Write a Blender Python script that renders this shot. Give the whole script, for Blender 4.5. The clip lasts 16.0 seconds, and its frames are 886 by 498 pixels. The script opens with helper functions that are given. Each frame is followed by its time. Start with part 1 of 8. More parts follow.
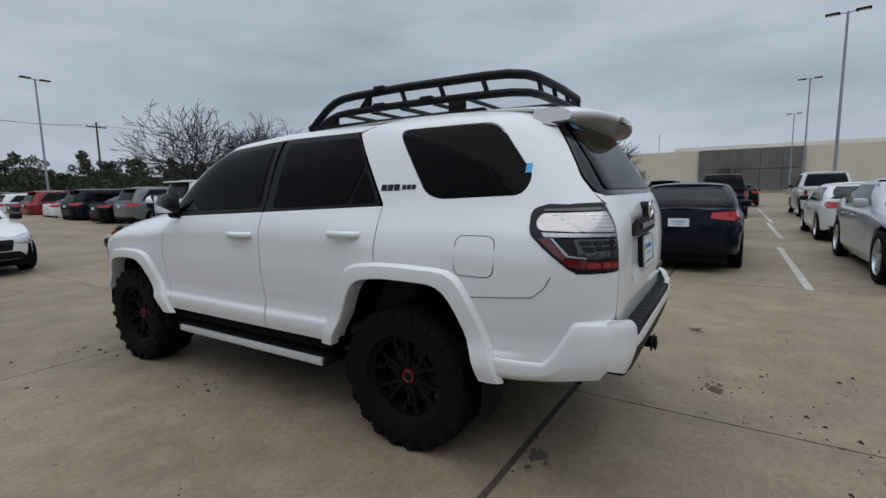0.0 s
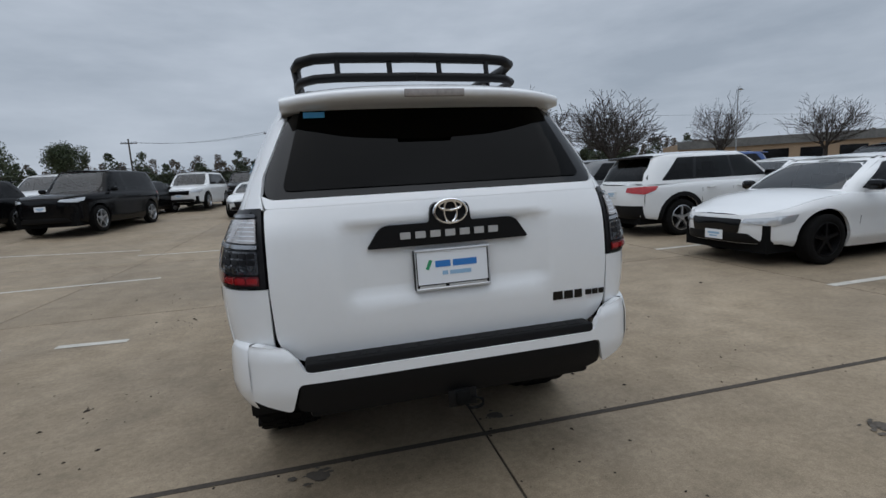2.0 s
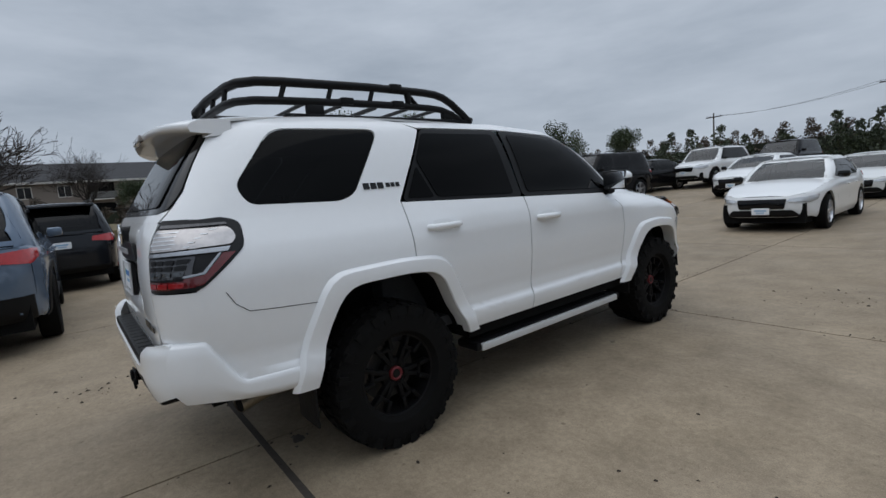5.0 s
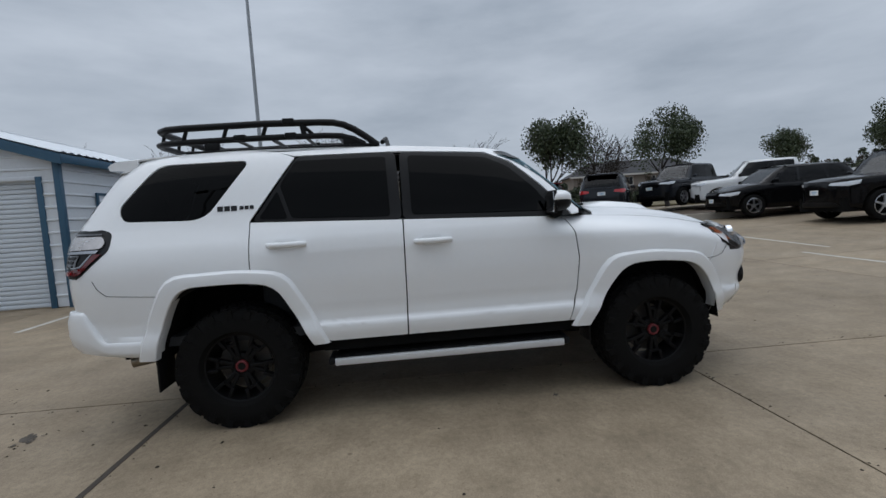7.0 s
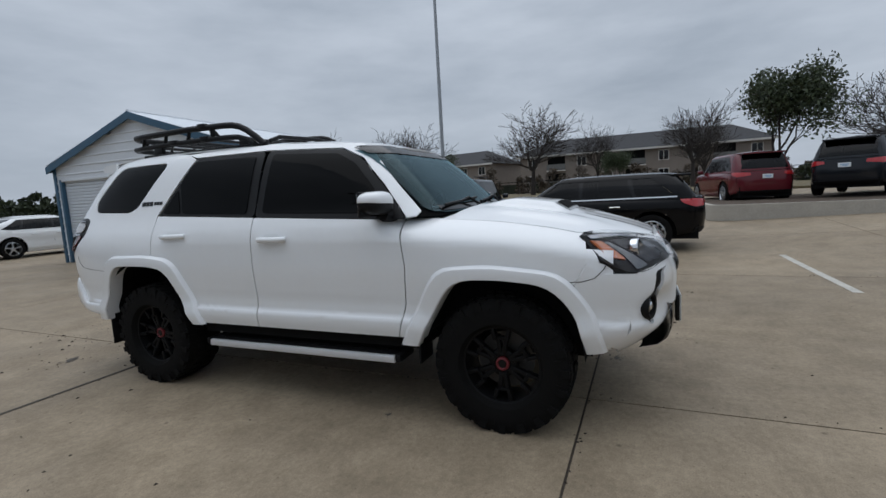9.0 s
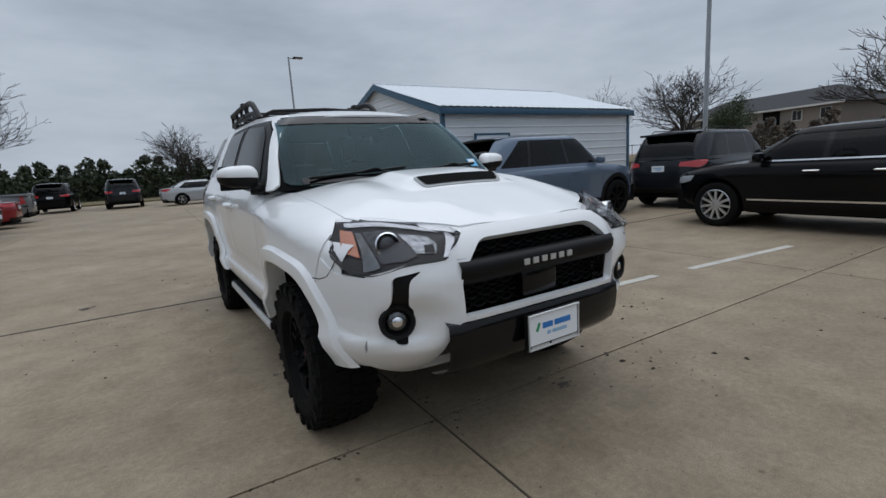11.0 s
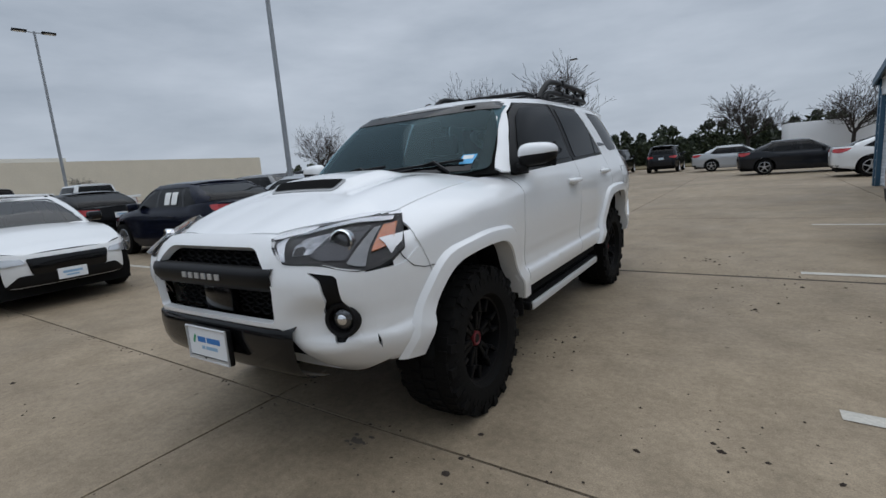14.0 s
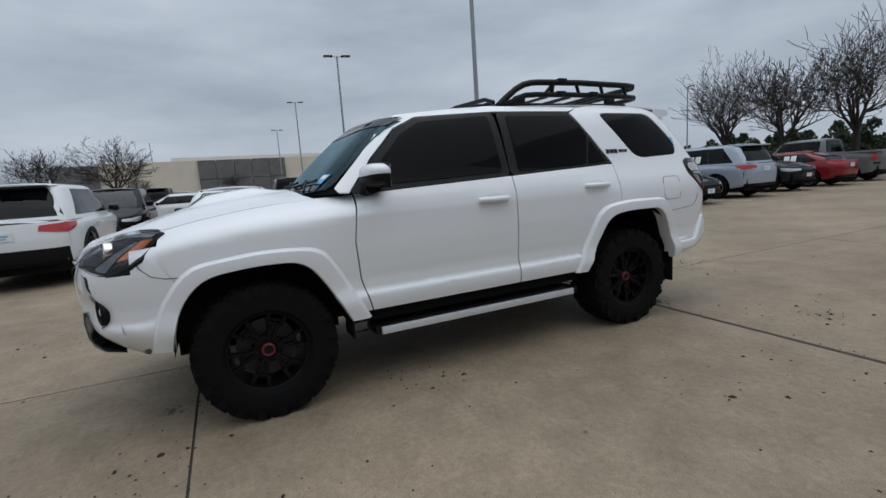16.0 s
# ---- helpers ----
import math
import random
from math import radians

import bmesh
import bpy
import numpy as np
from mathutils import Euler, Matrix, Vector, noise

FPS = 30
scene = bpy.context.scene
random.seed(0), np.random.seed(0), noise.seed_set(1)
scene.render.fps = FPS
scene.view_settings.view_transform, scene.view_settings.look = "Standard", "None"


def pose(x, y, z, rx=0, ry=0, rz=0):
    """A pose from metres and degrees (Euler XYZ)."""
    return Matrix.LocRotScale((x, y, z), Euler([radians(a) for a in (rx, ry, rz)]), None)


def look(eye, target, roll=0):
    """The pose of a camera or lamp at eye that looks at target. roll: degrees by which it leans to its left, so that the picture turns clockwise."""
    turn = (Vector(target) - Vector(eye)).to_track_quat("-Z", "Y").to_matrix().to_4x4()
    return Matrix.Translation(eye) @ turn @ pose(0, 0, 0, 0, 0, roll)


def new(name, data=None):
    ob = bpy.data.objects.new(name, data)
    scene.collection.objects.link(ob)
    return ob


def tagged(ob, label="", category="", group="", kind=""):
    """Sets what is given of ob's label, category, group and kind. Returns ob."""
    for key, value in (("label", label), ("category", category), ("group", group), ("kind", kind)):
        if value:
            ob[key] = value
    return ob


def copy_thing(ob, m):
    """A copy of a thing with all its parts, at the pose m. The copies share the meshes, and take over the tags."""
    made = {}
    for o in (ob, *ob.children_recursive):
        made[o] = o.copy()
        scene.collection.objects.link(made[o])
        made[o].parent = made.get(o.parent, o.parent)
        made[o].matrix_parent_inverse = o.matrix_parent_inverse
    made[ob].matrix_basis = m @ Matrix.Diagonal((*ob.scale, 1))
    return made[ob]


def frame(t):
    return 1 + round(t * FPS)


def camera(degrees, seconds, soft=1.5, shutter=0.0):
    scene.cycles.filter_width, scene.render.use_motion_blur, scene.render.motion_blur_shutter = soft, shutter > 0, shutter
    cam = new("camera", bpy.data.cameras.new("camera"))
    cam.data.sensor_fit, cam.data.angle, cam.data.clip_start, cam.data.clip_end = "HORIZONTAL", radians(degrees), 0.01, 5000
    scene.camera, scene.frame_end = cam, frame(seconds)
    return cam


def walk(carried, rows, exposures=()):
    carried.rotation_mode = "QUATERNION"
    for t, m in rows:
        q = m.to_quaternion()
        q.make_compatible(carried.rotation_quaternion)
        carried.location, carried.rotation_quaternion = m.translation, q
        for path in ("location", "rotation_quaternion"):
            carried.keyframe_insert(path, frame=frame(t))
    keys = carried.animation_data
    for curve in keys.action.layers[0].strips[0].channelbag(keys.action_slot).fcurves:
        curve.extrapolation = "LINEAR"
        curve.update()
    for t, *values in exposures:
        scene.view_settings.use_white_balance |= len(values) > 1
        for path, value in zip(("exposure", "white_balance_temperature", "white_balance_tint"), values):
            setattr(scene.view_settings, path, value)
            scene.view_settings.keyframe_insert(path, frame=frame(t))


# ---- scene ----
cam = camera(87.1, 16.0)
PATH = [
    (0, (-2.797, -2.843, 1.379), (-1.112, -1.795, 1.13), -1.0),
    (0.5, (-2.29, -3.286, 1.373), (-0.786, -1.992, 1.114), -1.9),
    (1, (-1.771, -3.728, 1.353), (-0.512, -2.195, 1.102), -2.3),
    (1.5, (-1.104, -4.017, 1.379), (-0.233, -2.241, 1.086), -3.2),
    (2, (-0.486, -4.221, 1.391), (0.0, -2.305, 1.091), -3.2),
    (2.5, (0.116, -4.225, 1.352), (0.195, -2.245, 1.081), -4.5),
    (3, (0.775, -4.203, 1.358), (0.424, -2.252, 1.096), -4.7),
    (3.5, (1.380, -3.965, 1.368), (0.632, -2.126, 1.124), -4.7),
    (4, (2.005, -3.724, 1.364), (0.967, -2.028, 1.147), -4.4),
    (4.2, (2.213, -3.53, 1.356), (1.058, -1.914, 1.128), -4.5),
    (6.3, (3.729, -1.189, 1.313), (1.815, -0.638, 1.134), -4.3),
    (6.5, (3.792, -0.945, 1.298), (1.849, -0.5, 1.131), -4.1),
    (7, (3.904, -0.324, 1.301), (1.919, -0.143, 1.138), -3.6),
    (7.5, (3.863, 0.301, 1.312), (1.871, 0.226, 1.157), -3.6),
    (8, (3.807, 0.951, 1.318), (1.838, 0.636, 1.155), -3.4),
    (8.2, (3.734, 1.186, 1.323), (1.784, 0.778, 1.155), -3.2),
    (10.3, (2.222, 3.353, 1.376), (0.811, 1.976, 1.044), -4.0),
    (10.5, (2.015, 3.500, 1.348), (0.706, 2.026, 1.014), -3.9),
    (11, (1.446, 3.775, 1.310), (0.407, 2.102, 0.959), -3.7),
    (11.5, (0.852, 3.930, 1.302), (0.158, 2.092, 0.928), -3.3),
    (12, (0.272, 4.058, 1.281), (-0.033, 2.118, 0.907), -3.1),
    (12.5, (-0.308, 4.052, 1.281), (-0.225, 2.088, 0.912), -3.3),
    (13, (-0.893, 3.965, 1.271), (-0.434, 2.053, 0.903), -4.0),
    (13.5, (-1.457, 3.746, 1.278), (-0.659, 1.944, 0.938), -4.2),
    (14, (-2.017, 3.428, 1.265), (-0.934, 1.779, 0.934), -4.5),
    (14.5, (-2.509, 3.034, 1.275), (-1.187, 1.57, 0.945), -4.6),
    (15, (-2.943, 2.58, 1.272), (-1.44, 1.301, 0.945), -4.4),
    (15.5, (-3.289, 2.08, 1.273), (-1.626, 1.012, 0.97), -4.1),
    (16, (-3.582, 1.574, 1.272), (-1.8, 0.715, 0.976), -3.9),
]
walk(cam, [(t, look(eye, target, roll)) for t, eye, target, roll in PATH])

# ---- daylight: even overcast sky, soft sun ----
SUN_EL, SUN_ROT = radians(80), radians(232)
world = bpy.data.worlds.new("overcast_sky")
scene.world = world
world.use_nodes = True
wn, wl = world.node_tree.nodes, world.node_tree.links
wn.clear()
w_out = wn.new("ShaderNodeOutputWorld")
w_bg = wn.new("ShaderNodeBackground")
w_sky = wn.new("ShaderNodeTexSky")
w_sky.sky_type = "NISHITA"
w_sky.sun_disc = False
w_sky.sun_elevation, w_sky.sun_rotation = SUN_EL, SUN_ROT
w_sky.dust_density = 3.0
w_co = wn.new("ShaderNodeTexCoord")
w_map = wn.new("ShaderNodeMapping")
w_map.inputs["Scale"].default_value = (1.0, 1.0, 3.6)
w_noise = wn.new("ShaderNodeTexNoise")
w_noise.inputs["Scale"].default_value = 2.3
w_noise.inputs["Detail"].default_value = 7.0
w_noise.inputs["Roughness"].default_value = 0.55
w_ramp = wn.new("ShaderNodeValToRGB")
w_ramp.color_ramp.elements[0].position, w_ramp.color_ramp.elements[0].color = 0.30, (4.8, 5.6, 6.7, 1)
w_ramp.color_ramp.elements[1].position, w_ramp.color_ramp.elements[1].color = 0.72, (7.7, 8.6, 9.9, 1)
w_mix = wn.new("ShaderNodeMix")
w_mix.data_type = "RGBA"
w_mix.inputs["Factor"].default_value = 0.93
wl.new(w_co.outputs["Generated"], w_map.inputs["Vector"])
wl.new(w_map.outputs["Vector"], w_noise.inputs["Vector"])
wl.new(w_noise.outputs["Fac"], w_ramp.inputs["Fac"])
wl.new(w_sky.outputs["Color"], w_mix.inputs["A"])
wl.new(w_ramp.outputs["Color"], w_mix.inputs["B"])
# an overcast sky is brighter overhead than at the horizon
w_sep = wn.new("ShaderNodeSeparateXYZ")
w_rise = wn.new("ShaderNodeMapRange")
w_rise.interpolation_type = "SMOOTHSTEP"
w_rise.inputs["From Min"].default_value, w_rise.inputs["From Max"].default_value = 0.30, 0.95
w_rise.inputs["To Min"].default_value, w_rise.inputs["To Max"].default_value = 1.0, 1.85
w_scale = wn.new("ShaderNodeVectorMath")
w_scale.operation = "SCALE"
wl.new(w_co.outputs["Generated"], w_sep.inputs[0])
wl.new(w_sep.outputs["Z"], w_rise.inputs["Value"])
wl.new(w_mix.outputs["Result"], w_scale.inputs[0])
wl.new(w_rise.outputs[0], w_scale.inputs["Scale"])
wl.new(w_scale.outputs["Vector"], w_bg.inputs["Color"])
w_bg.inputs["Strength"].default_value = 0.069
wl.new(w_bg.outputs["Background"], w_out.inputs["Surface"])
sun = new("sun", bpy.data.lights.new("sun", "SUN"))
sun.data.energy, sun.data.angle, sun.data.color = 0.85, radians(90), (1.0, 0.985, 0.965)
sun.matrix_world = look((0, 0, 30), (30 * math.sin(SUN_ROT) / math.tan(SUN_EL) * -1, -30 * math.cos(SUN_ROT) / math.tan(SUN_EL), 0))

# ---- materials ----


def material(name, color, rough=0.5, metal=0.0, coat=0.0, vary=0.0, vscale=8.0, bump=0.0, bscale=60.0, transmission=0.0, ior=1.45, emit=None, spec=0.5):
    m = bpy.data.materials.new(name)
    m.use_nodes = True
    nt = m.node_tree
    p = nt.nodes["Principled BSDF"]
    p.inputs["Base Color"].default_value = (*color, 1)
    p.inputs["Roughness"].default_value = rough
    p.inputs["Metallic"].default_value = metal
    p.inputs["Specular IOR Level"].default_value = spec
    p.inputs["Coat Weight"].default_value = coat
    p.inputs["Coat Roughness"].default_value = 0.04
    p.inputs["Transmission Weight"].default_value = transmission
    p.inputs["IOR"].default_value = ior
    if emit:
        p.inputs["Emission Color"].default_value = (*emit[0], 1)
        p.inputs["Emission Strength"].default_value = emit[1]
    if vary or bump:
        co = nt.nodes.new("ShaderNodeTexCoord")
    if vary:
        n1 = nt.nodes.new("ShaderNodeTexNoise")
        n1.inputs["Scale"].default_value, n1.inputs["Detail"].default_value = vscale, 6
        n2 = nt.nodes.new("ShaderNodeTexNoise")
        n2.inputs["Scale"].default_value, n2.inputs["Detail"].default_value = vscale * 9, 4
        add = nt.nodes.new("ShaderNodeMath")
        add.operation = "ADD"
        r = nt.nodes.new("ShaderNodeMapRange")
        r.inputs["From Min"].default_value, r.inputs["From Max"].default_value = 0.6, 1.4
        r.inputs["To Min"].default_value, r.inputs["To Max"].default_value = 1 - vary, 1 + vary
        mul = nt.nodes.new("ShaderNodeVectorMath")
        mul.operation = "SCALE"
        mul.inputs[0].default_value = color
        for n in (n1, n2):
            nt.links.new(co.outputs["Object"], n.inputs["Vector"])
        nt.links.new(n1.outputs["Fac"], add.inputs[0])
        nt.links.new(n2.outputs["Fac"], add.inputs[1])
        nt.links.new(add.outputs[0], r.inputs["Value"])
        nt.links.new(r.outputs[0], mul.inputs["Scale"])
        nt.links.new(mul.outputs["Vector"], p.inputs["Base Color"])
    if bump:
        nb = nt.nodes.new("ShaderNodeTexNoise")
        nb.inputs["Scale"].default_value, nb.inputs["Detail"].default_value = bscale, 5
        b = nt.nodes.new("ShaderNodeBump")
        b.inputs["Strength"].default_value, b.inputs["Distance"].default_value = bump, 0.01
        nt.links.new(co.outputs["Object"], nb.inputs["Vector"])
        nt.links.new(nb.outputs["Fac"], b.inputs["Height"])
        nt.links.new(b.outputs["Normal"], p.inputs["Normal"])
    return m


def tinted(name, tint, gloss=1.5, coat=(0.8, 0.8, 0.8)):
    """Thin tinted glass: clear through-light of that tint, Fresnel gloss."""
    m = bpy.data.materials.new(name)
    m.use_nodes = True
    nt = m.node_tree
    nt.nodes.clear()
    out = nt.nodes.new("ShaderNodeOutputMaterial")
    t = nt.nodes.new("ShaderNodeBsdfTransparent")
    t.inputs["Color"].default_value = (*tint, 1)
    g = nt.nodes.new("ShaderNodeBsdfGlossy")
    g.inputs["Roughness"].default_value = 0.015
    g.inputs["Color"].default_value = (*coat, 1)
    fr = nt.nodes.new("ShaderNodeFresnel")
    fr.inputs["IOR"].default_value = gloss
    mx = nt.nodes.new("ShaderNodeMixShader")
    nt.links.new(fr.outputs[0], mx.inputs[0])
    nt.links.new(t.outputs[0], mx.inputs[1])
    nt.links.new(g.outputs[0], mx.inputs[2])
    nt.links.new(mx.outputs[0], out.inputs["Surface"])
    return m


def concrete():
    m = bpy.data.materials.new("concrete_paving")
    m.use_nodes = True
    nt = m.node_tree
    p = nt.nodes["Principled BSDF"]
    geo = nt.nodes.new("ShaderNodeNewGeometry")
    info = nt.nodes.new("ShaderNodeObjectInfo")

    def nz(scale, detail=6, rough=0.6):
        n = nt.nodes.new("ShaderNodeTexNoise")
        n.inputs["Scale"].default_value, n.inputs["Detail"].default_value, n.inputs["Roughness"].default_value = scale, detail, rough
        nt.links.new(geo.outputs["Position"], n.inputs["Vector"])
        return n

    def ramp(src, a, b, ca, cb):
        r = nt.nodes.new("ShaderNodeValToRGB")
        r.color_ramp.elements[0].position, r.color_ramp.elements[0].color = a, (*ca, 1)
        r.color_ramp.elements[1].position, r.color_ramp.elements[1].color = b, (*cb, 1)
        nt.links.new(src, r.inputs["Fac"])
        return r

    def mult(a, b, f=1.0):
        x = nt.nodes.new("ShaderNodeMix")
        x.data_type, x.blend_type = "RGBA", "MULTIPLY"
        x.inputs["Factor"].default_value = f
        nt.links.new(a, x.inputs["A"])
        nt.links.new(b, x.inputs["B"])
        return x.outputs["Result"]

    big = ramp(nz(0.45, 8, 0.62).outputs["Fac"], 0.32, 0.70, (0.220, 0.173, 0.118), (0.335, 0.268, 0.187))
    mid = ramp(nz(3.5, 6, 0.6).outputs["Fac"], 0.30, 0.64, (0.80, 0.785, 0.76), (1.06, 1.055, 1.05))
    fine = ramp(nz(140, 3, 0.7).outputs["Fac"], 0.25, 0.75, (0.70, 0.70, 0.69), (1.23, 1.23, 1.23))
    spots = nt.nodes.new("ShaderNodeTexVoronoi")
    spots.inputs["Scale"].default_value = 3.1
    nt.links.new(geo.outputs["Position"], spots.inputs["Vector"])
    sp = ramp(spots.outputs["Distance"], 0.02, 0.055, (0.42, 0.39, 0.36), (1, 1, 1))
    grit = ramp(nz(24, 5, 0.75).outputs["Fac"], 0.30, 0.68, (0.75, 0.74, 0.72), (1.14, 1.14, 1.14))
    pits = nt.nodes.new("ShaderNodeTexVoronoi")
    pits.inputs["Scale"].default_value = 17.0
    nt.links.new(geo.outputs["Position"], pits.inputs["Vector"])
    pit = ramp(pits.outputs["Distance"], 0.05, 0.12, (0.55, 0.52, 0.48), (1, 1, 1))
    pale = ramp(nz(1.1, 9, 0.72).outputs["Fac"], 0.60, 0.74, (1, 1, 1), (1.16, 1.16, 1.15))
    slab = nt.nodes.new("ShaderNodeMapRange")
    slab.inputs["To Min"].default_value, slab.inputs["To Max"].default_value = 0.93, 1.05
    nt.links.new(info.outputs["Random"], slab.inputs["Value"])
    c = mult(big.outputs["Color"], mid.outputs["Color"])
    c = mult(c, fine.outputs["Color"])
    c = mult(c, sp.outputs["Color"], 0.8)
    c = mult(c, pale.outputs["Color"])
    c = mult(c, grit.outputs["Color"])
    c = mult(c, pit.outputs["Color"], 0.75)
    sc = nt.nodes.new("ShaderNodeVectorMath")
    sc.operation = "SCALE"
    nt.links.new(c, sc.inputs[0])
    nt.links.new(slab.outputs[0], sc.inputs["Scale"])
    nt.links.new(sc.outputs["Vector"], p.inputs["Base Color"])
    rr = ramp(nz(0.8).outputs["Fac"], 0.3, 0.7, (0.62, 0.62, 0.62), (0.85, 0.85, 0.85))
    nt.links.new(rr.outputs["Color"], p.inputs["Roughness"])
    b = nt.nodes.new("ShaderNodeBump")
    b.inputs["Strength"].default_value, b.inputs["Distance"].default_value = 0.35, 0.004
    nt.links.new(nz(90, 4).outputs["Fac"], b.inputs["Height"])
    nt.links.new(b.outputs["Normal"], p.inputs["Normal"])
    return m


def leaf_material(name, a, b):
    m = bpy.data.materials.new(name)
    m.use_nodes = True
    nt = m.node_tree
    p = nt.nodes["Principled BSDF"]
    g = nt.nodes.new("ShaderNodeNewGeometry")
    r = nt.nodes.new("ShaderNodeValToRGB")
    r.color_ramp.elements[0].color, r.color_ramp.elements[1].color = (*a, 1), (*b, 1)
    nt.links.new(g.outputs["Random Per Island"], r.inputs["Fac"])
    nt.links.new(r.outputs["Color"], p.inputs["Base Color"])
    p.inputs["Roughness"].default_value = 0.6
    return m


CONCRETE = concrete()
JOINT = material("joint_seal", (0.055, 0.045, 0.036), 0.9, vary=0.3, vscale=5)
PAINT_LINE = material("worn_line_paint", (0.47, 0.45, 0.40), 0.8, vary=0.28, vscale=6, bump=0.2)
WHITE = material("white_car_paint", (0.80, 0.81, 0.815), 0.45, coat=1.0, vary=0.012, vscale=3)
BLACK_PL = material("black_plastic", (0.007, 0.007, 0.0075), 0.55, bump=0.12, bscale=400, spec=0.2)
GLOSS_BLACK = material("gloss_black", (0.004, 0.004, 0.0045), 0.14, coat=0.15, spec=0.3)
LAMP_BLACK = material("lamp_interior_black", (0.010, 0.010, 0.011), 0.30, spec=0.3, vary=0.6, vscale=18)
LENS_TAIL_CLEAR = material("ribbed_clear_lens", (0.52, 0.49, 0.475), 0.16, metal=0.7, coat=0.6, bump=0.10, bscale=14, vary=0.15, vscale=5)
SATIN_BLACK = material("satin_black", (0.006, 0.006, 0.0065), 0.45, spec=0.22)
DARK = material("dark_underbody", (0.006, 0.006, 0.006), 0.85, vary=0.3, spec=0.1)
GAP = material("panel_gap", (0.006, 0.006, 0.006), 0.9, spec=0.1)
RUBBER = material("tyre_rubber", (0.006, 0.0058, 0.0056), 0.85, spec=0.15, vary=0.25, vscale=12, bump=0.25, bscale=120)
RIM_BLACK = material("matt_black_alloy", (0.004, 0.004, 0.0045), 0.5, vary=0.15, spec=0.2)
RIM_SILVER = material("silver_alloy", (0.55, 0.56, 0.58), 0.28, metal=0.9, vary=0.05)
RED_CAP = material("red_cap", (0.15, 0.018, 0.022), 0.5)
CHROME = material("chrome", (0.82, 0.83, 0.84), 0.08, metal=1.0)
SILVER = material("silver_letter", (0.58, 0.59, 0.60), 0.32, metal=0.6)
ALU = material("silver_trim_strip", (0.62, 0.63, 0.64), 0.38, metal=0.35, vary=0.06)
LENS_CLEAR = material("clear_lens", (0.66, 0.68, 0.70), 0.08, metal=0.55, coat=1.0, bump=0.15, bscale=22)
LENS_BRIGHT_DARK = material("lamp_bowl", (0.10, 0.105, 0.11), 0.12, metal=0.9, coat=0.6, bump=1.0, bscale=26)
LENS_SMOKE = material("smoked_lens", (0.035, 0.035, 0.04), 0.08, coat=1.0, vary=0.5, vscale=40)
LENS_RED = material("red_lens", (0.30, 0.012, 0.014), 0.12, coat=1.0, vary=0.25, vscale=30)
LENS_AMBER = material("amber_lens", (0.45, 0.11, 0.025), 0.15, coat=1.0, vary=0.2, vscale=30)
LENS_DARKRED = material("dark_red_lens", (0.11, 0.006, 0.008), 0.1, coat=1.0, vary=0.3, vscale=40)
LAMP_CHROME = material("lamp_chrome", (0.30, 0.31, 0.33), 0.12, metal=1.0, bump=1.0, bscale=34, vary=0.5, vscale=25)
LAMP_SILVER = material("lamp_silver", (0.42, 0.43, 0.45), 0.25, metal=0.85)
LAMP_GREY = material("lamp_bezel_grey", (0.045, 0.047, 0.052), 0.25, metal=0.6, bump=0.5, bscale=20)
COVER = tinted("clear_lamp_cover", (0.95, 0.95, 0.96), 1.2)
PLATE_WHITE = material("plate_white", (0.78, 0.80, 0.82), 0.4)
PRINT_BLUE = material("print_blue", (0.03, 0.18, 0.50), 0.5)
PRINT_PALE = material("print_pale_blue", (0.28, 0.45, 0.62), 0.5)
PRINT_GREEN = material("print_green", (0.03, 0.28, 0.12), 0.5)
STICKER = material("sticker_blue", (0.10, 0.42, 0.72), 0.5)
PAPER = material("white_paper", (0.8, 0.8, 0.78), 0.7)
PRIVACY = tinted("privacy_glass", (0.010, 0.011, 0.012), 1.21)
SCREEN_GLASS = tinted("windscreen_glass", (0.17, 0.30, 0.34), 1.46, (0.50, 0.70, 0.76))
SHADE_BAND = tinted("windscreen_shade_band", (0.05, 0.055, 0.058), 1.5)
CABIN = material("cabin_trim", (0.030, 0.032, 0.035), 0.7, vary=0.15)
STEEL = material("galvanised_pole", (0.30, 0.32, 0.34), 0.5, metal=0.4, vary=0.12, vscale=4)
EXHAUST = material("exhaust_steel", (0.30, 0.26, 0.20), 0.38, metal=0.9, vary=0.3)

# ---- building tools ----
from mathutils.geometry import tessellate_polygon


def thing(name, label, category, group="", at=None):
    ob = tagged(new(name), label, category, group)
    ob.empty_display_size = 0.2
    if at is not None:
        ob.matrix_world = at
    return ob


def link(name, me, parent, label="", at=None):
    ob = new(name, me)
    if parent is not None:
        ob.parent = parent
    if at is not None:
        ob.matrix_local = at
    return tagged(ob, label)


def part(name, bm, mat, parent, label="", at=None, smooth=40):
    me = bpy.data.meshes.new(name)
    bm.to_mesh(me)
    bm.free()
    me.materials.append(mat)
    if smooth:
        me.polygons.foreach_set("use_smooth", [True] * len(me.polygons))
        me.set_sharp_from_angle(angle=radians(smooth))
    return link(name, me, parent, label, at)


def slab(bm, lo, hi, bevel=0.0, m=None, seg=2):
    r = bmesh.ops.create_cube(bm, size=1)["verts"]
    for v in r:
        v.co = Vector([(lo[i] + hi[i]) / 2 + v.co[i] * (hi[i] - lo[i]) for i in range(3)])
    if bevel:
        es = list({e for v in r for e in v.link_edges})
        r = bmesh.ops.bevel(bm, geom=es, offset=bevel, segments=seg, affect="EDGES", profile=0.5)["verts"]
    if m is not None:
        bmesh.ops.transform(bm, matrix=m, verts=list({v for v in r}))
    return bm


def box(lo, hi, bevel=0.0, m=None):
    return slab(bmesh.new(), lo, hi, bevel, m)


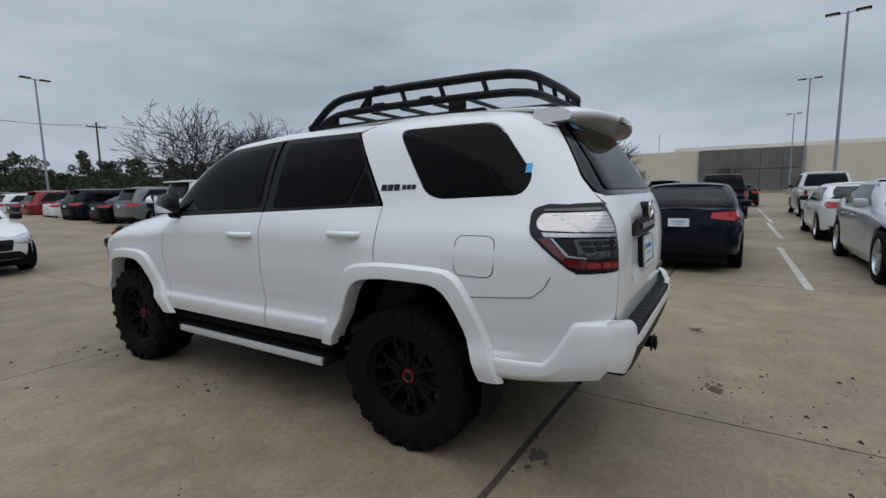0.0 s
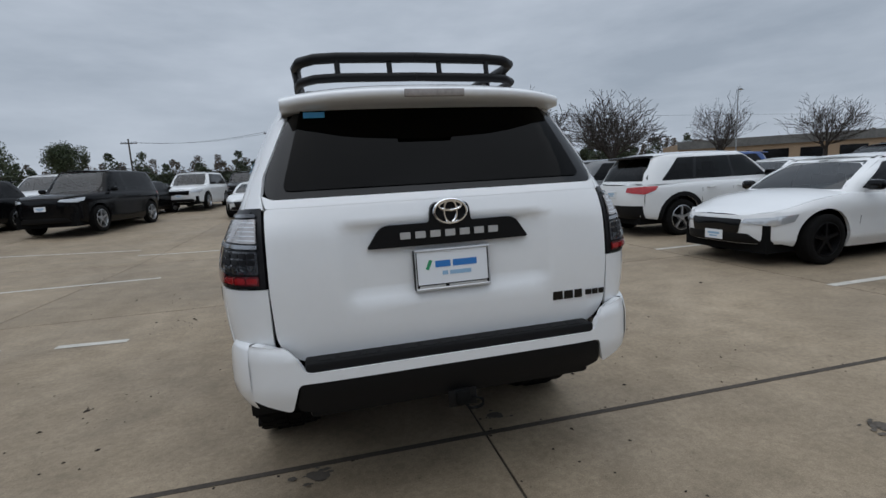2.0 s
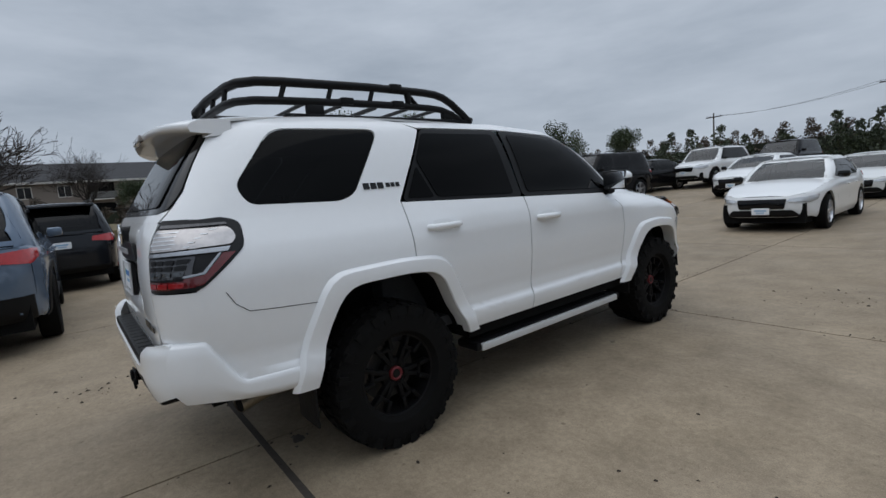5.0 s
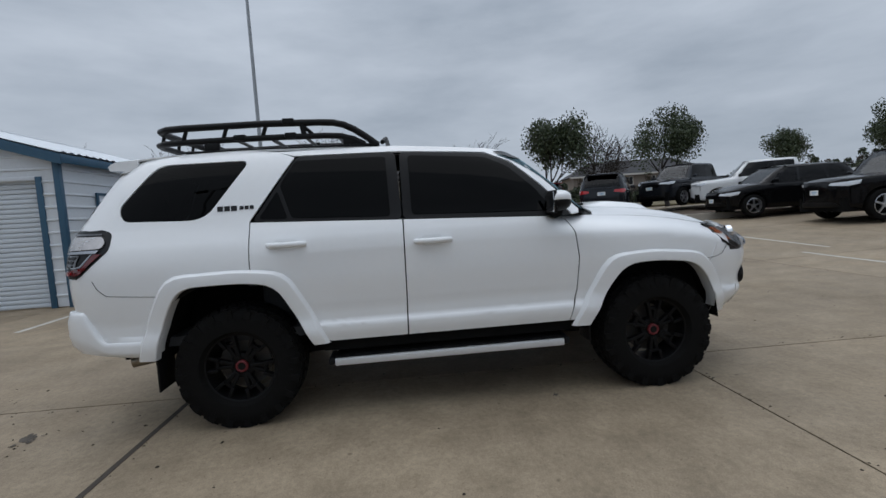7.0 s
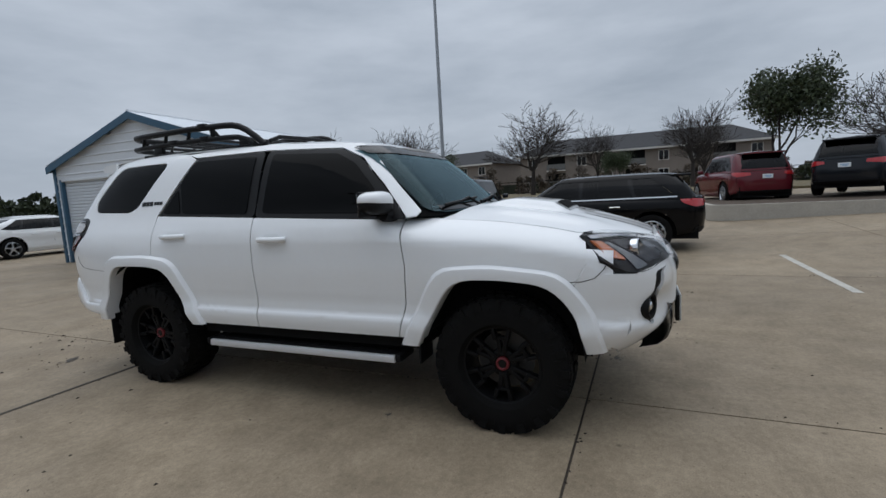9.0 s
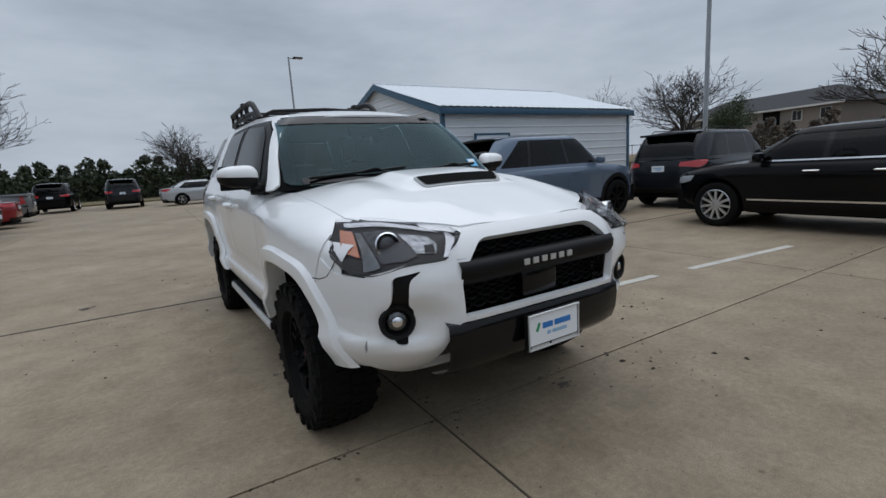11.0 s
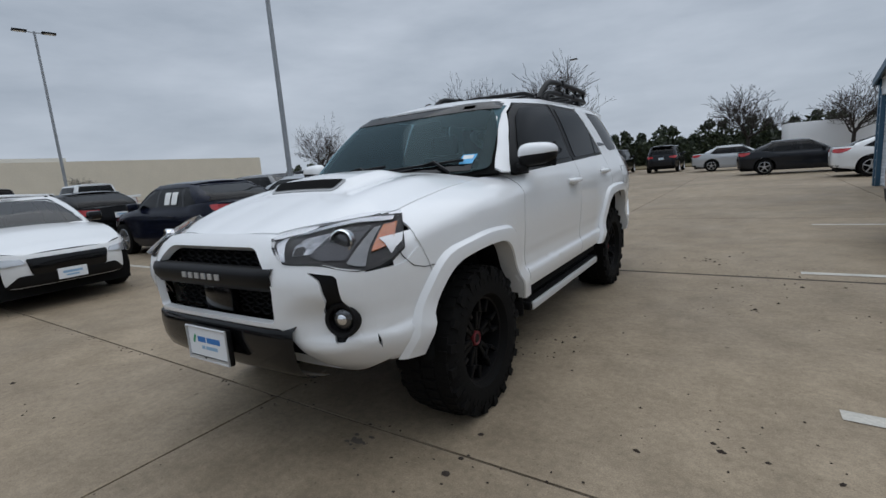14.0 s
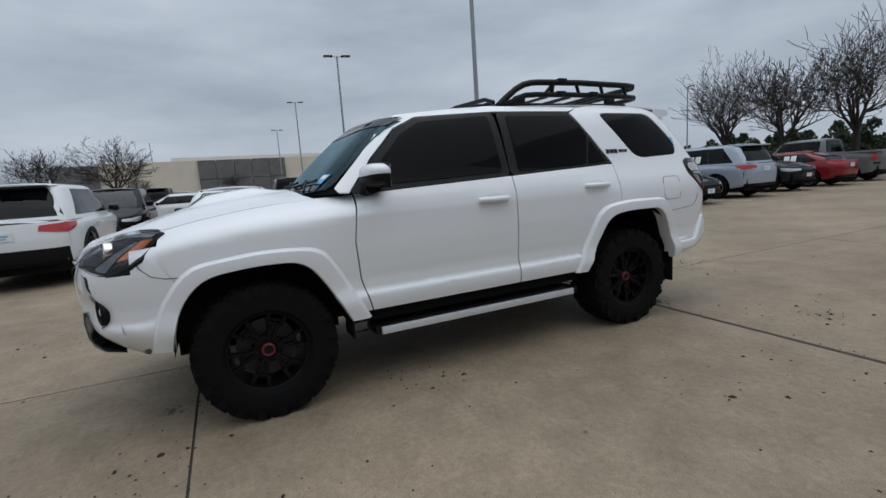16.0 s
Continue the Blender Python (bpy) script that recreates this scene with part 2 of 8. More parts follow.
def tube(bm, pts, r, seg=8, closed=False, caps=True):
    """A round bar along points; r is one radius or one for each point."""
    pts = [Vector(p) for p in pts]
    n = len(pts)
    rs = list(r) if hasattr(r, "__len__") else [r] * n
    rings, up = [], None
    for i, p in enumerate(pts):
        a = pts[(i - 1) % n] if closed or i else p
        b = pts[(i + 1) % n] if closed or i < n - 1 else p
        d = (b - a).normalized()
        if up is None:
            up = d.orthogonal().normalized()
        up = (up - d * up.dot(d)).normalized()
        side = d.cross(up)
        rings.append([bm.verts.new(p + (up * math.cos(k * math.tau / seg) + side * math.sin(k * math.tau / seg)) * rs[i]) for k in range(seg)])
    for i in range(n if closed else n - 1):
        A, B = rings[i], rings[(i + 1) % n]
        for k in range(seg):
            bm.faces.new((A[k], A[(k + 1) % seg], B[(k + 1) % seg], B[k]))
    if caps and not closed:
        bm.faces.new(rings[0][::-1])
        bm.faces.new(rings[-1])
    return bm


def lathe(bm, prof, seg=40, at=(0, 0, 0)):
    """A body turned about the x axis from (x, radius) pairs."""
    rings = []
    for x, r in prof:
        rings.append([bm.verts.new((at[0] + x, at[1] + r * math.cos(k * math.tau / seg), at[2] + r * math.sin(k * math.tau / seg))) for k in range(seg)])
    for A, B in zip(rings, rings[1:]):
        for k in range(seg):
            bm.faces.new((A[k], B[k], B[(k + 1) % seg], A[(k + 1) % seg]))
    return rings


def curve(table):
    """A smooth function through (a, b) pairs."""
    xs = np.array([p[0] for p in table], float)
    ys = np.array([p[1] for p in table], float)
    d = np.diff(ys) / np.diff(xs)
    s = np.zeros(len(xs))
    s[0], s[-1] = d[0], d[-1]
    for i in range(1, len(xs) - 1):
        s[i] = 0 if d[i - 1] * d[i] <= 0 else 2 * d[i - 1] * d[i] / (d[i - 1] + d[i])

    def f(x):
        if x <= xs[0]:
            return ys[0] + s[0] * (x - xs[0])
        if x >= xs[-1]:
            return ys[-1] + s[-1] * (x - xs[-1])
        i = int(np.searchsorted(xs, x)) - 1
        h = xs[i + 1] - xs[i]
        t = (x - xs[i]) / h
        return (2 * t**3 - 3 * t**2 + 1) * ys[i] + (t**3 - 2 * t**2 + t) * h * s[i] + (3 * t**2 - 2 * t**3) * ys[i + 1] + (t**3 - t**2) * h * s[i + 1]

    return f


def step01(x):
    x = min(1.0, max(0.0, x))
    return x * x * (3 - 2 * x)


def rounded(pts, r=0.03, seg=4):
    """A polygon with rounded corners; a point may carry its own radius."""
    out, n = [], len(pts)
    for i in range(n):
        p = Vector(pts[i][:2])
        rad = pts[i][2] if len(pts[i]) > 2 else r
        a, b = Vector(pts[i - 1][:2]) - p, Vector(pts[(i + 1) % n][:2]) - p
        k = min(rad, a.length * 0.48, b.length * 0.48)
        if k < 1e-4:
            out.append((p.x, p.y))
            continue
        a, b = p + a.normalized() * k, p + b.normalized() * k
        for j in range(seg + 1):
            t = j / seg
            q = a * (1 - t) ** 2 + p * 2 * t * (1 - t) + b * t**2
            out.append((q.x, q.y))
    return out


class Skin:
    """Sheets laid on a smooth surface given by a function of two numbers, with true normals and turned-in edges."""

    def __init__(self):
        self.v, self.f, self.n = [], [], []

    def add(self, loops, at, out, res=0.06, edge=0.012, lift=0.0):
        if loops and not isinstance(loops[0][0], (tuple, list)):
            loops = [loops]
        flat = [Vector((*p[:2], 0)) for lp in loops for p in lp]
        tris = tessellate_polygon([[Vector((*p[:2], 0)) for p in lp] for lp in loops])
        b = bmesh.new()
        vs = [b.verts.new(p) for p in flat]
        for t in tris:
            try:
                b.faces.new([vs[i] for i in t])
            except ValueError:
                pass
        for ax in (0, 1):
            lo, hi = min(p[ax] for p in flat), max(p[ax] for p in flat)
            k = math.floor(lo / res) + 1
            no = Vector((1, 0, 0)) if ax == 0 else Vector((0, 1, 0))
            while k * res < hi - 1e-4:
                bmesh.ops.bisect_plane(b, geom=b.verts[:] + b.edges[:] + b.faces[:], dist=1e-5, plane_co=no * (k * res), plane_no=no)
                k += 1
        b.verts.index_update()
        base, e = len(self.v), 1.5e-3
        for v in b.verts:
            p = at(v.co.x, v.co.y)
            n = (at(v.co.x + e, v.co.y) - at(v.co.x - e, v.co.y)).cross(at(v.co.x, v.co.y + e) - at(v.co.x, v.co.y - e))
            n = n.normalized() if n.length > 1e-12 else Vector(out)
            if n.dot(Vector(out)) < 0:
                n = -n
            self.v.append(p + n * lift)
            self.n.append(n)
        for f in b.faces:
            ids = [base + v.index for v in f.verts]
            fn = (self.v[ids[1]] - self.v[ids[0]]).cross(self.v[ids[2]] - self.v[ids[0]])
            if fn.dot(self.n[ids[0]]) < 0:
                ids.reverse()
            self.f.append(ids)
        if edge:
            for ed in b.edges:
                if len(ed.link_faces) == 1:
                    i, j = (base + v.index for v in ed.verts)
                    k = len(self.v)
                    c = self.v[base + ed.link_faces[0].verts[0].index]
                    for v3 in ed.link_faces[0].verts:
                        if v3 not in ed.verts[:]:
                            c = self.v[base + v3.index]
                    mid = (self.v[i] + self.v[j]) / 2
                    w = (mid - c)
                    t = (self.v[j] - self.v[i])
                    w = (w - t * (w.dot(t) / max(t.length_squared, 1e-12))).normalized()
                    self.v += [self.v[i], self.v[j], self.v[j] - self.n[j] * edge, self.v[i] - self.n[i] * edge]
                    self.n += [w] * 4
                    q = [k, k + 1, k + 2, k + 3]
                    fn = (self.v[q[1]] - self.v[q[0]]).cross(self.v[q[2]] - self.v[q[0]])
                    if fn.dot(w) < 0:
                        q.reverse()
                    self.f.append(q)
        b.free()
        return self

    def strip(self, rows, out_fn=None, close=False):
        """Rows of points joined into a smooth band."""
        base = len(self.v)
        m = len(rows[0])
        P = [[Vector(p) for p in r] for r in rows]
        for i, r in enumerate(P):
            for j, p in enumerate(r):
                a = P[min(i + 1, len(P) - 1)][j] - P[max(i - 1, 0)][j]
                c = P[i][min(j + 1, m - 1)] - P[i][max(j - 1, 0)]
                n = a.cross(c)
                n = n.normalized() if n.length > 1e-12 else Vector((0, 0, 1))
                if out_fn and n.dot(Vector(out_fn(p))) < 0:
                    n = -n
                self.v.append(p)
                self.n.append(n)
        for i in range(len(P) - 1):
            for j in range(m - 1):
                q = [base + i * m + j, base + (i + 1) * m + j, base + (i + 1) * m + j + 1, base + i * m + j + 1]
                fn = (self.v[q[1]] - self.v[q[0]]).cross(self.v[q[2]] - self.v[q[0]])
                if fn.dot(self.n[q[0]]) < 0:
                    q.reverse()
                self.f.append(q)
        return self

    def part(self, name, mat, parent, label=""):
        me = bpy.data.meshes.new(name)
        me.from_pydata([tuple(v) for v in self.v], [], self.f)
        me.materials.append(mat)
        me.polygons.foreach_set("use_smooth", [True] * len(me.polygons))
        me.normals_split_custom_set_from_vertices([tuple(n) for n in self.n])
        return link(name, me, parent, label)


def bars(at, spec, depth=0.003, bm=None):
    """Plain bars (u0, v0, u1, v1) on a flat face given by a pose whose x runs along the writing and whose z points out of it."""
    bm = bm or bmesh.new()
    for u0, v0, u1, v1 in spec:
        slab(bm, (u0, v0, 0), (u1, v1, depth), 0, at)
    return bm

# ---- the white off-road SUV ----
h_w = curve([(0.40, 0.865), (0.50, 0.900), (0.59, 0.920), (0.615, 0.920), (0.65, 0.899), (0.70, 0.898), (0.78, 0.908), (0.95, 0.922), (1.08, 0.922), (1.16, 0.912), (1.24, 0.882),
             (1.30, 0.852), (1.40, 0.815), (1.55, 0.762), (1.68, 0.705), (1.74, 0.665), (1.785, 0.615)])
h_yf = curve([(0.40, 2.02), (0.50, 2.17), (0.60, 2.26), (0.70, 2.29), (0.85, 2.30), (0.95, 2.275), (1.02, 2.235), (1.08, 2.17), (1.20, 1.95)])
h_yr = curve([(0.45, 2.32), (0.55, 2.39), (0.70, 2.425), (0.85, 2.445), (1.00, 2.45), (1.20, 2.44), (1.30, 2.41), (1.36, 2.375), (1.69, 2.16), (1.76, 2.11), (1.82, 2.05)])
h_wf = curve([(1.15, 1.14), (1.20, 1.09), (1.30, 0.985), (1.49, 0.785), (1.694, 0.535), (1.76, 0.40), (1.80, 0.25)])
h_fend = curve([(0.6, 1.225), (0.95, 1.212), (1.3, 1.195), (1.6, 1.160), (1.85, 1.115), (2.0, 1.075), (2.2, 1.035), (2.35, 0.99)])
h_hood = curve([(0.90, 1.288), (1.2, 1.272), (1.5, 1.243), (1.8, 1.188), (2.0, 1.135), (2.2, 1.066), (2.3, 1.02)])
h_roof = curve([(-2.15, 1.79), (-1.95, 1.825), (-1.3, 1.845), (-0.5, 1.83), (0.0, 1.80), (0.3, 1.765), (0.52, 1.712)])
NF, NR, NU = 5.2, 10.0, 6.0


def h_half(y, z):
    """Half the body's width at a length and height, before the ends turn in."""
    top = h_roof(max(-2.1, min(0.5, y))) - 0.06
    zz = z + (1.785 - top) * step01((z - 1.35) / 0.40)
    return h_w(zz) + 0.024 * step01((abs(y) - 0.75) / 0.5) * (1 - step01((z - 1.0) / 0.25))


def ell(q, n):
    return max(0.0, 1 - min(1.0, abs(q)) ** n) ** (1 / n)


def h_low(s):
    def f(y, z):
        k = ell(y / h_yf(z), NF) if y > 0 else ell(y / h_yr(z), NR)
        x = h_half(y, z) * k
        if y > 0.6:
            u = h_fend(y) - z
            x -= 0.165 * max(0.0, 1 - u / 0.135) ** 2.2 * step01((y - 0.6) / 0.25)
        return Vector((s * x, y, z))
    return f


def h_up(s):
    def f(y, z):
        k = ell(y / h_wf(z), NU) if y > 0 else ell(y / h_yr(z), NR)
        return Vector((s * h_half(y, z) * k, y, z))
    return f


def h_front(x, z):
    return Vector((x, h_yf(z) * ell(x / h_half(2.0, z), NF), z))


def h_rear(x, z):
    return Vector((x, -h_yr(z) * ell(x / h_half(-2.0, z), NR), z))


def h_screen(x, z):
    return Vector((x, h_wf(z) * ell(x / h_half(0.4, z), NU), z))


def h_top(x, y):
    e = abs(h_low(1)(y, h_fend(y)).x)
    q = min(1.15, abs(x) / max(e, 0.05))
    z = h_fend(y) + (h_hood(y) - h_fend(y)) * (1 - q**2.4)
    return Vector((x, y, z))


def h_lid(x, y):
    e = 0.615
    z = h_roof(y) - 0.06 * min(1.1, abs(x) / e) ** 2.6
    return Vector((x, y, z))


def arch(pts, r=0.10, n=30):
    """A wheel opening's edge from its rear foot over the top to its front foot, in even steps."""
    pts = [(*pts[0], 0.0), *pts[1:-1], (*pts[-1], 0.0)]
    q = [Vector((*p, 0)) for p in rounded(pts, r, 5)]
    run = [0.0]
    for a, b in zip(q, q[1:]):
        run.append(run[-1] + (b - a).length)
    out, k = [], 0
    for i in range(n + 1):
        d = run[-1] * i / n
        while k < len(run) - 2 and run[k + 1] < d:
            k += 1
        p = q[k].lerp(q[k + 1], (d - run[k]) / max(run[k + 1] - run[k], 1e-9))
        out.append((p.x, p.y))
    return out


suv = thing("off_road_suv", "white mid-size off-road SUV with black roof rack and black wheels", "car")
SIDES = ((1, "right"), (-1, "left"))
# wheel openings and the outer edges of their flares
R_ARCH = arch([(-1.865, 0.49), (-1.800, 0.72), (-1.685, 0.930), (-1.30, 0.934), (-1.115, 0.905), (-1.010, 0.70), (-0.915, 0.505)])
R_FLARE = arch([(-1.985, 0.49), (-1.905, 0.74), (-1.765, 1.010), (-1.32, 1.020), (-1.045, 0.990), (-0.905, 0.72), (-0.812, 0.505)])
F_ARCH = arch([(0.915, 0.475), (1.040, 0.71), (1.160, 0.875), (1.40, 0.882), (1.675, 0.850), (1.805, 0.69), (1.850, 0.475)])
F_FLARE = arch([(0.790, 0.475), (0.905, 0.70), (1.045, 0.945), (1.36, 0.964), (1.745, 0.920), (1.905, 0.70), (1.955, 0.475)])
REAR_CUT = [p for p in R_ARCH if p[0] <= -1.255]
FRONT_CUT = [p for p in R_ARCH if p[0] >= -1.255]

for s, _ in SIDES:
    out = (s, 0, 0)
    low, up = h_low(s), h_up(s)
    # rear quarter with its window opening
    q_glass = rounded([(-1.853, 1.711), (-1.262, 1.712), (-1.515, 1.368), (-1.60, 1.336), (-2.035, 1.352), (-2.075, 1.44)], 0.075, 6)
    quarter = [(-1.10, 1.762), (-0.985, 1.715), (-1.262, 1.31), (-1.262, 0.935), *reversed(REAR_CUT), (-1.90, 0.52), (-2.10, 0.56), (-2.26, 0.66), (-2.27, 0.80),
               (-2.30, 1.00), (-2.30, 1.15), (-2.29, 1.28), (-2.24, 1.36), (-2.07, 1.66), (-2.02, 1.75), (-1.7, 1.778), (-1.3, 1.782)]
    body = Skin().add([quarter, q_glass], up, out, 0.05)
    ob = body.part("quarter_panel", WHITE, suv)
    Skin().add(rounded([(p[0], p[1]) for p in [(-1.848, 1.707), (-1.270, 1.708), (-1.518, 1.371), (-1.60, 1.340), (-2.033, 1.356), (-2.071, 1.44)]], 0.075, 6), up, out, 0.08, 0.004, -0.004).part("quarter_window", PRIVACY, suv, "dark tinted fixed window")
    # doors
    rear_door = [(-1.255, 1.302), (-0.300, 1.262), (-0.306, 0.80), (-0.315, 0.515), (-0.80, 0.515), *reversed([p for p in FRONT_CUT if p[1] > 0.53]), (-1.255, 0.935)]
    d = Skin().add(rear_door, low, out, 0.03).part("rear_door", WHITE, suv)
    Skin().add(rounded([(-0.965, 1.722), (-1.245, 1.306), (-0.300, 1.266), (-0.318, 1.722)], 0.04), up, out, 0.06, 0.006, -0.002).part("window_surround", SATIN_BLACK, d)
    Skin().add(rounded([(-0.975, 1.690), (-1.075, 1.530), (-1.0, 1.315), (-0.375, 1.290), (-0.385, 1.690)], 0.025), up, out, 0.08, 0.003, 0.003).part("window_glass", PRIVACY, d)
    Skin().add(rounded([(-1.09, 1.495), (-1.205, 1.322), (-1.025, 1.314)], 0.02), up, out, 0.08, 0.003, 0.003).part("quarter_light", PRIVACY, d)
    front_door = [(-0.292, 1.262), (0.795, 1.218), (0.830, 1.10), (0.850, 0.94), (0.832, 0.72), (0.775, 0.515), (-0.305, 0.515), (-0.298, 0.80)]
    d2 = Skin().add(front_door, low, out, 0.03).part("front_door", WHITE, suv)
    Skin().add(rounded([(-0.290, 1.722), (0.30, 1.690), (0.47, 1.612), (0.66, 1.435), (0.845, 1.222), (-0.292, 1.266)], 0.04), up, out, 0.05, 0.006, -0.002).part("window_surround", SATIN_BLACK, d2)
    Skin().add(rounded([(-0.235, 1.692), (0.29, 1.655), (0.44, 1.580), (0.60, 1.425), (0.715, 1.260), (-0.235, 1.292)], 0.03), up, out, 0.08, 0.003, 0.003).part("window_glass", PRIVACY, d2)
    # roof side rail of white sheet above the doors, and the windscreen pillar
    cant = [(-1.10, 1.762), (-0.985, 1.728), (-0.30, 1.728), (0.30, 1.697), (0.475, 1.620), (0.665, 1.440), (0.845, 1.230), (0.90, 1.235), (0.915, 1.26), (0.755, 1.42),
            (0.578, 1.60), (0.475, 1.690), (0.40, 1.722), (0.25, 1.732), (-0.30, 1.772)]
    Skin().add(cant, up, out, 0.05).part("roof_rail_panel", WHITE, suv)
    # front wing
    wing = [(0.805, 1.214)] + [(y, h_fend(y) - 0.001) for y in (0.95, 1.1, 1.3, 1.5, 1.7, 1.82)] + [(1.845, 1.10), (1.865, 1.00), (1.80, 0.855), *reversed([p for p in F_ARCH if 0.53 < p[1] and p[0] < 1.775]), (0.89, 0.515), (0.783, 0.515), (0.840, 0.72), (0.858, 0.94), (0.838, 1.10)]
    Skin().add(wing, low, out, 0.035).part("front_wing", WHITE, suv)
    # wheel arch flares: a turned-in lip, a flat face and a crisp outer step
    for yc, inner, outer in ((-1.375, R_ARCH, R_FLARE), (1.385, F_ARCH, F_FLARE)):
        def section(spec):
            rows = []
            for (yi, z_i), (yo, z_o) in zip(inner, outer):
                row = []
                for t, lift in spec:
                    y, z = yi + (yo - yi) * t, z_i + (z_o - z_i) * t
                    p = low(min(y, 2.02), max(z, 0.49))
                    row.append((p.x + s * lift, y, z))
                rows.append(row)
            return rows
        flare, away = Skin(), lambda p: (s, (p[1] - yc) * 0.6, (p[2] - 0.45) * 0.6)
        flare.strip(section(((0.0, -0.075), (0.0, 0.017), (0.0, 0.020), (0.05, 0.030), (0.06, 0.0305), (0.45, 0.031), (0.80, 0.027), (0.815, 0.026), (0.90, 0.017), (1.0, 0.0005))), away)
        flare.part("wheel_arch_flare", WHITE, suv)
        lin = bmesh.new()
        prev = None
        for yi, z_i in inner:
            z_i = z_i - 0.03 if z_i < 0.51 else z_i + 0.004
            a, b2 = lin.verts.new((s * 0.89, yi, z_i)), lin.verts.new((s * 0.52, yi, z_i))
            if prev:
                lin.faces.new((prev[0], a, b2, prev[1]))
            prev = (a, b2)
        slab(lin, (min(s * 0.50, s * 0.52), yc - 0.47, 0.35), (max(s * 0.50, s * 0.52), yc + 0.47, 0.95))
        part("wheel_arch_liner", lin, DARK, suv)
    # mud flap behind the wheel
    part("mud_flap", box((s * 0.80 - 0.11, -1.885, 0.28), (s * 0.80 + 0.11, -1.872, 0.56), 0.004), BLACK_PL, suv)
    part("mud_flap", box((s * 0.82 - 0.09, 0.905, 0.36), (s * 0.82 + 0.09, 0.917, 0.55), 0.004), BLACK_PL, suv)
    # door handles
    for ya, za, dd in ((-1.03, 1.152, d), (-0.112, 1.118, d2)):
        hx = low(ya, za).x
        hb = bmesh.new()
        pts = [(hx + s * o, ya + u, za) for u, o in ((-0.115, 0.0), (-0.09, 0.028), (0.0, 0.036), (0.08, 0.03), (0.115, 0.004))]
        tube(hb, pts, [0.016, 0.019, 0.018, 0.019, 0.016], 10)
        part("door_handle", hb, WHITE, dd, "white bow handle")
        # flat patch in a greyer white paints the shade of the finger hollow
        cup = Skin().add(rounded([(ya - 0.075, za - 0.035), (ya + 0.06, za - 0.035), (ya + 0.06, za + 0.035), (ya - 0.075, za + 0.035)], 0.03), low, out, 0.05, 0.0, 0.0015)
        cup.part("handle_recess", material("recess_shade", (0.70, 0.71, 0.71), 0.45), dd)
    # running board
    rb = bmesh.new()
    slab(rb, (min(s * 0.70, s * 0.885), -0.80, 0.372), (max(s * 0.70, s * 0.885), 0.74, 0.40), 0.01)
    step = part("running_board", rb, BLACK_PL, suv, "black ribbed side step")
    part("edge_trim", box((min(s * 0.872, s * 0.905), -0.795, 0.345), (max(s * 0.872, s * 0.905), 0.735, 0.392), 0.008), ALU, step, "silver edge strip")
    for k in range(4):
        xx = s * (0.735 + 0.034 * k)
        part("tread_rib", box((xx - 0.006, -0.72, 0.40), (xx + 0.006, 0.66, 0.405)), RUBBER, step)
    for yy in (-0.6, 0.0, 0.6):
        part("bracket", box((min(s * 0.55, s * 0.74), yy - 0.03, 0.375), (max(s * 0.55, s * 0.74), yy + 0.03, 0.43)), DARK, step)
    part("end_cap", box((min(s * 0.71, s * 0.90), 0.735, 0.35), (max(s * 0.71, s * 0.90), 0.775, 0.40), 0.012), BLACK_PL, step)
    part("end_cap", box((min(s * 0.71, s * 0.90), -0.835, 0.35), (max(s * 0.71, s * 0.90), -0.795, 0.40), 0.012), BLACK_PL, step)
    # side badge as plain dark blocks
    bx = up(-1.345, 1.40).x
    n = (up(-1.345, 1.41) - up(-1.345, 1.39)).normalized()
    m = Matrix.Translation((bx, -1.345, 1.400)) @ Matrix(((0, n.x, s, 0), (s, n.y, 0, 0), (0, n.z, 0.28, 0), (0, 0, 0, 1)))
    for u0, u1, v0, v1 in ((-0.115, -0.080, -0.018, 0.016), (-0.072, -0.038, -0.018, 0.016), (-0.030, 0.005, -0.018, 0.016), (0.022, 0.046, -0.012, 0.012), (0.053, 0.077, -0.012, 0.012), (0.084, 0.108, -0.012, 0.012)):
        part("badge_bar", bars(m, [(u0, v0, u1, v1)], 0.004), GLOSS_BLACK, suv)
    # mirror
    def mirror_shell(zc, up_, down, grow):
        mb = bmesh.new()
        bmesh.ops.create_uvsphere(mb, u_segments=24, v_segments=14, radius=1.0)
        for v in mb.verts:
            c = v.co.copy()
            slim = 1 - 0.28 * step01((c.x + 1) / 2)
            hz = up_ if c.z > 0 else down
            v.co = Vector((s * (0.965 + (0.112 + grow) * math.copysign(abs(c.x) ** 0.6, c.x)), 0.70 + ((0.085 if c.y > 0 else 0.040) + grow) * math.copysign(abs(c.y) ** 0.7, c.y) - 0.02 * c.x, zc + hz * slim * math.copysign(abs(c.z) ** 0.7, c.z) + 0.008 * c.x))
        return mb
    mirror = part("door_mirror", mirror_shell(1.322, 0.078, 0.012, 0.002), WHITE, suv, "white-capped door mirror with a black lower housing")
    low_m = mirror_shell(1.318, 0.03, 0.072, 0.0)
    part("mirror_base", low_m, BLACK_PL, mirror)
    part("mirror_arm", tube(bmesh.new(), [(s * 0.80, 0.74, 1.235), (s * 0.90, 0.72, 1.25)], [0.035, 0.04], 8), BLACK_PL, mirror)
    part("mirror_frame", box((s * 0.965 - 0.098, 0.652, 1.243), (s * 0.965 + 0.098, 0.672, 1.388), 0.009), BLACK_PL, mirror)
    part("mirror_glass", box((s * 0.965 - 0.088, 0.648, 1.253), (s * 0.965 + 0.088, 0.653, 1.378), 0.002), CHROME, mirror)

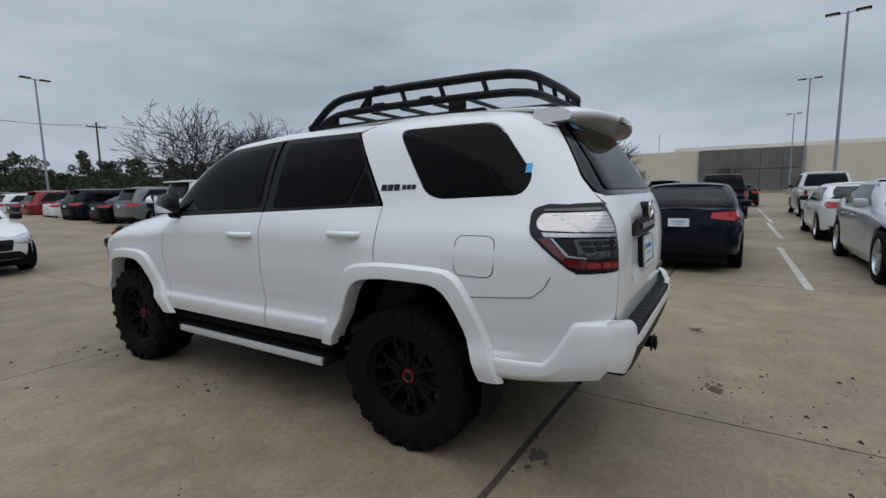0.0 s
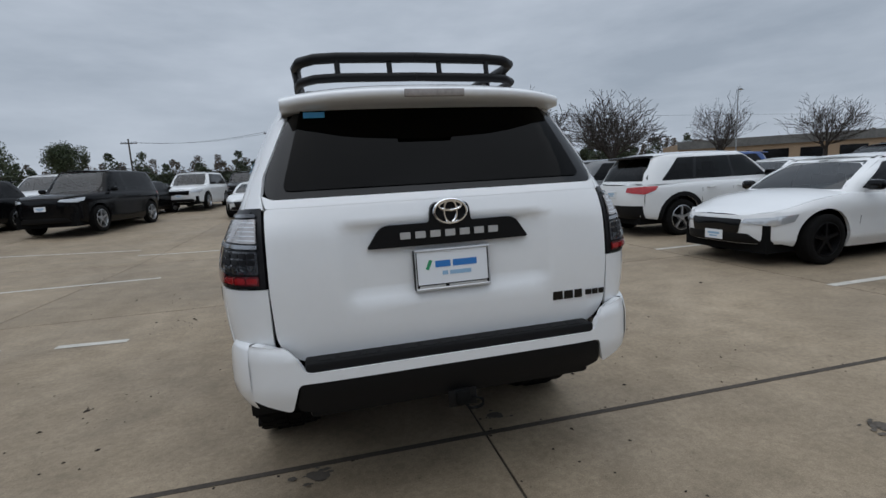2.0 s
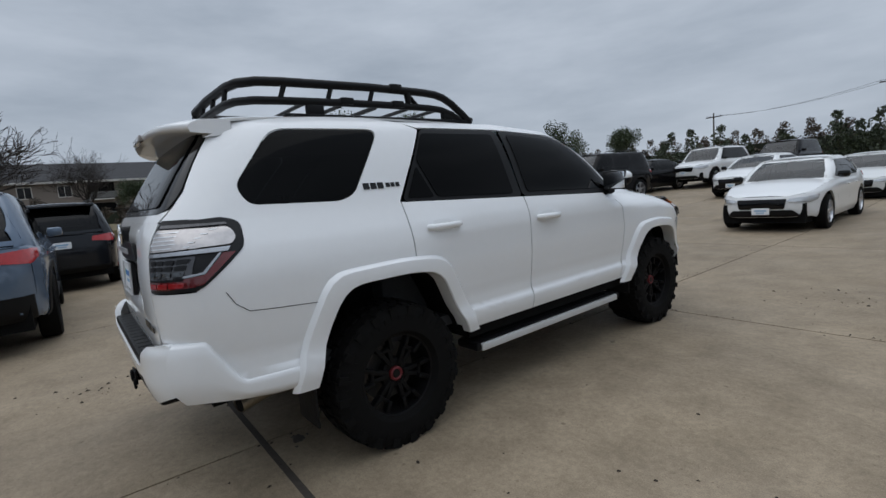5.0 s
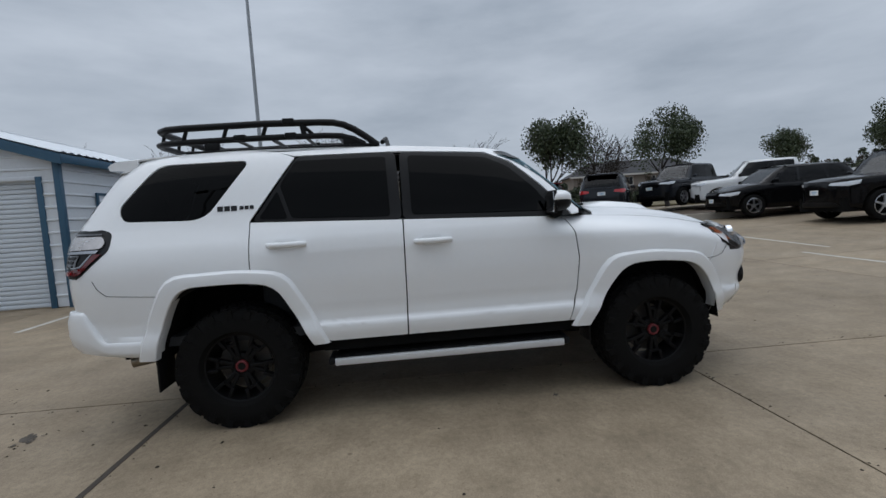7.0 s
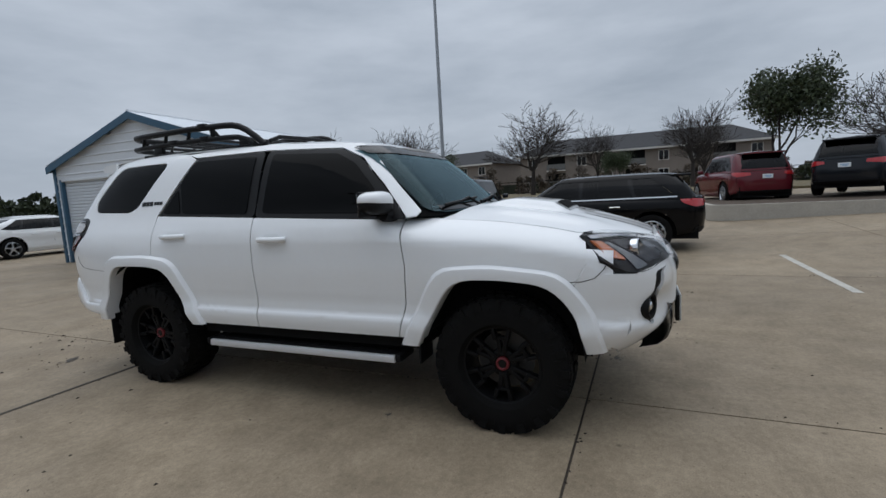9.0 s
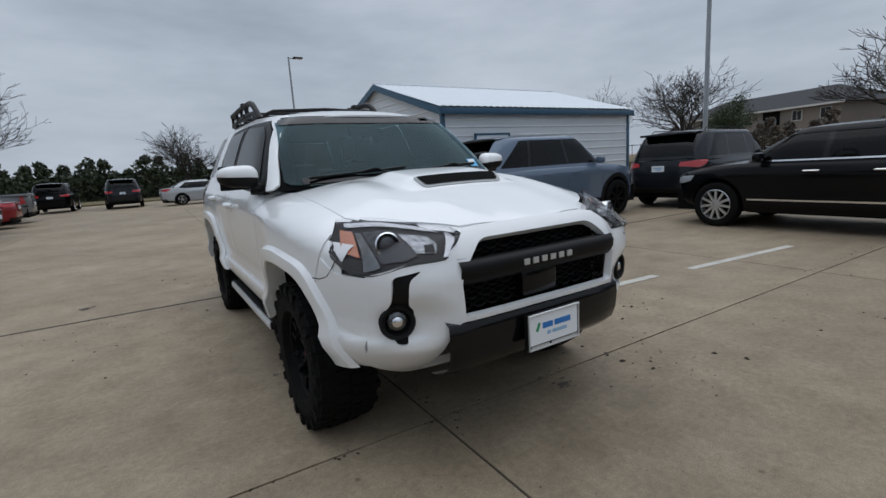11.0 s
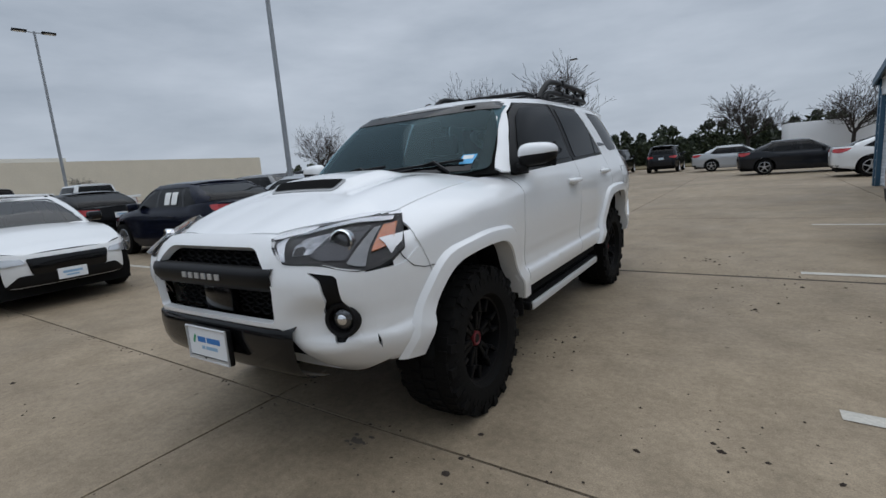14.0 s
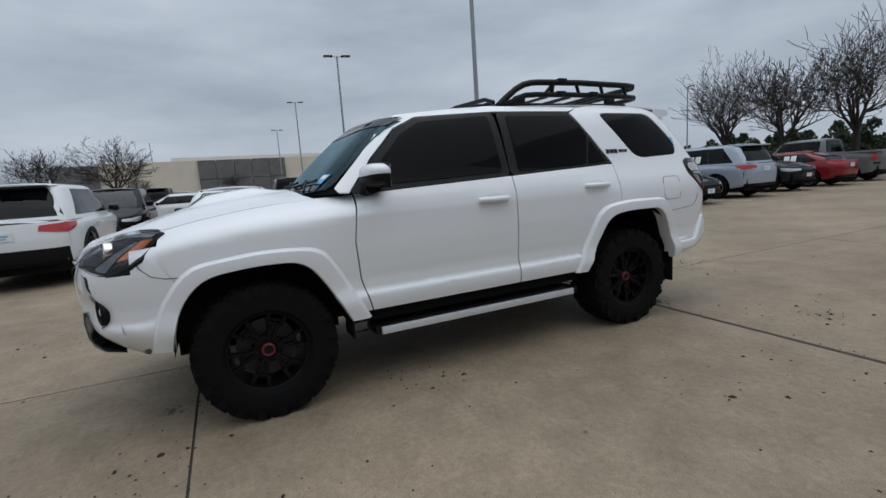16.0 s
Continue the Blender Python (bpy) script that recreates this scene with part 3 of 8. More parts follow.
# sheets between the sides: tailgate, bonnet, roof, bumper
for s, _ in SIDES:
    # rear corner post between quarter and tailgate
    Skin().add([(0.706 * s, 1.020), (s * 0.882, 1.020), (s * 0.888, 0.80), (s * 0.86, 0.68), (0.705 * s, 0.745)], h_rear, (0, -1, 0), 0.05).part("corner_panel", WHITE, suv)
    up_post = [(s * x, z) for x, z in ((0.572, 1.735), (0.665, 1.715), (0.745, 1.50), (0.80, 1.36), (0.81, 1.31), (0.700, 1.31), (0.708, 1.36), (0.700, 1.43))]
    Skin().add(up_post, h_rear, (0, -1, 0), 0.05).part("tail_pillar", WHITE, suv)
tail_low = rounded([(-0.696, 1.312, 0.02), (0.696, 1.312, 0.02), (0.700, 1.0), (0.692, 0.79, 0.10), (0.60, 0.715, 0.06), (-0.60, 0.715, 0.06), (-0.692, 0.79, 0.10), (-0.700, 1.0)], 0.02)


def h_gate(x, z):
    p = h_rear(x, z)
    # the dished field round the plate and the shelf under it
    dish = 0.026 * step01((0.46 - abs(x)) / 0.10) * step01((z - 0.90) / 0.09) * step01((1.24 - z) / 0.05)
    p.y += dish
    return p


gate = Skin().add(tail_low, h_gate, (0, -1, 0), 0.035).part("tailgate", WHITE, suv)
Skin().add(rounded([(-0.690, 1.345, 0.05), (0.690, 1.345, 0.05), (0.693, 1.43, 0.05), (0.562, 1.735, 0.03), (-0.562, 1.735, 0.03), (-0.693, 1.43, 0.05)], 0.04), h_rear, (0, -1, 0), 0.06, 0.01, 0.0).part("rear_window_surround", GLOSS_BLACK, gate)
Skin().add([(-0.69, 1.312), (-0.705, 1.36), (-0.66, 1.343), (0.66, 1.343), (0.705, 1.36), (0.69, 1.312)], h_rear, (0, -1, 0), 0.05, 0.004, 0.001).part("tailgate_upper_rail", WHITE, gate)
Skin().add(rounded([(-0.625, 1.372, 0.03), (0.625, 1.372, 0.03), (0.530, 1.720, 0.02), (-0.530, 1.720, 0.02)], 0.03), h_rear, (0, -1, 0), 0.08, 0.003, 0.005).part("rear_window", PRIVACY, gate, "dark tinted tailgate window")
Skin().add([(-0.525, 1.66), (-0.44, 1.66), (-0.44, 1.685), (-0.525, 1.685)], h_rear, (0, -1, 0), 0.05, 0.0, 0.008).part("window_sticker", STICKER, gate)
# badge plinth, ring and letter blocks on the tailgate
plinth = Skin().add(rounded([(-0.335, 1.135), (-0.275, 1.222, 0.03), (-0.085, 1.222), (-0.078, 1.30, 0.05), (0.078, 1.30, 0.05), (0.085, 1.222), (0.275, 1.222, 0.03), (0.335, 1.135)], 0.012), lambda x, z: Vector((x, -2.452 + 0.02 * abs(x) * 2, z)), (0, -1, 0), 0.08, 0.05).part("tailgate_badge_plinth", SATIN_BLACK, gate)
ring = bmesh.new()
tube(ring, [(0.066 * math.cos(a), -2.457, 1.262 + 0.046 * math.sin(a)) for a in np.linspace(0, math.tau, 28)[:-1]], 0.006, 6, True)
tube(ring, [(0.026 * math.cos(a), -2.457, 1.262 + 0.044 * math.sin(a)) for a in np.linspace(0, math.tau, 20)[:-1]], 0.005, 6, True)
tube(ring, [(0.045 * math.cos(a), -2.457, 1.284 + 0.018 * math.sin(a)) for a in np.linspace(0, math.tau, 20)[:-1]], 0.005, 6, True)
part("emblem_ring", ring, CHROME, plinth)
rear_m = Matrix(((1, 0, 0, 0), (0, 0, -1, -2.452), (0, 1, 0, 0), (0, 0, 0, 1)))
for k in range(7):
    u = -0.205 + 0.060 * k
    part("letter_bar", bars(rear_m, [(u, 1.166, u + 0.040, 1.192)], 0.006), SILVER, plinth)
tm = Matrix(((1, 0, 0, 0), (0, 0, -1, -2.444), (0, 1, 0, 0), (0, 0, 0, 1)))
for u0, u1, v0, v1 in ((0.44, 0.485, 0.846, 0.882), (0.493, 0.535, 0.846, 0.882), (0.543, 0.578, 0.846, 0.882), (0.597, 0.624, 0.853, 0.876), (0.630, 0.655, 0.853, 0.876), (0.661, 0.686, 0.853, 0.876)):
    part("badge_bar", bars(tm, [(u0, v0, u1, v1)], 0.005), GLOSS_BLACK, gate)


def plate(parent, m):
    """A dealer plate in a black-and-chrome frame; its lettering as plain bars."""
    holder = part("plate_holder", slab(bmesh.new(), (-0.158, -0.082, -0.02), (0.158, 0.082, 0.004), 0.006, m), SATIN_BLACK, parent)
    sheet = part("number_plate", slab(bmesh.new(), (-0.145, -0.058, 0.004), (0.145, 0.072, 0.0065), 0.0, m), PLATE_WHITE, holder, "white dealer plate")
    fr = bmesh.new()
    tube(fr, [m @ Vector((x, z, 0.008)) for x, z in ((-0.152, -0.076), (0.152, -0.076), (0.152, 0.078), (-0.152, 0.078))], 0.006, 6, True)
    part("plate_frame", fr, ALU, holder)
    face_m = m @ Matrix.Translation((0, 0, 0.0066))
    for mat, rects in ((PRINT_BLUE, [(-0.072, 0.008, -0.010, 0.034), (0.0, 0.008, 0.100, 0.034)]), (PRINT_PALE, [(-0.045, -0.024, -0.022, -0.008), (-0.014, -0.024, 0.075, -0.008)]), (SILVER, [(-0.14, -0.074, -0.035, -0.062), (-0.02, -0.074, 0.14, -0.062), (-0.06, 0.0735, 0.06, 0.082)])):
        for rc in rects:
            part("print_bar", bars(face_m, [rc], 0.0035 if mat is SILVER else 0.001), mat, holder)
    part("print_leaf", bars(face_m @ pose(-0.098, 0.02, 0, 0, 0, -25), [(-0.007, -0.02, 0.007, 0.02)], 0.001), PRINT_GREEN, holder)


plate(gate, Matrix(((1, 0, 0, 0.0), (0, 0.06, -1, -2.447), (0, 1, 0.06, 1.035), (0, 0, 0, 1))))
# roof, header, bonnet
roof_poly = [(s * x, y) for s, pts in ((1, [(0.0, 0.545), (0.25, 0.543), (0.45, 0.535), (0.56, 0.50), (0.60, 0.43), (0.612, 0.30), (0.616, 0.0), (0.616, -1.0), (0.612, -1.7), (0.60, -2.02), (0.0, -2.10)]),) for x, y in pts]
roof_poly += [(-x, y) for x, y in reversed(roof_poly[1:-1])]
Skin().add(roof_poly, h_lid, (0, 0, 1), 0.08).part("roof", WHITE, suv)
screen = Skin().add(rounded([(-0.752, 1.262), (-0.64, 1.243), (0.64, 1.243), (0.752, 1.262), (0.712, 1.45), (0.645, 1.66), (0.600, 1.702), (0.0, 1.708), (-0.600, 1.702), (-0.645, 1.66), (-0.712, 1.45)], 0.03), h_screen, (0, 1, 0.3), 0.07, 0.006, 0.0).part("windscreen", SCREEN_GLASS, suv, "green-tinted windscreen")
Skin().add(rounded([(-0.645, 1.640), (0.645, 1.640), (0.598, 1.700), (-0.598, 1.700)], 0.02), h_screen, (0, 1, 0.3), 0.08, 0.0, 0.004).part("shade_band", SHADE_BAND, screen)
Skin().add([(-0.655, 1.252), (0.655, 1.252), (0.655, 1.285), (-0.655, 1.285)], h_screen, (0, 1, 0.3), 0.08, 0.0, 0.004).part("frit_band", GLOSS_BLACK, screen)
Skin().add([(-0.66, 1.345), (-0.57, 1.345), (-0.57, 1.29), (-0.65, 1.29)], h_screen, (0, 1, 0.3), 0.08, 0.0, 0.006).part("windscreen_sticker", STICKER, screen)
Skin().add([(-0.645, 1.34), (-0.58, 1.34), (-0.58, 1.318), (-0.64, 1.318)], h_screen, (0, 1, 0.3), 0.08, 0.0, 0.007).part("sticker_text_band", PAPER, screen)
bon = [(0.0, 2.195), (0.20, 2.19), (0.36, 2.165), (0.42, 2.11), (0.56, 2.005), (0.66, 1.90), (0.715, 1.79), (0.73, 1.55), (0.735, 1.25), (0.73, 1.03), (0.62, 1.075), (0.35, 1.11), (0.0, 1.125)]
bon += [(-x, y) for x, y in reversed(bon[1:-1])]


def h_bonnet(x, y):
    p = h_top(x, y)
    rise = 0.044 * step01((0.36 - abs(x)) / 0.10) * step01((y - 1.12) / 0.25) * step01((1.735 - y) / 0.13)
    ridge = 0.016 * math.exp(-((abs(x) - 0.50) / 0.10) ** 2) * step01((y - 1.1) / 0.3) * step01((2.15 - y) / 0.4)
    p.z += rise + ridge - 0.010 * step01((0.3 - abs(x)) / 0.2) * step01((y - 1.7) / 0.2)
    return p


bonnet = Skin().add(bon, h_bonnet, (0, 0, 1), 0.035).part("bonnet", WHITE, suv)
# scoop drawn flat: its shaded white rim as grey, its dark opening as black
Skin().add(rounded([(-0.275, 1.622), (0.275, 1.622), (0.250, 1.712), (-0.250, 1.712)], 0.03), h_bonnet, (0, 0, 1), 0.04, 0.004, 0.004).part("scoop_surround", material("scoop_shaded_grey", (0.34, 0.35, 0.355), 0.5), bonnet)
Skin().add(rounded([(-0.255, 1.628), (0.255, 1.628), (0.232, 1.695), (-0.232, 1.695)], 0.02), h_bonnet, (0, 0, 1), 0.04, 0.0, 0.007).part("scoop_mouth", GAP, bonnet)
for s, _ in SIDES:
    shoulder = [(s * 0.737, 1.03), (s * 0.742, 1.25), (s * 0.737, 1.55), (s * 0.722, 1.795), (s * 0.69, 1.87)] + [(s * abs(h_low(1)(y, h_fend(y)).x), y) for y in (1.86, 1.7, 1.5, 1.3, 1.1, 0.95)]
    Skin().add(shoulder, h_top, (0, 0, 1), 0.06).part("wing_top", WHITE, suv)
part("cowl_panel", Skin().add([(-0.74, 0.93), (0.74, 0.93), (0.72, 1.04), (0.60, 1.085), (0.34, 1.12), (0, 1.135), (-0.34, 1.12), (-0.60, 1.085), (-0.72, 1.04)], lambda x, y: Vector((x, y, h_top(x, y).z - 0.022)), (0, 0, 1), 0.1).part("cowl", BLACK_PL, suv).data and box((-0.55, 0.98, 1.20), (0.55, 1.0, 1.22)), DARK, suv)
for x0, x1 in ((0.62, -0.02), (-0.02, -0.60)):
    wp = bmesh.new()
    a, b2 = h_screen(x0, 1.275), h_screen(x1, 1.305)
    mid = [a.lerp(b2, t) + Vector((0, 0.02, 0.012)) for t in np.linspace(0, 1, 7)]
    tube(wp, mid, 0.009, 6)
    tube(wp, [h_screen(x1 + 0.05, 1.25) + Vector((0, 0.03, 0)), mid[4] + Vector((0, 0.01, 0.015)), mid[3]], 0.009, 6)
    part("wiper", wp, SATIN_BLACK, suv)
# spoiler with brake lamp
spo = Skin()
rows = []
for x in np.linspace(-0.615, 0.615, 25):
    q = abs(x) / 0.615
    ye = -2.315 + 0.10 * q**4 + 0.02 * q
    zt = 1.802 - 0.055 * q**2.6
    tip = 1.752 - 0.022 * q**3
    rows.append([(x, -2.01, zt - 0.055), (x, -2.01, zt + 0.012), (x, -2.10, zt + 0.008), (x, (ye - 2.10) / 2, (zt + tip) / 2 + 0.012), (x, ye + 0.02, tip + 0.010), (x, ye, tip - 0.006), (x, ye + 0.012, tip - 0.034), (x, ye + 0.10, tip - 0.040), (x, -2.13, tip - 0.058)])
spo.strip(rows, lambda p: (p[0] * 0.1, (p[1] + 2.14), (p[2] - 1.755) * 2))
spoiler = spo.part("roof_spoiler", WHITE, suv)
for s, _ in SIDES:
    eb = bmesh.new()
    vs = [eb.verts.new((s * 0.615, p[1], p[2])) for p in rows[-1]]
    eb.faces.new(vs if s > 0 else vs[::-1])
    part("spoiler_end", eb, WHITE, spoiler, smooth=0)
bl = box((-0.125, -2.322, 1.722), (0.125, -2.298, 1.752), 0.004)
part("brake_lamp", bl, material("brake_lens", (0.30, 0.27, 0.25), 0.15, coat=1.0, vary=0.3, vscale=50), spoiler)
# rear bumper
rbm = Skin()


def bump_r(x, z):
    e = 0.945
    y = -(2.515 - 0.05 * step01((0.66 - z) / 0.2) - 0.02 * step01((z - 0.76) / 0.05)) * ell(x / e, 8.5)
    return Vector((x, y, z))


lip = rounded([(-0.80, 0.815), (-0.645, 0.80, 0.04), (-0.600, 0.705, 0.03), (0.600, 0.705, 0.03), (0.645, 0.80, 0.04), (0.80, 0.815), (0.815, 0.60), (0.66, 0.545, 0.02), (0.625, 0.665, 0.02), (-0.625, 0.665, 0.02), (-0.66, 0.545, 0.02), (-0.815, 0.60)], 0.02)
rbm.add(lip, bump_r, (0, -1, 0), 0.05, 0.03)
bumper = rbm.part("rear_bumper", WHITE, suv)
for s, _ in SIDES:
    sk = Skin()
    rows = []
    for t in np.linspace(0, 1, 40):
        y = -2.434 + 0.554 * t**1.3
        top = 0.812 - 0.195 * step01((y + 2.33) / 0.17)
        row = []
        for f, o in ((0.0, -0.030), (0.20, 0.0), (0.42, 0.006), (0.75, 0.006), (0.93, 0.003), (1.0, -0.010), (1.0, -0.09)):
            z = 0.545 - 0.035 * step01((y + 2.40) / 0.4) + (top - 0.545 + 0.035 * step01((y + 2.40) / 0.4)) * f
            deep = 0.05 * step01((0.66 - z) / 0.2) + 0.02 * step01((z - 0.76) / 0.05)
            x = min(0.945 * ell((y + deep * (1 - t)) / (2.515 - deep), 8.5), h_low(1)(max(y, -2.15), z).x + 0.014)
            back = deep * (1 - t)
            row.append((s * (x + o * (0.4 + 0.6 * t)), y + back - o * (1 - t) * 0.6, z))
        rows.append(row)
    sk.strip(rows, lambda p: (p[0], -0.3, 0.1))
    sk.part("bumper_corner", WHITE, bumper)
pad = bmesh.new()
slab(pad, (-0.60, -2.505, 0.690), (0.60, -2.40, 0.742), 0.012)
sp = part("step_pad", pad, BLACK_PL, bumper, "black ribbed step pad")
for k in range(14):
    xx = -0.52 + 0.08 * k
    part("pad_rib", box((xx - 0.030, -2.490, 0.742), (xx + 0.030, -2.435, 0.7435)), BLACK_PL, sp)
val = Skin().add(rounded([(-0.62, 0.662), (0.62, 0.662), (0.645, 0.55, 0.03), (0.56, 0.525), (-0.56, 0.525), (-0.645, 0.55, 0.03)], 0.02), bump_r, (0, -1, 0), 0.06, 0.05, -0.004).part("lower_valance", BLACK_PL, bumper)
part("valance_base", box((-0.60, -2.46, 0.50), (0.60, -2.15, 0.54), 0.02), BLACK_PL, bumper)
hitch = part("tow_hitch", box((-0.030, -2.515, 0.480), (0.030, -2.30, 0.535), 0.006), DARK, suv, "black steel tow receiver")
part("hitch_plate", box((-0.060, -2.500, 0.468), (0.060, -2.490, 0.540), 0.004), SATIN_BLACK, hitch)
part("safety_chain_loop", tube(bmesh.new(), [(0.05 + 0.035 * math.cos(a), -2.505, 0.475 + 0.022 * math.sin(a)) for a in np.linspace(0, math.tau, 14)[:-1]], 0.006, 6, True), DARK, hitch)
ex = bmesh.new()
tube(ex, [(0.60, -1.75, 0.44), (0.62, -2.02, 0.44), (0.66, -2.16, 0.425)], 0.042, 14, caps=False)
part("exhaust_pipe", ex, EXHAUST, suv)
part("exhaust_mouth", tube(bmesh.new(), [(0.655, -2.14, 0.426), (0.658, -2.155, 0.4255)], 0.037, 12), GAP, suv)

# tail lamps
for s, _ in SIDES:
    out_r, out_s = (0, -1, 0), (s, 0, 0)
    low = h_low(s)
    def rear_pts(*pts):
        return [(s * x, z) for x, z in rounded(list(pts), 0.004)]
    tl = Skin()
    tl.add(rear_pts((0.706, 1.316), (0.775, 1.314), (0.812, 1.304), (0.872, 1.12), (0.880, 1.026), (0.710, 1.026)), h_rear, out_r, 0.04, 0.03, 0.002)
    tl.add(rounded([(-2.335, 1.306), (-2.16, 1.313), (-2.088, 1.292, 0.035), (-2.094, 1.188, 0.03), (-2.160, 1.128, 0.03), (-2.280, 1.032, 0.02), (-2.335, 1.026)], 0.006), low, out_s, 0.04, 0.03, 0.002)
    lamp = tl.part("tail_lamp", LAMP_BLACK, suv, "smoked and red wrap-round tail lamp")
    # clear upper lens in two tones, a silver bar under it
    Skin().add(rear_pts((0.724, 1.274), (0.816, 1.270), (0.850, 1.192), (0.726, 1.190)), h_rear, out_r, 0.03, 0.006, 0.012).add(rounded([(-2.335, 1.270), (-2.14, 1.268, 0.02), (-2.118, 1.230, 0.02), (-2.140, 1.196, 0.02), (-2.335, 1.192)], 0.01), low, out_s, 0.03, 0.006, 0.012).part("clear_lens", LENS_TAIL_CLEAR, lamp, "ribbed clear reversing and turn lens")
    Skin().add(rear_pts((0.724, 1.294), (0.806, 1.290), (0.814, 1.279), (0.724, 1.281)), h_rear, out_r, 0.04, 0.004, 0.010).add([(-2.335, 1.290), (-2.15, 1.288), (-2.142, 1.278), (-2.335, 1.279)], low, out_s, 0.04, 0.004, 0.010).part("upper_strip", LENS_SMOKE, lamp)
    Skin().add(rear_pts((0.724, 1.184), (0.852, 1.186), (0.858, 1.172), (0.724, 1.170)), h_rear, out_r, 0.04, 0.004, 0.013).add([(-2.335, 1.186), (-2.150, 1.188), (-2.165, 1.170), (-2.335, 1.171)], low, out_s, 0.04, 0.004, 0.013).part("silver_bar", LAMP_SILVER, lamp)
    for k in range(5):
        Skin().add(rear_pts((0.728, 1.262 - 0.015 * k), (0.835, 1.262 - 0.015 * k), (0.835, 1.258 - 0.015 * k), (0.728, 1.258 - 0.015 * k)), h_rear, out_r, 0.06, 0.003, 0.015).part("lens_rib", LENS_CLEAR, lamp)
    Skin().add(rear_pts((0.728, 1.162), (0.856, 1.164), (0.868, 1.082), (0.730, 1.080)), h_rear, out_r, 0.04, 0.004, 0.008).part("lamp_unit", LENS_SMOKE, lamp)
    Skin().add(rounded([(-2.135, 1.166), (-2.185, 1.166), (-2.262, 1.088), (-2.335, 1.080), (-2.335, 1.042), (-2.275, 1.048)], 0.006), low, out_s, 0.03, 0.004, 0.010).add(rear_pts((0.730, 1.072), (0.870, 1.072), (0.876, 1.042), (0.730, 1.038)), h_rear, out_r, 0.04, 0.004, 0.010).part("red_lens", LENS_DARKRED, lamp)
    for k in range(3):
        Skin().add(rear_pts((0.735 + 0.042 * k, 1.066), (0.771 + 0.042 * k, 1.066), (0.771 + 0.042 * k, 1.046), (0.735 + 0.042 * k, 1.046)), h_rear, out_r, 0.04, 0.003, 0.013).part("red_cell", LENS_RED, lamp)
    Skin().add([(-2.190, 1.166), (-2.200, 1.166), (-2.268, 1.098), (-2.335, 1.090), (-2.335, 1.083), (-2.262, 1.090)], low, out_s, 0.03, 0.003, 0.012).part("light_pipe", LAMP_SILVER, lamp)
    for j in range(3):
        for k in range(4):
            Skin().add(rear_pts((0.738 + 0.030 * k, 1.156 - 0.024 * j), (0.762 + 0.030 * k, 1.156 - 0.024 * j), (0.762 + 0.030 * k, 1.138 - 0.024 * j), (0.738 + 0.030 * k, 1.138 - 0.024 * j)), h_rear, out_r, 0.05, 0.003, 0.011).part("lamp_cell", LENS_BRIGHT_DARK if j == 2 else LAMP_BLACK, lamp)
# fuel flap on the left
fl = rounded([(-1.945, 1.170), (-1.745, 1.170), (-1.745, 0.985), (-1.945, 0.985)], 0.045, 5)
Skin().add(fl, h_up(-1), (-1, 0, 0), 0.05, 0.008, 0.0012).part("fuel_flap", WHITE, suv)
seam = bmesh.new()
tube(seam, [h_up(-1)(y, z) + Vector((-0.0005, 0, 0)) for y, z in fl], 0.0022, 4, True)
part("fuel_flap_seam", seam, GAP, suv)
for s, _ in SIDES:
    low = h_low(s)
    part("bumper_seam", tube(tube(bmesh.new(), [low(y, z) for y, z in ((-1.80, 0.885), (-2.0, 0.90), (-2.12, 0.91), (-2.17, 0.95), (-2.20, 1.005))], 0.0022, 4), [low(y, z) for y, z in ((1.78, 0.866), (1.84, 0.868), (1.90, 0.885), (1.945, 0.93), (1.962, 0.965))], 0.0022, 4), GAP, suv)
Skin().add([(-2.060, 1.452), (-2.032, 1.452), (-2.032, 1.496), (-2.060, 1.496)], h_up(-1), (-1, 0, 0), 0.05, 0.0, 0.004).part("quarter_sticker", STICKER, suv)

# ---- SUV front, cabin, rack, wheels ----
LAMP_Y = curve([(0.40, 2.130), (0.425, 2.112), (0.56, 2.008), (0.66, 1.905), (0.72, 1.845), (0.80, 1.795), (0.87, 1.765)])
LAMP_LOW = curve([(0.39, 1.040), (0.425, 1.016), (0.505, 0.954), (0.60, 0.953), (0.66, 0.946), (0.715, 0.926), (0.755, 0.911), (0.785, 0.922), (0.82, 0.990)])
LAMP_Z = curve([(0.40, 1.046), (0.425, 1.052), (0.56, 1.088), (0.66, 1.106), (0.76, 1.108), (0.87, 1.070)])
grille_open = rounded([(-0.325, 1.012, 0.04), (0.325, 1.012, 0.04), (0.395, 0.945, 0.03), (0.452, 0.865, 0.03), (0.438, 0.708, 0.02), (-0.438, 0.708, 0.02), (-0.452, 0.865, 0.03), (-0.395, 0.945, 0.03)], 0.03)
low_open = rounded([(-0.455, 0.688, 0.02), (0.455, 0.688, 0.02), (0.500, 0.600, 0.03), (0.525, 0.422, 0.01), (-0.525, 0.422, 0.01), (-0.500, 0.600, 0.03)], 0.02)
face = [(0.0, 1.062), (0.30, 1.060), (0.385, 1.050), (0.425, 1.014), (0.505, 0.950), (0.60, 0.949), (0.66, 0.942), (0.72, 0.922), (0.775, 0.905), (0.778, 0.82), (0.78, 0.70), (0.777, 0.56), (0.775, 0.500), (0.70, 0.462), (0.62, 0.425), (0.57, 0.408), (0.0, 0.405)]
face += [(-x, z) for x, z in reversed(face[1:-1])]


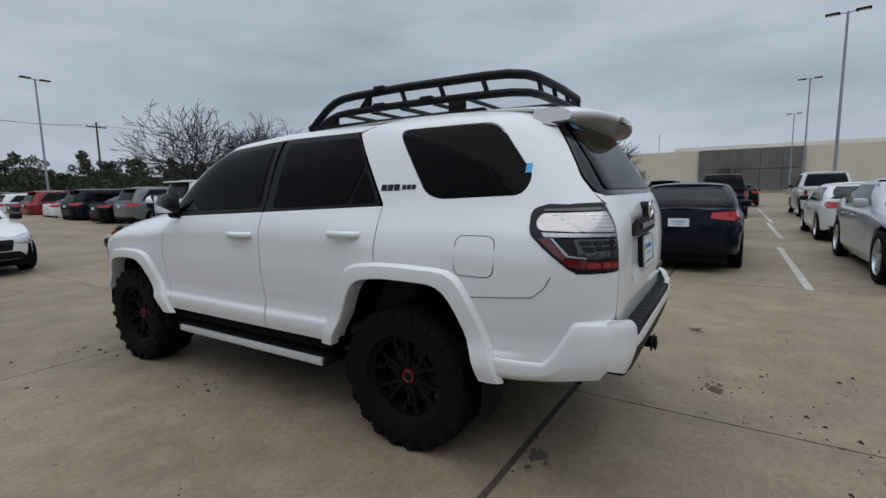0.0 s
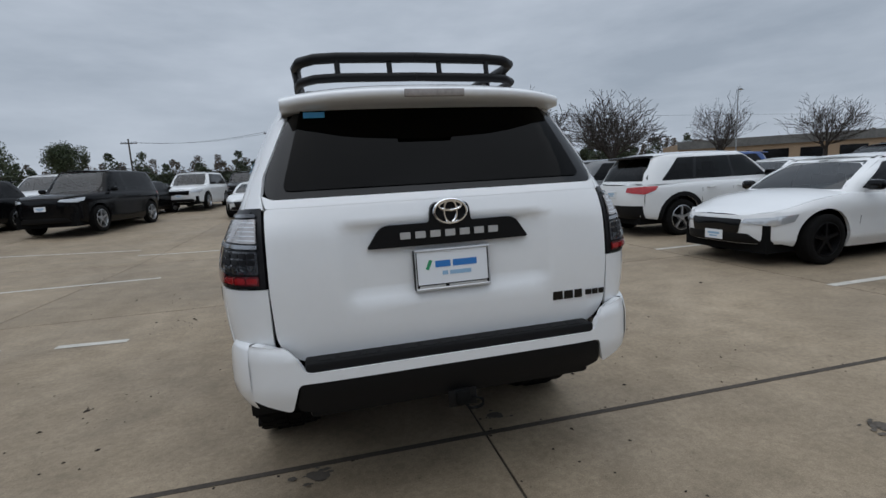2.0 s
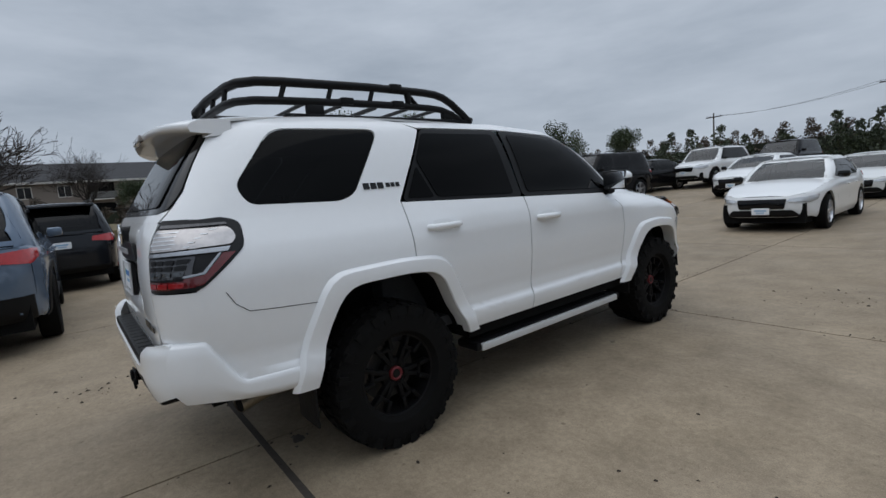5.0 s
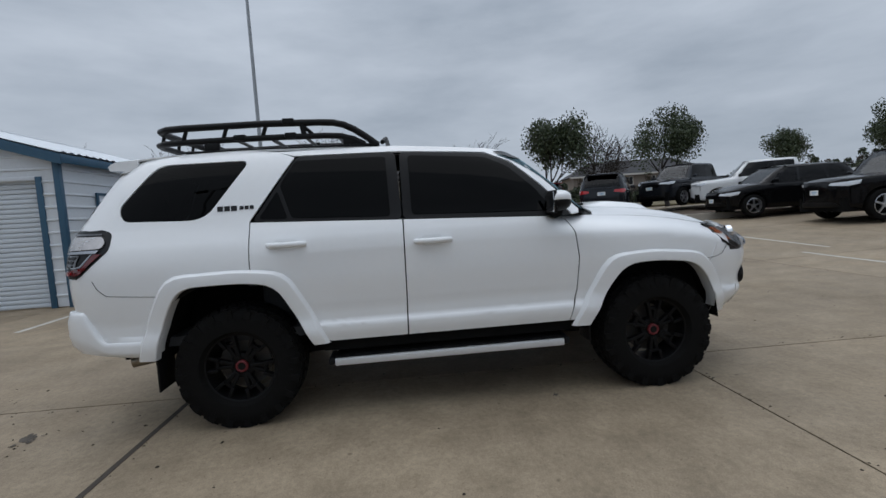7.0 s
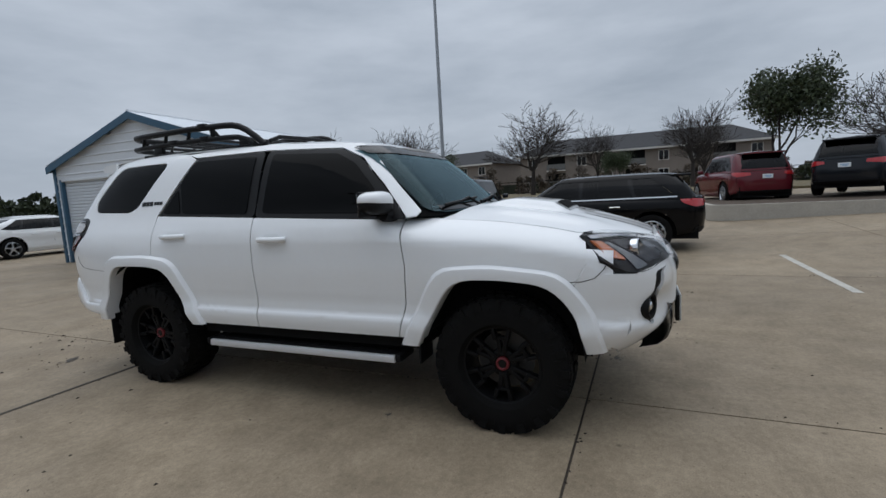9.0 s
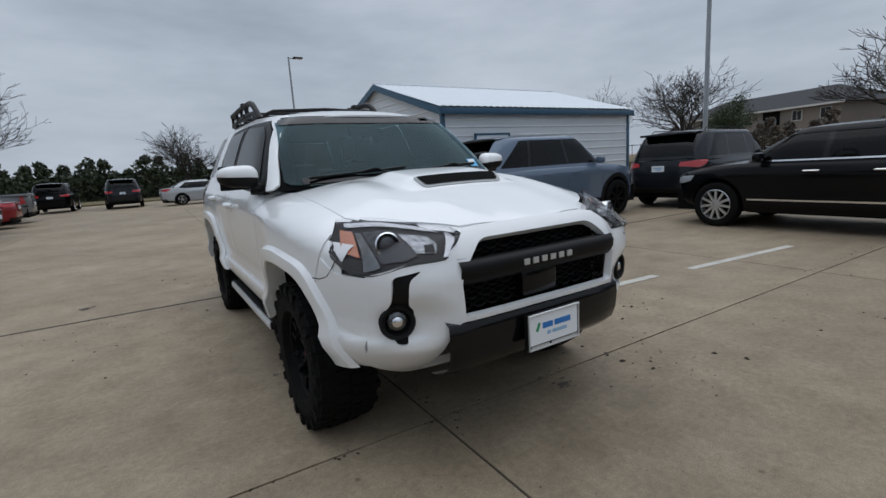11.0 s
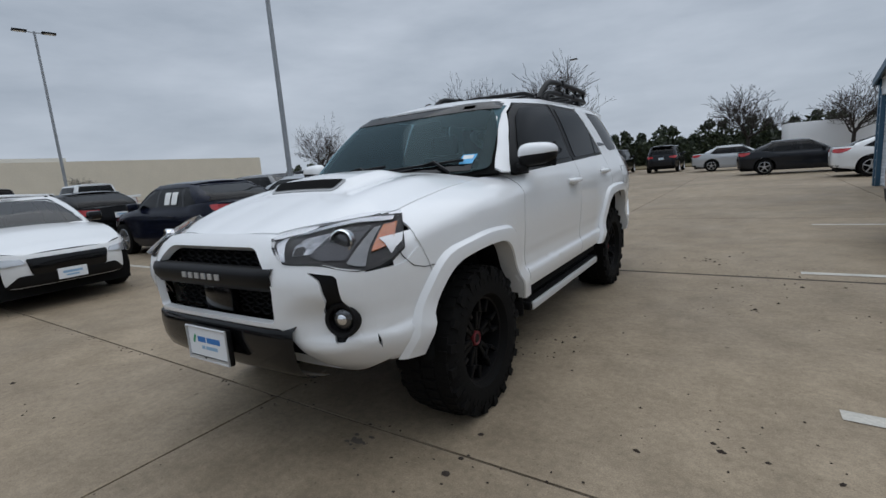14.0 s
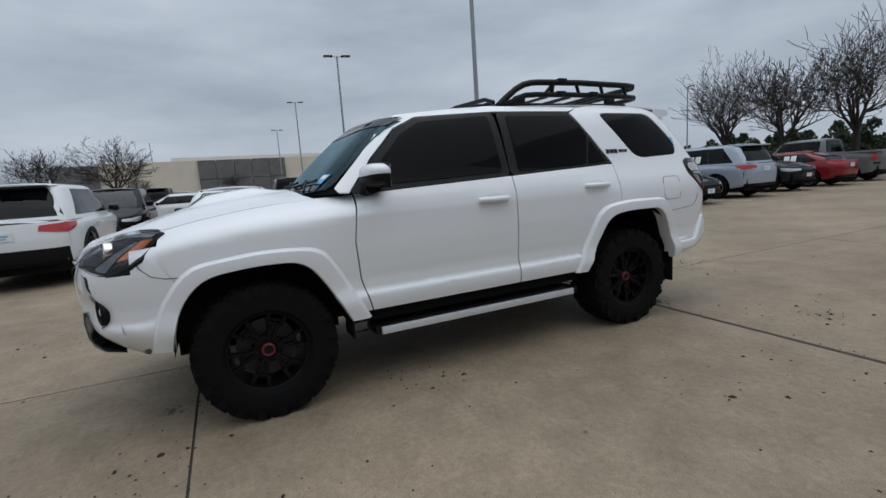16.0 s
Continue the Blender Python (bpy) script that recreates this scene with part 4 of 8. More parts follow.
def fog_hole(s):
    return rounded([(s * x, z) for x, z in ((0.598, 0.918), (0.692, 0.900), (0.704, 0.885), (0.706, 0.850), (0.708, 0.792), (0.726, 0.757), (0.738, 0.710), (0.722, 0.665), (0.694, 0.640), (0.684, 0.612), (0.650, 0.612), (0.640, 0.648), (0.612, 0.690), (0.620, 0.752), (0.648, 0.785), (0.652, 0.850), (0.644, 0.885))], 0.012)


def h_face(x, z):
    p = h_front(x, z)
    c = step01((0.50 - abs(x)) / 0.08)
    p.y += 0.018 * c * step01((z - 0.60) / 0.1)
    # hollow round the fog lamps
    d = math.hypot((abs(x) - 0.62) / 0.17, (z - 0.70) / 0.14)
    p.y -= 0.050 * step01((1.0 - d) / 0.9)
    return p


fb = Skin().add([face, grille_open, low_open, fog_hole(1), fog_hole(-1)], h_face, (0, 1, 0), 0.035, 0.035)
for s, _ in SIDES:
    low = h_low(s)
    side = [(1.862, 0.96), (1.79, 0.82), (1.820, 0.70), (1.845, 0.60), (1.86, 0.49), (1.92, 0.492)] + [(h_front(0.775, z).y, z) for z in (0.50, 0.53, 0.56, 0.64, 0.70, 0.78, 0.86, 0.897)] + [(1.95, 0.905)]
    fb.add(side, low, (s, 0, 0), 0.04, 0.02)
front = fb.part("front_bumper", WHITE, suv)
for s, _ in SIDES:
    Skin().add([(1.66, 1.06), (1.99, 1.02), (1.99, 0.86), (1.70, 0.84)], h_low(s), (s, 0, 0), 0.05, 0.0, -0.006).add([(1.82, 0.82), (1.99, 0.82), (1.97, 0.47), (1.84, 0.47)], h_low(s), (s, 0, 0), 0.05, 0.0, -0.006).part("wing_corner", WHITE, suv)
    Skin().add([(s * 0.26, 2.235), (s * 0.40, 2.18), (s * 0.50, 2.10), (s * 0.50, 1.98), (s * 0.26, 2.10)], lambda x, y: h_top(x, y) - Vector((0, 0, 0.007)), (0, 0, 1), 0.05, 0.0).part("bonnet_lip", WHITE, suv)
# grille
mesh_back = part("grille_backing", box((-0.46, 2.14, 0.69), (0.46, 2.16, 1.03)), GAP, suv)
gb = bmesh.new()
for k in range(8):
    z0 = 0.725 + 0.040 * k
    for j in range(12):
        x0 = -0.43 + 0.074 * j + (0.037 if k % 2 else 0)
        if abs(x0 + 0.037) > 0.43 - 0.12 * max(0, (z0 - 0.90) / 0.1):
            continue
        tube(gb, [(x0 + 0.035 * math.cos(a), 2.215, z0 + 0.016 * math.sin(a)) for a in np.linspace(0, math.tau, 7)[:-1]], 0.0055, 4, True)
grille = part("grille_mesh", gb, BLACK_PL, suv, "black honeycomb grille")
gbar = Skin()
rows = []
for x in np.linspace(-0.455, 0.455, 21):
    yb = h_face(x, 0.88).y
    rows.append([(x, yb - 0.05, 0.935), (x, yb - 0.006, 0.932), (x, yb + 0.008, 0.905), (x, yb + 0.004, 0.868), (x, yb - 0.016, 0.838), (x, yb - 0.06, 0.830)])
gbar.strip(rows, lambda p: (0, 1, (p[2] - 0.885) * 4))
bar = gbar.part("grille_bar", SATIN_BLACK, grille, "satin black bar across the grille")
fm = Matrix(((-1, 0, 0, 0), (0, 0, 1, 2.322), (0, 1, 0, 0), (0, 0, 0, 1)))
for k in range(6):
    u = -0.150 + 0.051 * k
    part("letter_bar", bars(fm, [(u + 0.003, 0.877, u + 0.033, 0.902)], 0.006), SILVER, bar)
part("radar_panel", box((-0.105, 2.20, 0.712), (0.105, 2.262, 0.832), 0.01), GLOSS_BLACK, grille)
skid = Skin()
rows = []
for x in np.linspace(-0.512, 0.512, 23):
    q = abs(x) / 0.53
    yb = h_face(x, 0.62).y
    rows.append([(x, yb - 0.05, 0.700), (x, yb + 0.002, 0.692), (x, yb + 0.030, 0.672), (x, yb + 0.034, 0.62), (x, yb + 0.026, 0.545), (x, yb + 0.005, 0.490), (x, yb - 0.04, 0.450), (x, yb - 0.14, 0.425)])
skid.strip(rows, lambda p: (0, 1, (p[2] - 0.58) * 2))
skid.part("lower_bumper_bar", GLOSS_BLACK, suv, "glossy black lower bumper")
plate(front, Matrix(((-1, 0, 0, 0.0), (0, 0, 1, 2.338), (0, 1, 0, 0.575), (0, 0, 0, 1))))
for s, _ in SIDES:
    # fog lamp pod
    pod = Skin().add([(s * x, z) for x, z in fog_hole(1)], h_face, (0, 1, 0), 0.05, 0.01, -0.018).part("fog_lamp_housing", SATIN_BLACK, front)
    c = h_face(s * 0.676, 0.710)
    fg = bmesh.new()
    nrm = Vector((s * 0.35, 1, 0)).normalized()
    rotm = nrm.to_track_quat("X", "Z").to_matrix().to_4x4()
    lathe(fg, [(-0.03, 0.074), (0.012, 0.074), (0.022, 0.066), (0.018, 0.054), (-0.01, 0.050)], 24)
    bmesh.ops.transform(fg, matrix=Matrix.Translation(c) @ rotm, verts=fg.verts)
    part("fog_bezel", fg, BLACK_PL, pod)
    fg = bmesh.new()
    lathe(fg, [(-0.004, 0.050), (0.008, 0.036), (0.012, 0.018), (0.013, 0.001)], 20)
    bmesh.ops.transform(fg, matrix=Matrix.Translation(c) @ rotm, verts=fg.verts)
    part("fog_lens", fg, LENS_BRIGHT_DARK, pod)
    fg = bmesh.new()
    lathe(fg, [(0.013, 0.022), (0.018, 0.016), (0.019, 0.001)], 14)
    bmesh.ops.transform(fg, matrix=Matrix.Translation(c) @ rotm, verts=fg.verts)
    part("fog_bulb", fg, CHROME, pod)
    # head lamp: outlined in plan and height on a slanting face
    def lamp_at(u, v, s=s):
        """u runs from the grille outwards, v from the lower to the upper edge."""
        x = 0.398 + 0.420 * u
        wrap = step01((u - 0.70) / 0.30)
        xb, xt, zb = x + 0.030 * wrap, x - 0.055 * wrap, LAMP_LOW(x)
        yb = h_front(xb, zb).y
        y = yb + (LAMP_Y(xt) - yb) * v + 0.030 * v * (1 - v) * 4 * step01((1 - u) / 0.25) * step01(u / 0.12)
        return Vector((s * (xb + (xt - xb) * v + 0.008 * wrap), y + 0.016, zb + (LAMP_Z(xt) - zb) * v))

    face_out = (s * 0.5, 1, 0.2)

    def in_lamp(name, mat, pts, up_, r=0.015, label=""):
        return Skin().add(rounded(pts, r), lamp_at, face_out, 0.03, 0.006, up_).part(name, mat, hl, label)
    hl = Skin().add([(0, 0), (1, 0), (1, 1), (0, 1)], lamp_at, face_out, 0.04, 0.06, -0.012).part("head_lamp", LAMP_BLACK, suv, "projector head lamp with amber marker")
    in_lamp("light_strip", LAMP_SILVER, [(0.03, 0.84), (0.92, 0.86), (0.93, 0.94), (0.03, 0.96)], -0.004, 0.005, "silver daytime light strip")
    in_lamp("inner_blade", LAMP_SILVER, [(0.06, 0.30), (0.225, 0.05), (0.262, 0.07), (0.150, 0.50), (0.10, 0.78), (0.05, 0.78)], -0.004, 0.005)
    in_lamp("reflector", LAMP_CHROME, [(0.30, 0.22), (0.47, 0.24), (0.50, 0.70), (0.27, 0.70), (0.24, 0.50)], -0.007)
    in_lamp("reflector_shade", LAMP_BLACK, [(0.30, 0.24), (0.40, 0.24), (0.36, 0.44), (0.28, 0.46)], -0.005)
    in_lamp("projector_bezel", LAMP_GREY, [(0.47, 0.18), (0.60, 0.08), (0.76, 0.16), (0.76, 0.76), (0.52, 0.76)], -0.006)
    in_lamp("chrome_facet", LENS_BRIGHT_DARK, [(0.775, 0.10), (0.865, 0.06), (0.845, 0.42), (0.84, 0.76), (0.785, 0.74)], -0.004)
    in_lamp("amber_marker", LENS_AMBER, [(0.865, 0.30), (0.955, 0.34), (0.965, 0.78), (0.855, 0.78)], -0.002)
    Skin().add([(0.004, 0.02), (0.996, 0.02), (0.996, 0.98), (0.004, 0.98)], lamp_at, face_out, 0.05, 0.02, 0.014).part("lamp_cover", COVER, hl, "clear plastic lens").visible_shadow = False
    c = lamp_at(0.645, 0.45)
    n2 = Vector((s * 0.30, 1, 0.12)).normalized().to_track_quat("X", "Z").to_matrix().to_4x4()
    for nm, prof, mt, seg in (("projector_ring", [(-0.03, 0.050), (0.004, 0.050), (0.008, 0.044), (-0.004, 0.040)], CHROME, 28), ("projector_shroud", [(-0.004, 0.041), (-0.010, 0.036)], GLOSS_BLACK, 24), ("projector_lens", [(-0.010, 0.038), (0.002, 0.030), (0.006, 0.016), (0.007, 0.001)], LENS_SMOKE, 22)):
        pj = bmesh.new()
        lathe(pj, prof, seg)
        bmesh.ops.transform(pj, matrix=Matrix.Translation(c) @ n2, verts=pj.verts)
        part(nm, pj, mt, hl)
# inner shell behind the seams, floor and cabin
shell = bmesh.new()
slab(shell, (-0.58, -2.25, 0.42), (0.58, 1.80, 0.56))
slab(shell, (-0.86, -0.86, 0.44), (0.86, 0.90, 0.54))
slab(shell, (-0.70, 1.0, 0.5), (0.70, 1.95, 1.02))
part("underbody", shell, DARK, suv)
inner = Skin()
for s, _ in SIDES:
    low, up = h_low(s), h_up(s)
    inner.add([(-2.2, 0.97), (-0.2, 0.95), (0.9, 0.90), (0.9, 0.52), (-0.85, 0.52), (-0.95, 0.95), (-1.25, 0.965), (-1.5, 0.96), (-2.2, 0.62)], low, (s, 0, 0), 0.1, 0.0, -0.016)
    inner.add([(-2.2, 0.96), (0.9, 0.92), (0.9, 1.19), (-1.25, 1.27), (-2.2, 1.30)], low, (s, 0, 0), 0.1, 0.0, -0.016)
    inner.add([(0.8, 0.93), (1.86, 0.93), (1.75, 1.10), (1.3, 1.16), (0.8, 1.18)], low, (s, 0, 0), 0.1, 0.0, -0.016)
inner.add([(-0.70, 0.72), (0.70, 0.72), (0.78, 0.9), (0.78, 1.30), (-0.78, 1.30), (-0.78, 0.9)], h_rear, (0, -1, 0), 0.1, 0, -0.035)
inner.add([[(-0.80, 1.235), (0.80, 1.235), (0.72, 1.45), (0.62, 1.705), (-0.62, 1.705), (-0.72, 1.45)], [(-0.69, 1.27), (0.69, 1.27), (0.585, 1.69), (-0.585, 1.69)]], h_screen, (0, 1, 0.3), 0.1, 0, -0.012)
inner.part("inner_shell", GAP, suv)
ib = bmesh.new()
slab(ib, (-0.74, 0.62, 1.02), (0.74, 0.98, 1.225), 0.05)
slab(ib, (-0.80, -2.2, 0.54), (0.80, 0.95, 0.60))
dash = part("dashboard", ib, CABIN, suv)
part("steering_wheel", tube(bmesh.new(), [(-0.36 + 0.18 * math.cos(a), 0.52 + 0.05 * math.sin(a), 1.19 + 0.17 * math.sin(a)) for a in np.linspace(0, math.tau, 22)[:-1]], 0.014, 6, True), SATIN_BLACK, dash)
for sx in (-0.36, 0.36):
    st = box((sx - 0.24, -0.30, 0.60), (sx + 0.24, 0.25, 0.92), 0.06)
    slab(st, (sx - 0.23, -0.42, 0.86), (sx + 0.23, -0.26, 1.40), 0.06)
    slab(st, (sx - 0.13, -0.42, 1.40), (sx + 0.13, -0.32, 1.58), 0.04)
    part("front_seat", st, CABIN, suv)
st = box((-0.62, -1.30, 0.60), (0.62, -0.75, 0.92), 0.06)
slab(st, (-0.62, -1.44, 0.86), (0.62, -1.28, 1.36), 0.06)
part("rear_bench", st, CABIN, suv)
part("rear_view_mirror", box((-0.12, 0.42, 1.56), (0.12, 0.45, 1.63), 0.015), SATIN_BLACK, suv)
part("sensor_pod", box((-0.06, 0.47, 1.64), (0.06, 0.53, 1.69), 0.012), BLACK_PL, suv)
for s, _ in SIDES:
    part("roof_lining", box((-0.55, -1.95, 1.70), (0.55, 0.25, 1.715)), CABIN, suv) if s > 0 else None

# roof rack
for yy, rad in ((-1.60, 0.012), (-1.38, 0.012), (-1.15, 0.014), (-0.92, 0.012), (-0.70, 0.012)):
    part("rack_floor_bar", tube(bmesh.new(), [(-0.51, yy, 1.866), (0.51, yy, 1.866)], rad, 8), SATIN_BLACK, suv)
part("rack_front_bar", tube(bmesh.new(), [(-0.53, -0.40, 1.812), (-0.45, -0.375, 1.846), (0.0, -0.365, 1.862), (0.45, -0.375, 1.846), (0.53, -0.40, 1.812)], 0.016, 8), SATIN_BLACK, suv)
for s, _ in SIDES:
    part("rack_lower_rail", tube(bmesh.new(), [(0.0, -1.965, 1.872), (s * 0.36, -1.955, 1.870), (s * 0.46, -1.930, 1.869), (s * 0.525, -1.86, 1.868), (s * 0.545, -1.74, 1.869), (s * 0.55, -1.4, 1.874), (s * 0.55, -1.1, 1.876), (s * 0.55, -0.78, 1.872), (s * 0.55, -0.68, 1.865), (s * 0.55, -0.60, 1.842), (s * 0.55, -0.52, 1.800)], 0.021, 10), SATIN_BLACK, suv)
    part("rack_upper_rail", tube(bmesh.new(), [(0.0, -1.945, 1.964), (s * 0.36, -1.935, 1.962), (s * 0.46, -1.912, 1.961), (s * 0.527, -1.84, 1.961), (s * 0.55, -1.72, 1.962), (s * 0.552, -1.2, 1.970), (s * 0.552, -0.82, 1.964), (s * 0.552, -0.73, 1.958), (s * 0.552, -0.66, 1.942), (s * 0.552, -0.59, 1.908), (s * 0.55, -0.50, 1.846), (s * 0.55, -0.43, 1.790)], 0.024, 12), SATIN_BLACK, suv)
    for yy in (-1.72, -1.46, -1.20):
        part("rack_upright", tube(bmesh.new(), [(s * 0.55, yy - 0.015, 1.872), (s * 0.552, yy + 0.02, 1.966)], 0.014, 8), SATIN_BLACK, suv)
    part("rack_brace", tube(bmesh.new(), [(s * 0.55, -0.93, 1.872), (s * 0.552, -0.94, 1.966)], [0.018, 0.022], 8), SATIN_BLACK, suv)
    part("rack_brace", tube(bmesh.new(), [(s * 0.55, -0.86, 1.874), (s * 0.552, -0.95, 1.960)], 0.013, 8), SATIN_BLACK, suv)
    for xx in (0.12, 0.36):
        part("rack_upright", tube(bmesh.new(), [(s * xx, -1.958, 1.870), (s * xx, -1.938, 1.962)], 0.013, 8), SATIN_BLACK, suv)
    part("rack_track", box((s * 0.545 - 0.022, -1.72, 1.786), (s * 0.545 + 0.022, -0.42, 1.806), 0.006), SATIN_BLACK, suv)
    for yy in (-1.55, -0.62):
        part("rack_foot", box((s * 0.545 - 0.020, yy - 0.05, 1.80), (s * 0.545 + 0.020, yy + 0.05, 1.858), 0.012), SATIN_BLACK, suv)
    for yy in (-1.36, -1.02):
        part("rack_clamp", box((s * 0.55 - 0.026, yy - 0.04, 1.862), (s * 0.55 + 0.026, yy + 0.04, 1.902), 0.008), SATIN_BLACK, suv)
    part("rack_clamp", box((s * 0.552 - 0.028, -1.07, 1.955), (s * 0.552 + 0.028, -0.99, 1.998), 0.008), SATIN_BLACK, suv)

# wheels: big mud-terrain tyres on six-spoke black alloys
TYRE_R = 0.396


def tyre_mesh(r=TYRE_R, rim=0.222, half=0.138):
    bm = bmesh.new()
    lathe(bm, [(-half * 0.75, rim), (-half * 0.98, rim + 0.02), (-half * 1.03, rim + (r - rim) * 0.45), (-half * 0.98, r - 0.045), (-half * 0.86, r - 0.016), (-half * 0.5, r - 0.011), (half * 0.5, r - 0.011),
               (half * 0.86, r - 0.016), (half * 0.98, r - 0.045), (half * 1.03, rim + (r - rim) * 0.45), (half * 0.98, rim + 0.02), (half * 0.75, rim)], 56)
    return bm


def tread_mesh(r=TYRE_R, rim=0.222, half=0.138):
    bm = bmesh.new()
    for k in range(40):
        a = k * 360 / 40
        for j, (x0, x1) in enumerate(((-0.125, -0.072), (-0.060, -0.006), (0.006, 0.060), (0.072, 0.125))):
            w = 0.019 if (k + j) % 2 else 0.023
            top = r - (0.010 if j in (0, 3) else 0.0)
            slab(bm, (x0, -w, r - 0.03), (x1, w, top), 0, pose(0, 0, 0, a + (4.5 if j % 2 else 0), 0, 0))
        for sx in (-1, 1):
            if k % 2 == 0:
                slab(bm, (min(sx * 0.118, sx * 0.143), -0.020, r - 0.066), (max(sx * 0.118, sx * 0.143), 0.020, r - 0.018), 0, pose(0, 0, 0, a, 0, 0))
    for k in range(46):
        slab(bm, (half * 1.01, -0.005, rim + 0.075), (half * 1.035, 0.005, rim + 0.115), 0, pose(0, 0, 0, k * 360 / 46, 0, 0))
    return bm


def rim_mesh():
    bm = bmesh.new()
    lathe(bm, [(0.105, 0.232), (0.118, 0.228), (0.112, 0.212), (0.03, 0.200), (-0.06, 0.196), (-0.11, 0.225)], 48)
    for k in range(6):
        a = k * 60
        for sgn in (-1, 1):
            m = pose(0, 0, 0, a + sgn * 9, 0, 0)
            v = [(0.052, 0.0, 0.055), (0.052, 0.022 * 1, 0.055), (0.082, 0.010, 0.150), (0.095, 0.0, 0.212)]
            slab(bm, (0.045, -0.012, 0.05), (0.085, 0.012, 0.165), 0.004, m)
            slab(bm, (0.060, -0.011, 0.145), (0.106, 0.011, 0.215), 0.004, pose(0, 0, 0, a + sgn * 13, 0, 0))
        slab(bm, (0.055, -0.030, 0.140), (0.09, 0.030, 0.160), 0.004, pose(0, 0, 0, a, 0, 0))
    lathe(bm, [(0.03, 0.085), (0.068, 0.080), (0.075, 0.060), (0.07, 0.04), (0.06, 0.001)], 30)
    return bm


def widened(bm):
    bmesh.ops.scale(bm, vec=(1.12, 1, 1), verts=bm.verts)
    return bm


wheel = part("wheel", widened(tyre_mesh()), RUBBER, suv, "mud-terrain tyre on a matt black alloy", pose(0.765, 1.395, TYRE_R - 0.012))
tagged(part("tread", widened(tread_mesh()), RUBBER, wheel, smooth=0), kind="stuff")
rim = part("rim", rim_mesh(), RIM_BLACK, wheel)
cap = bmesh.new()
lathe(cap, [(0.06, 0.040), (0.088, 0.038), (0.092, 0.030), (0.086, 0.024)], 24)
part("centre_cap", cap, RED_CAP, wheel)
cap = bmesh.new()
lathe(cap, [(0.080, 0.028), (0.089, 0.022), (0.090, 0.001)], 20)
part("cap_emblem", cap, SATIN_BLACK, wheel)
for k in range(6):
    nut = bmesh.new()
    a = radians(k * 60 + 30)
    lathe(nut, [(0.06, 0.011), (0.088, 0.010), (0.09, 0.001)], 6, (0, 0.060 * math.cos(a), 0.060 * math.sin(a)))
    part("lug_nut", nut, SATIN_BLACK, wheel)
disc = bmesh.new()
lathe(disc, [(-0.02, 0.165), (-0.005, 0.165), (-0.005, 0.05)], 30)
part("brake_disc", disc, material("brake_iron", (0.10, 0.095, 0.09), 0.5, metal=0.6), wheel)
for x, y, rz, spin in ((0.765, -1.395, 0, 22), (-0.765, 1.395, 180, 41), (-0.765, -1.395, 180, 8)):
    copy_thing(wheel, pose(x, y, TYRE_R - 0.012, 0, 0, rz) @ pose(0, 0, 0, spin, 0, 0))
ax = tube(bmesh.new(), [(-0.66, -1.395, 0.39), (0.66, -1.395, 0.39)], 0.05, 10)
tube(ax, [(-0.66, 1.395, 0.39), (0.66, 1.395, 0.39)], 0.035, 10)
bmesh.ops.create_icosphere(ax, subdivisions=2, radius=0.13, matrix=pose(0, -1.395, 0.40))
part("axles", ax, DARK, suv)

# ---- parked cars ----
PAINTS = {}


def paint(name):
    tones = {"white": (0.74, 0.75, 0.75), "pearl": (0.66, 0.67, 0.66), "silver": (0.42, 0.44, 0.46), "grey": (0.16, 0.165, 0.17), "taupe": (0.20, 0.185, 0.17), "charcoal": (0.016, 0.018, 0.022), "black": (0.004, 0.004, 0.0045),
             "navy": (0.006, 0.008, 0.018), "slate_blue": (0.115, 0.155, 0.215), "red": (0.20, 0.012, 0.014), "maroon": (0.11, 0.012, 0.018), "blue": (0.02, 0.06, 0.20), "silver_blue": (0.36, 0.41, 0.47), "brown": (0.045, 0.03, 0.026)}
    if name not in PAINTS:
        PAINTS[name] = material(name + "_car_paint", tones[name], 0.16, metal=0.2 if name in ("silver", "grey", "charcoal", "silver_blue", "slate_blue", "taupe") else 0.0, coat=0.12 if name in ("black", "navy") else 0.4, spec=0.14 if name in ("black", "navy", "charcoal") else 0.35, vary=0.02, vscale=3)
    return PAINTS[name]


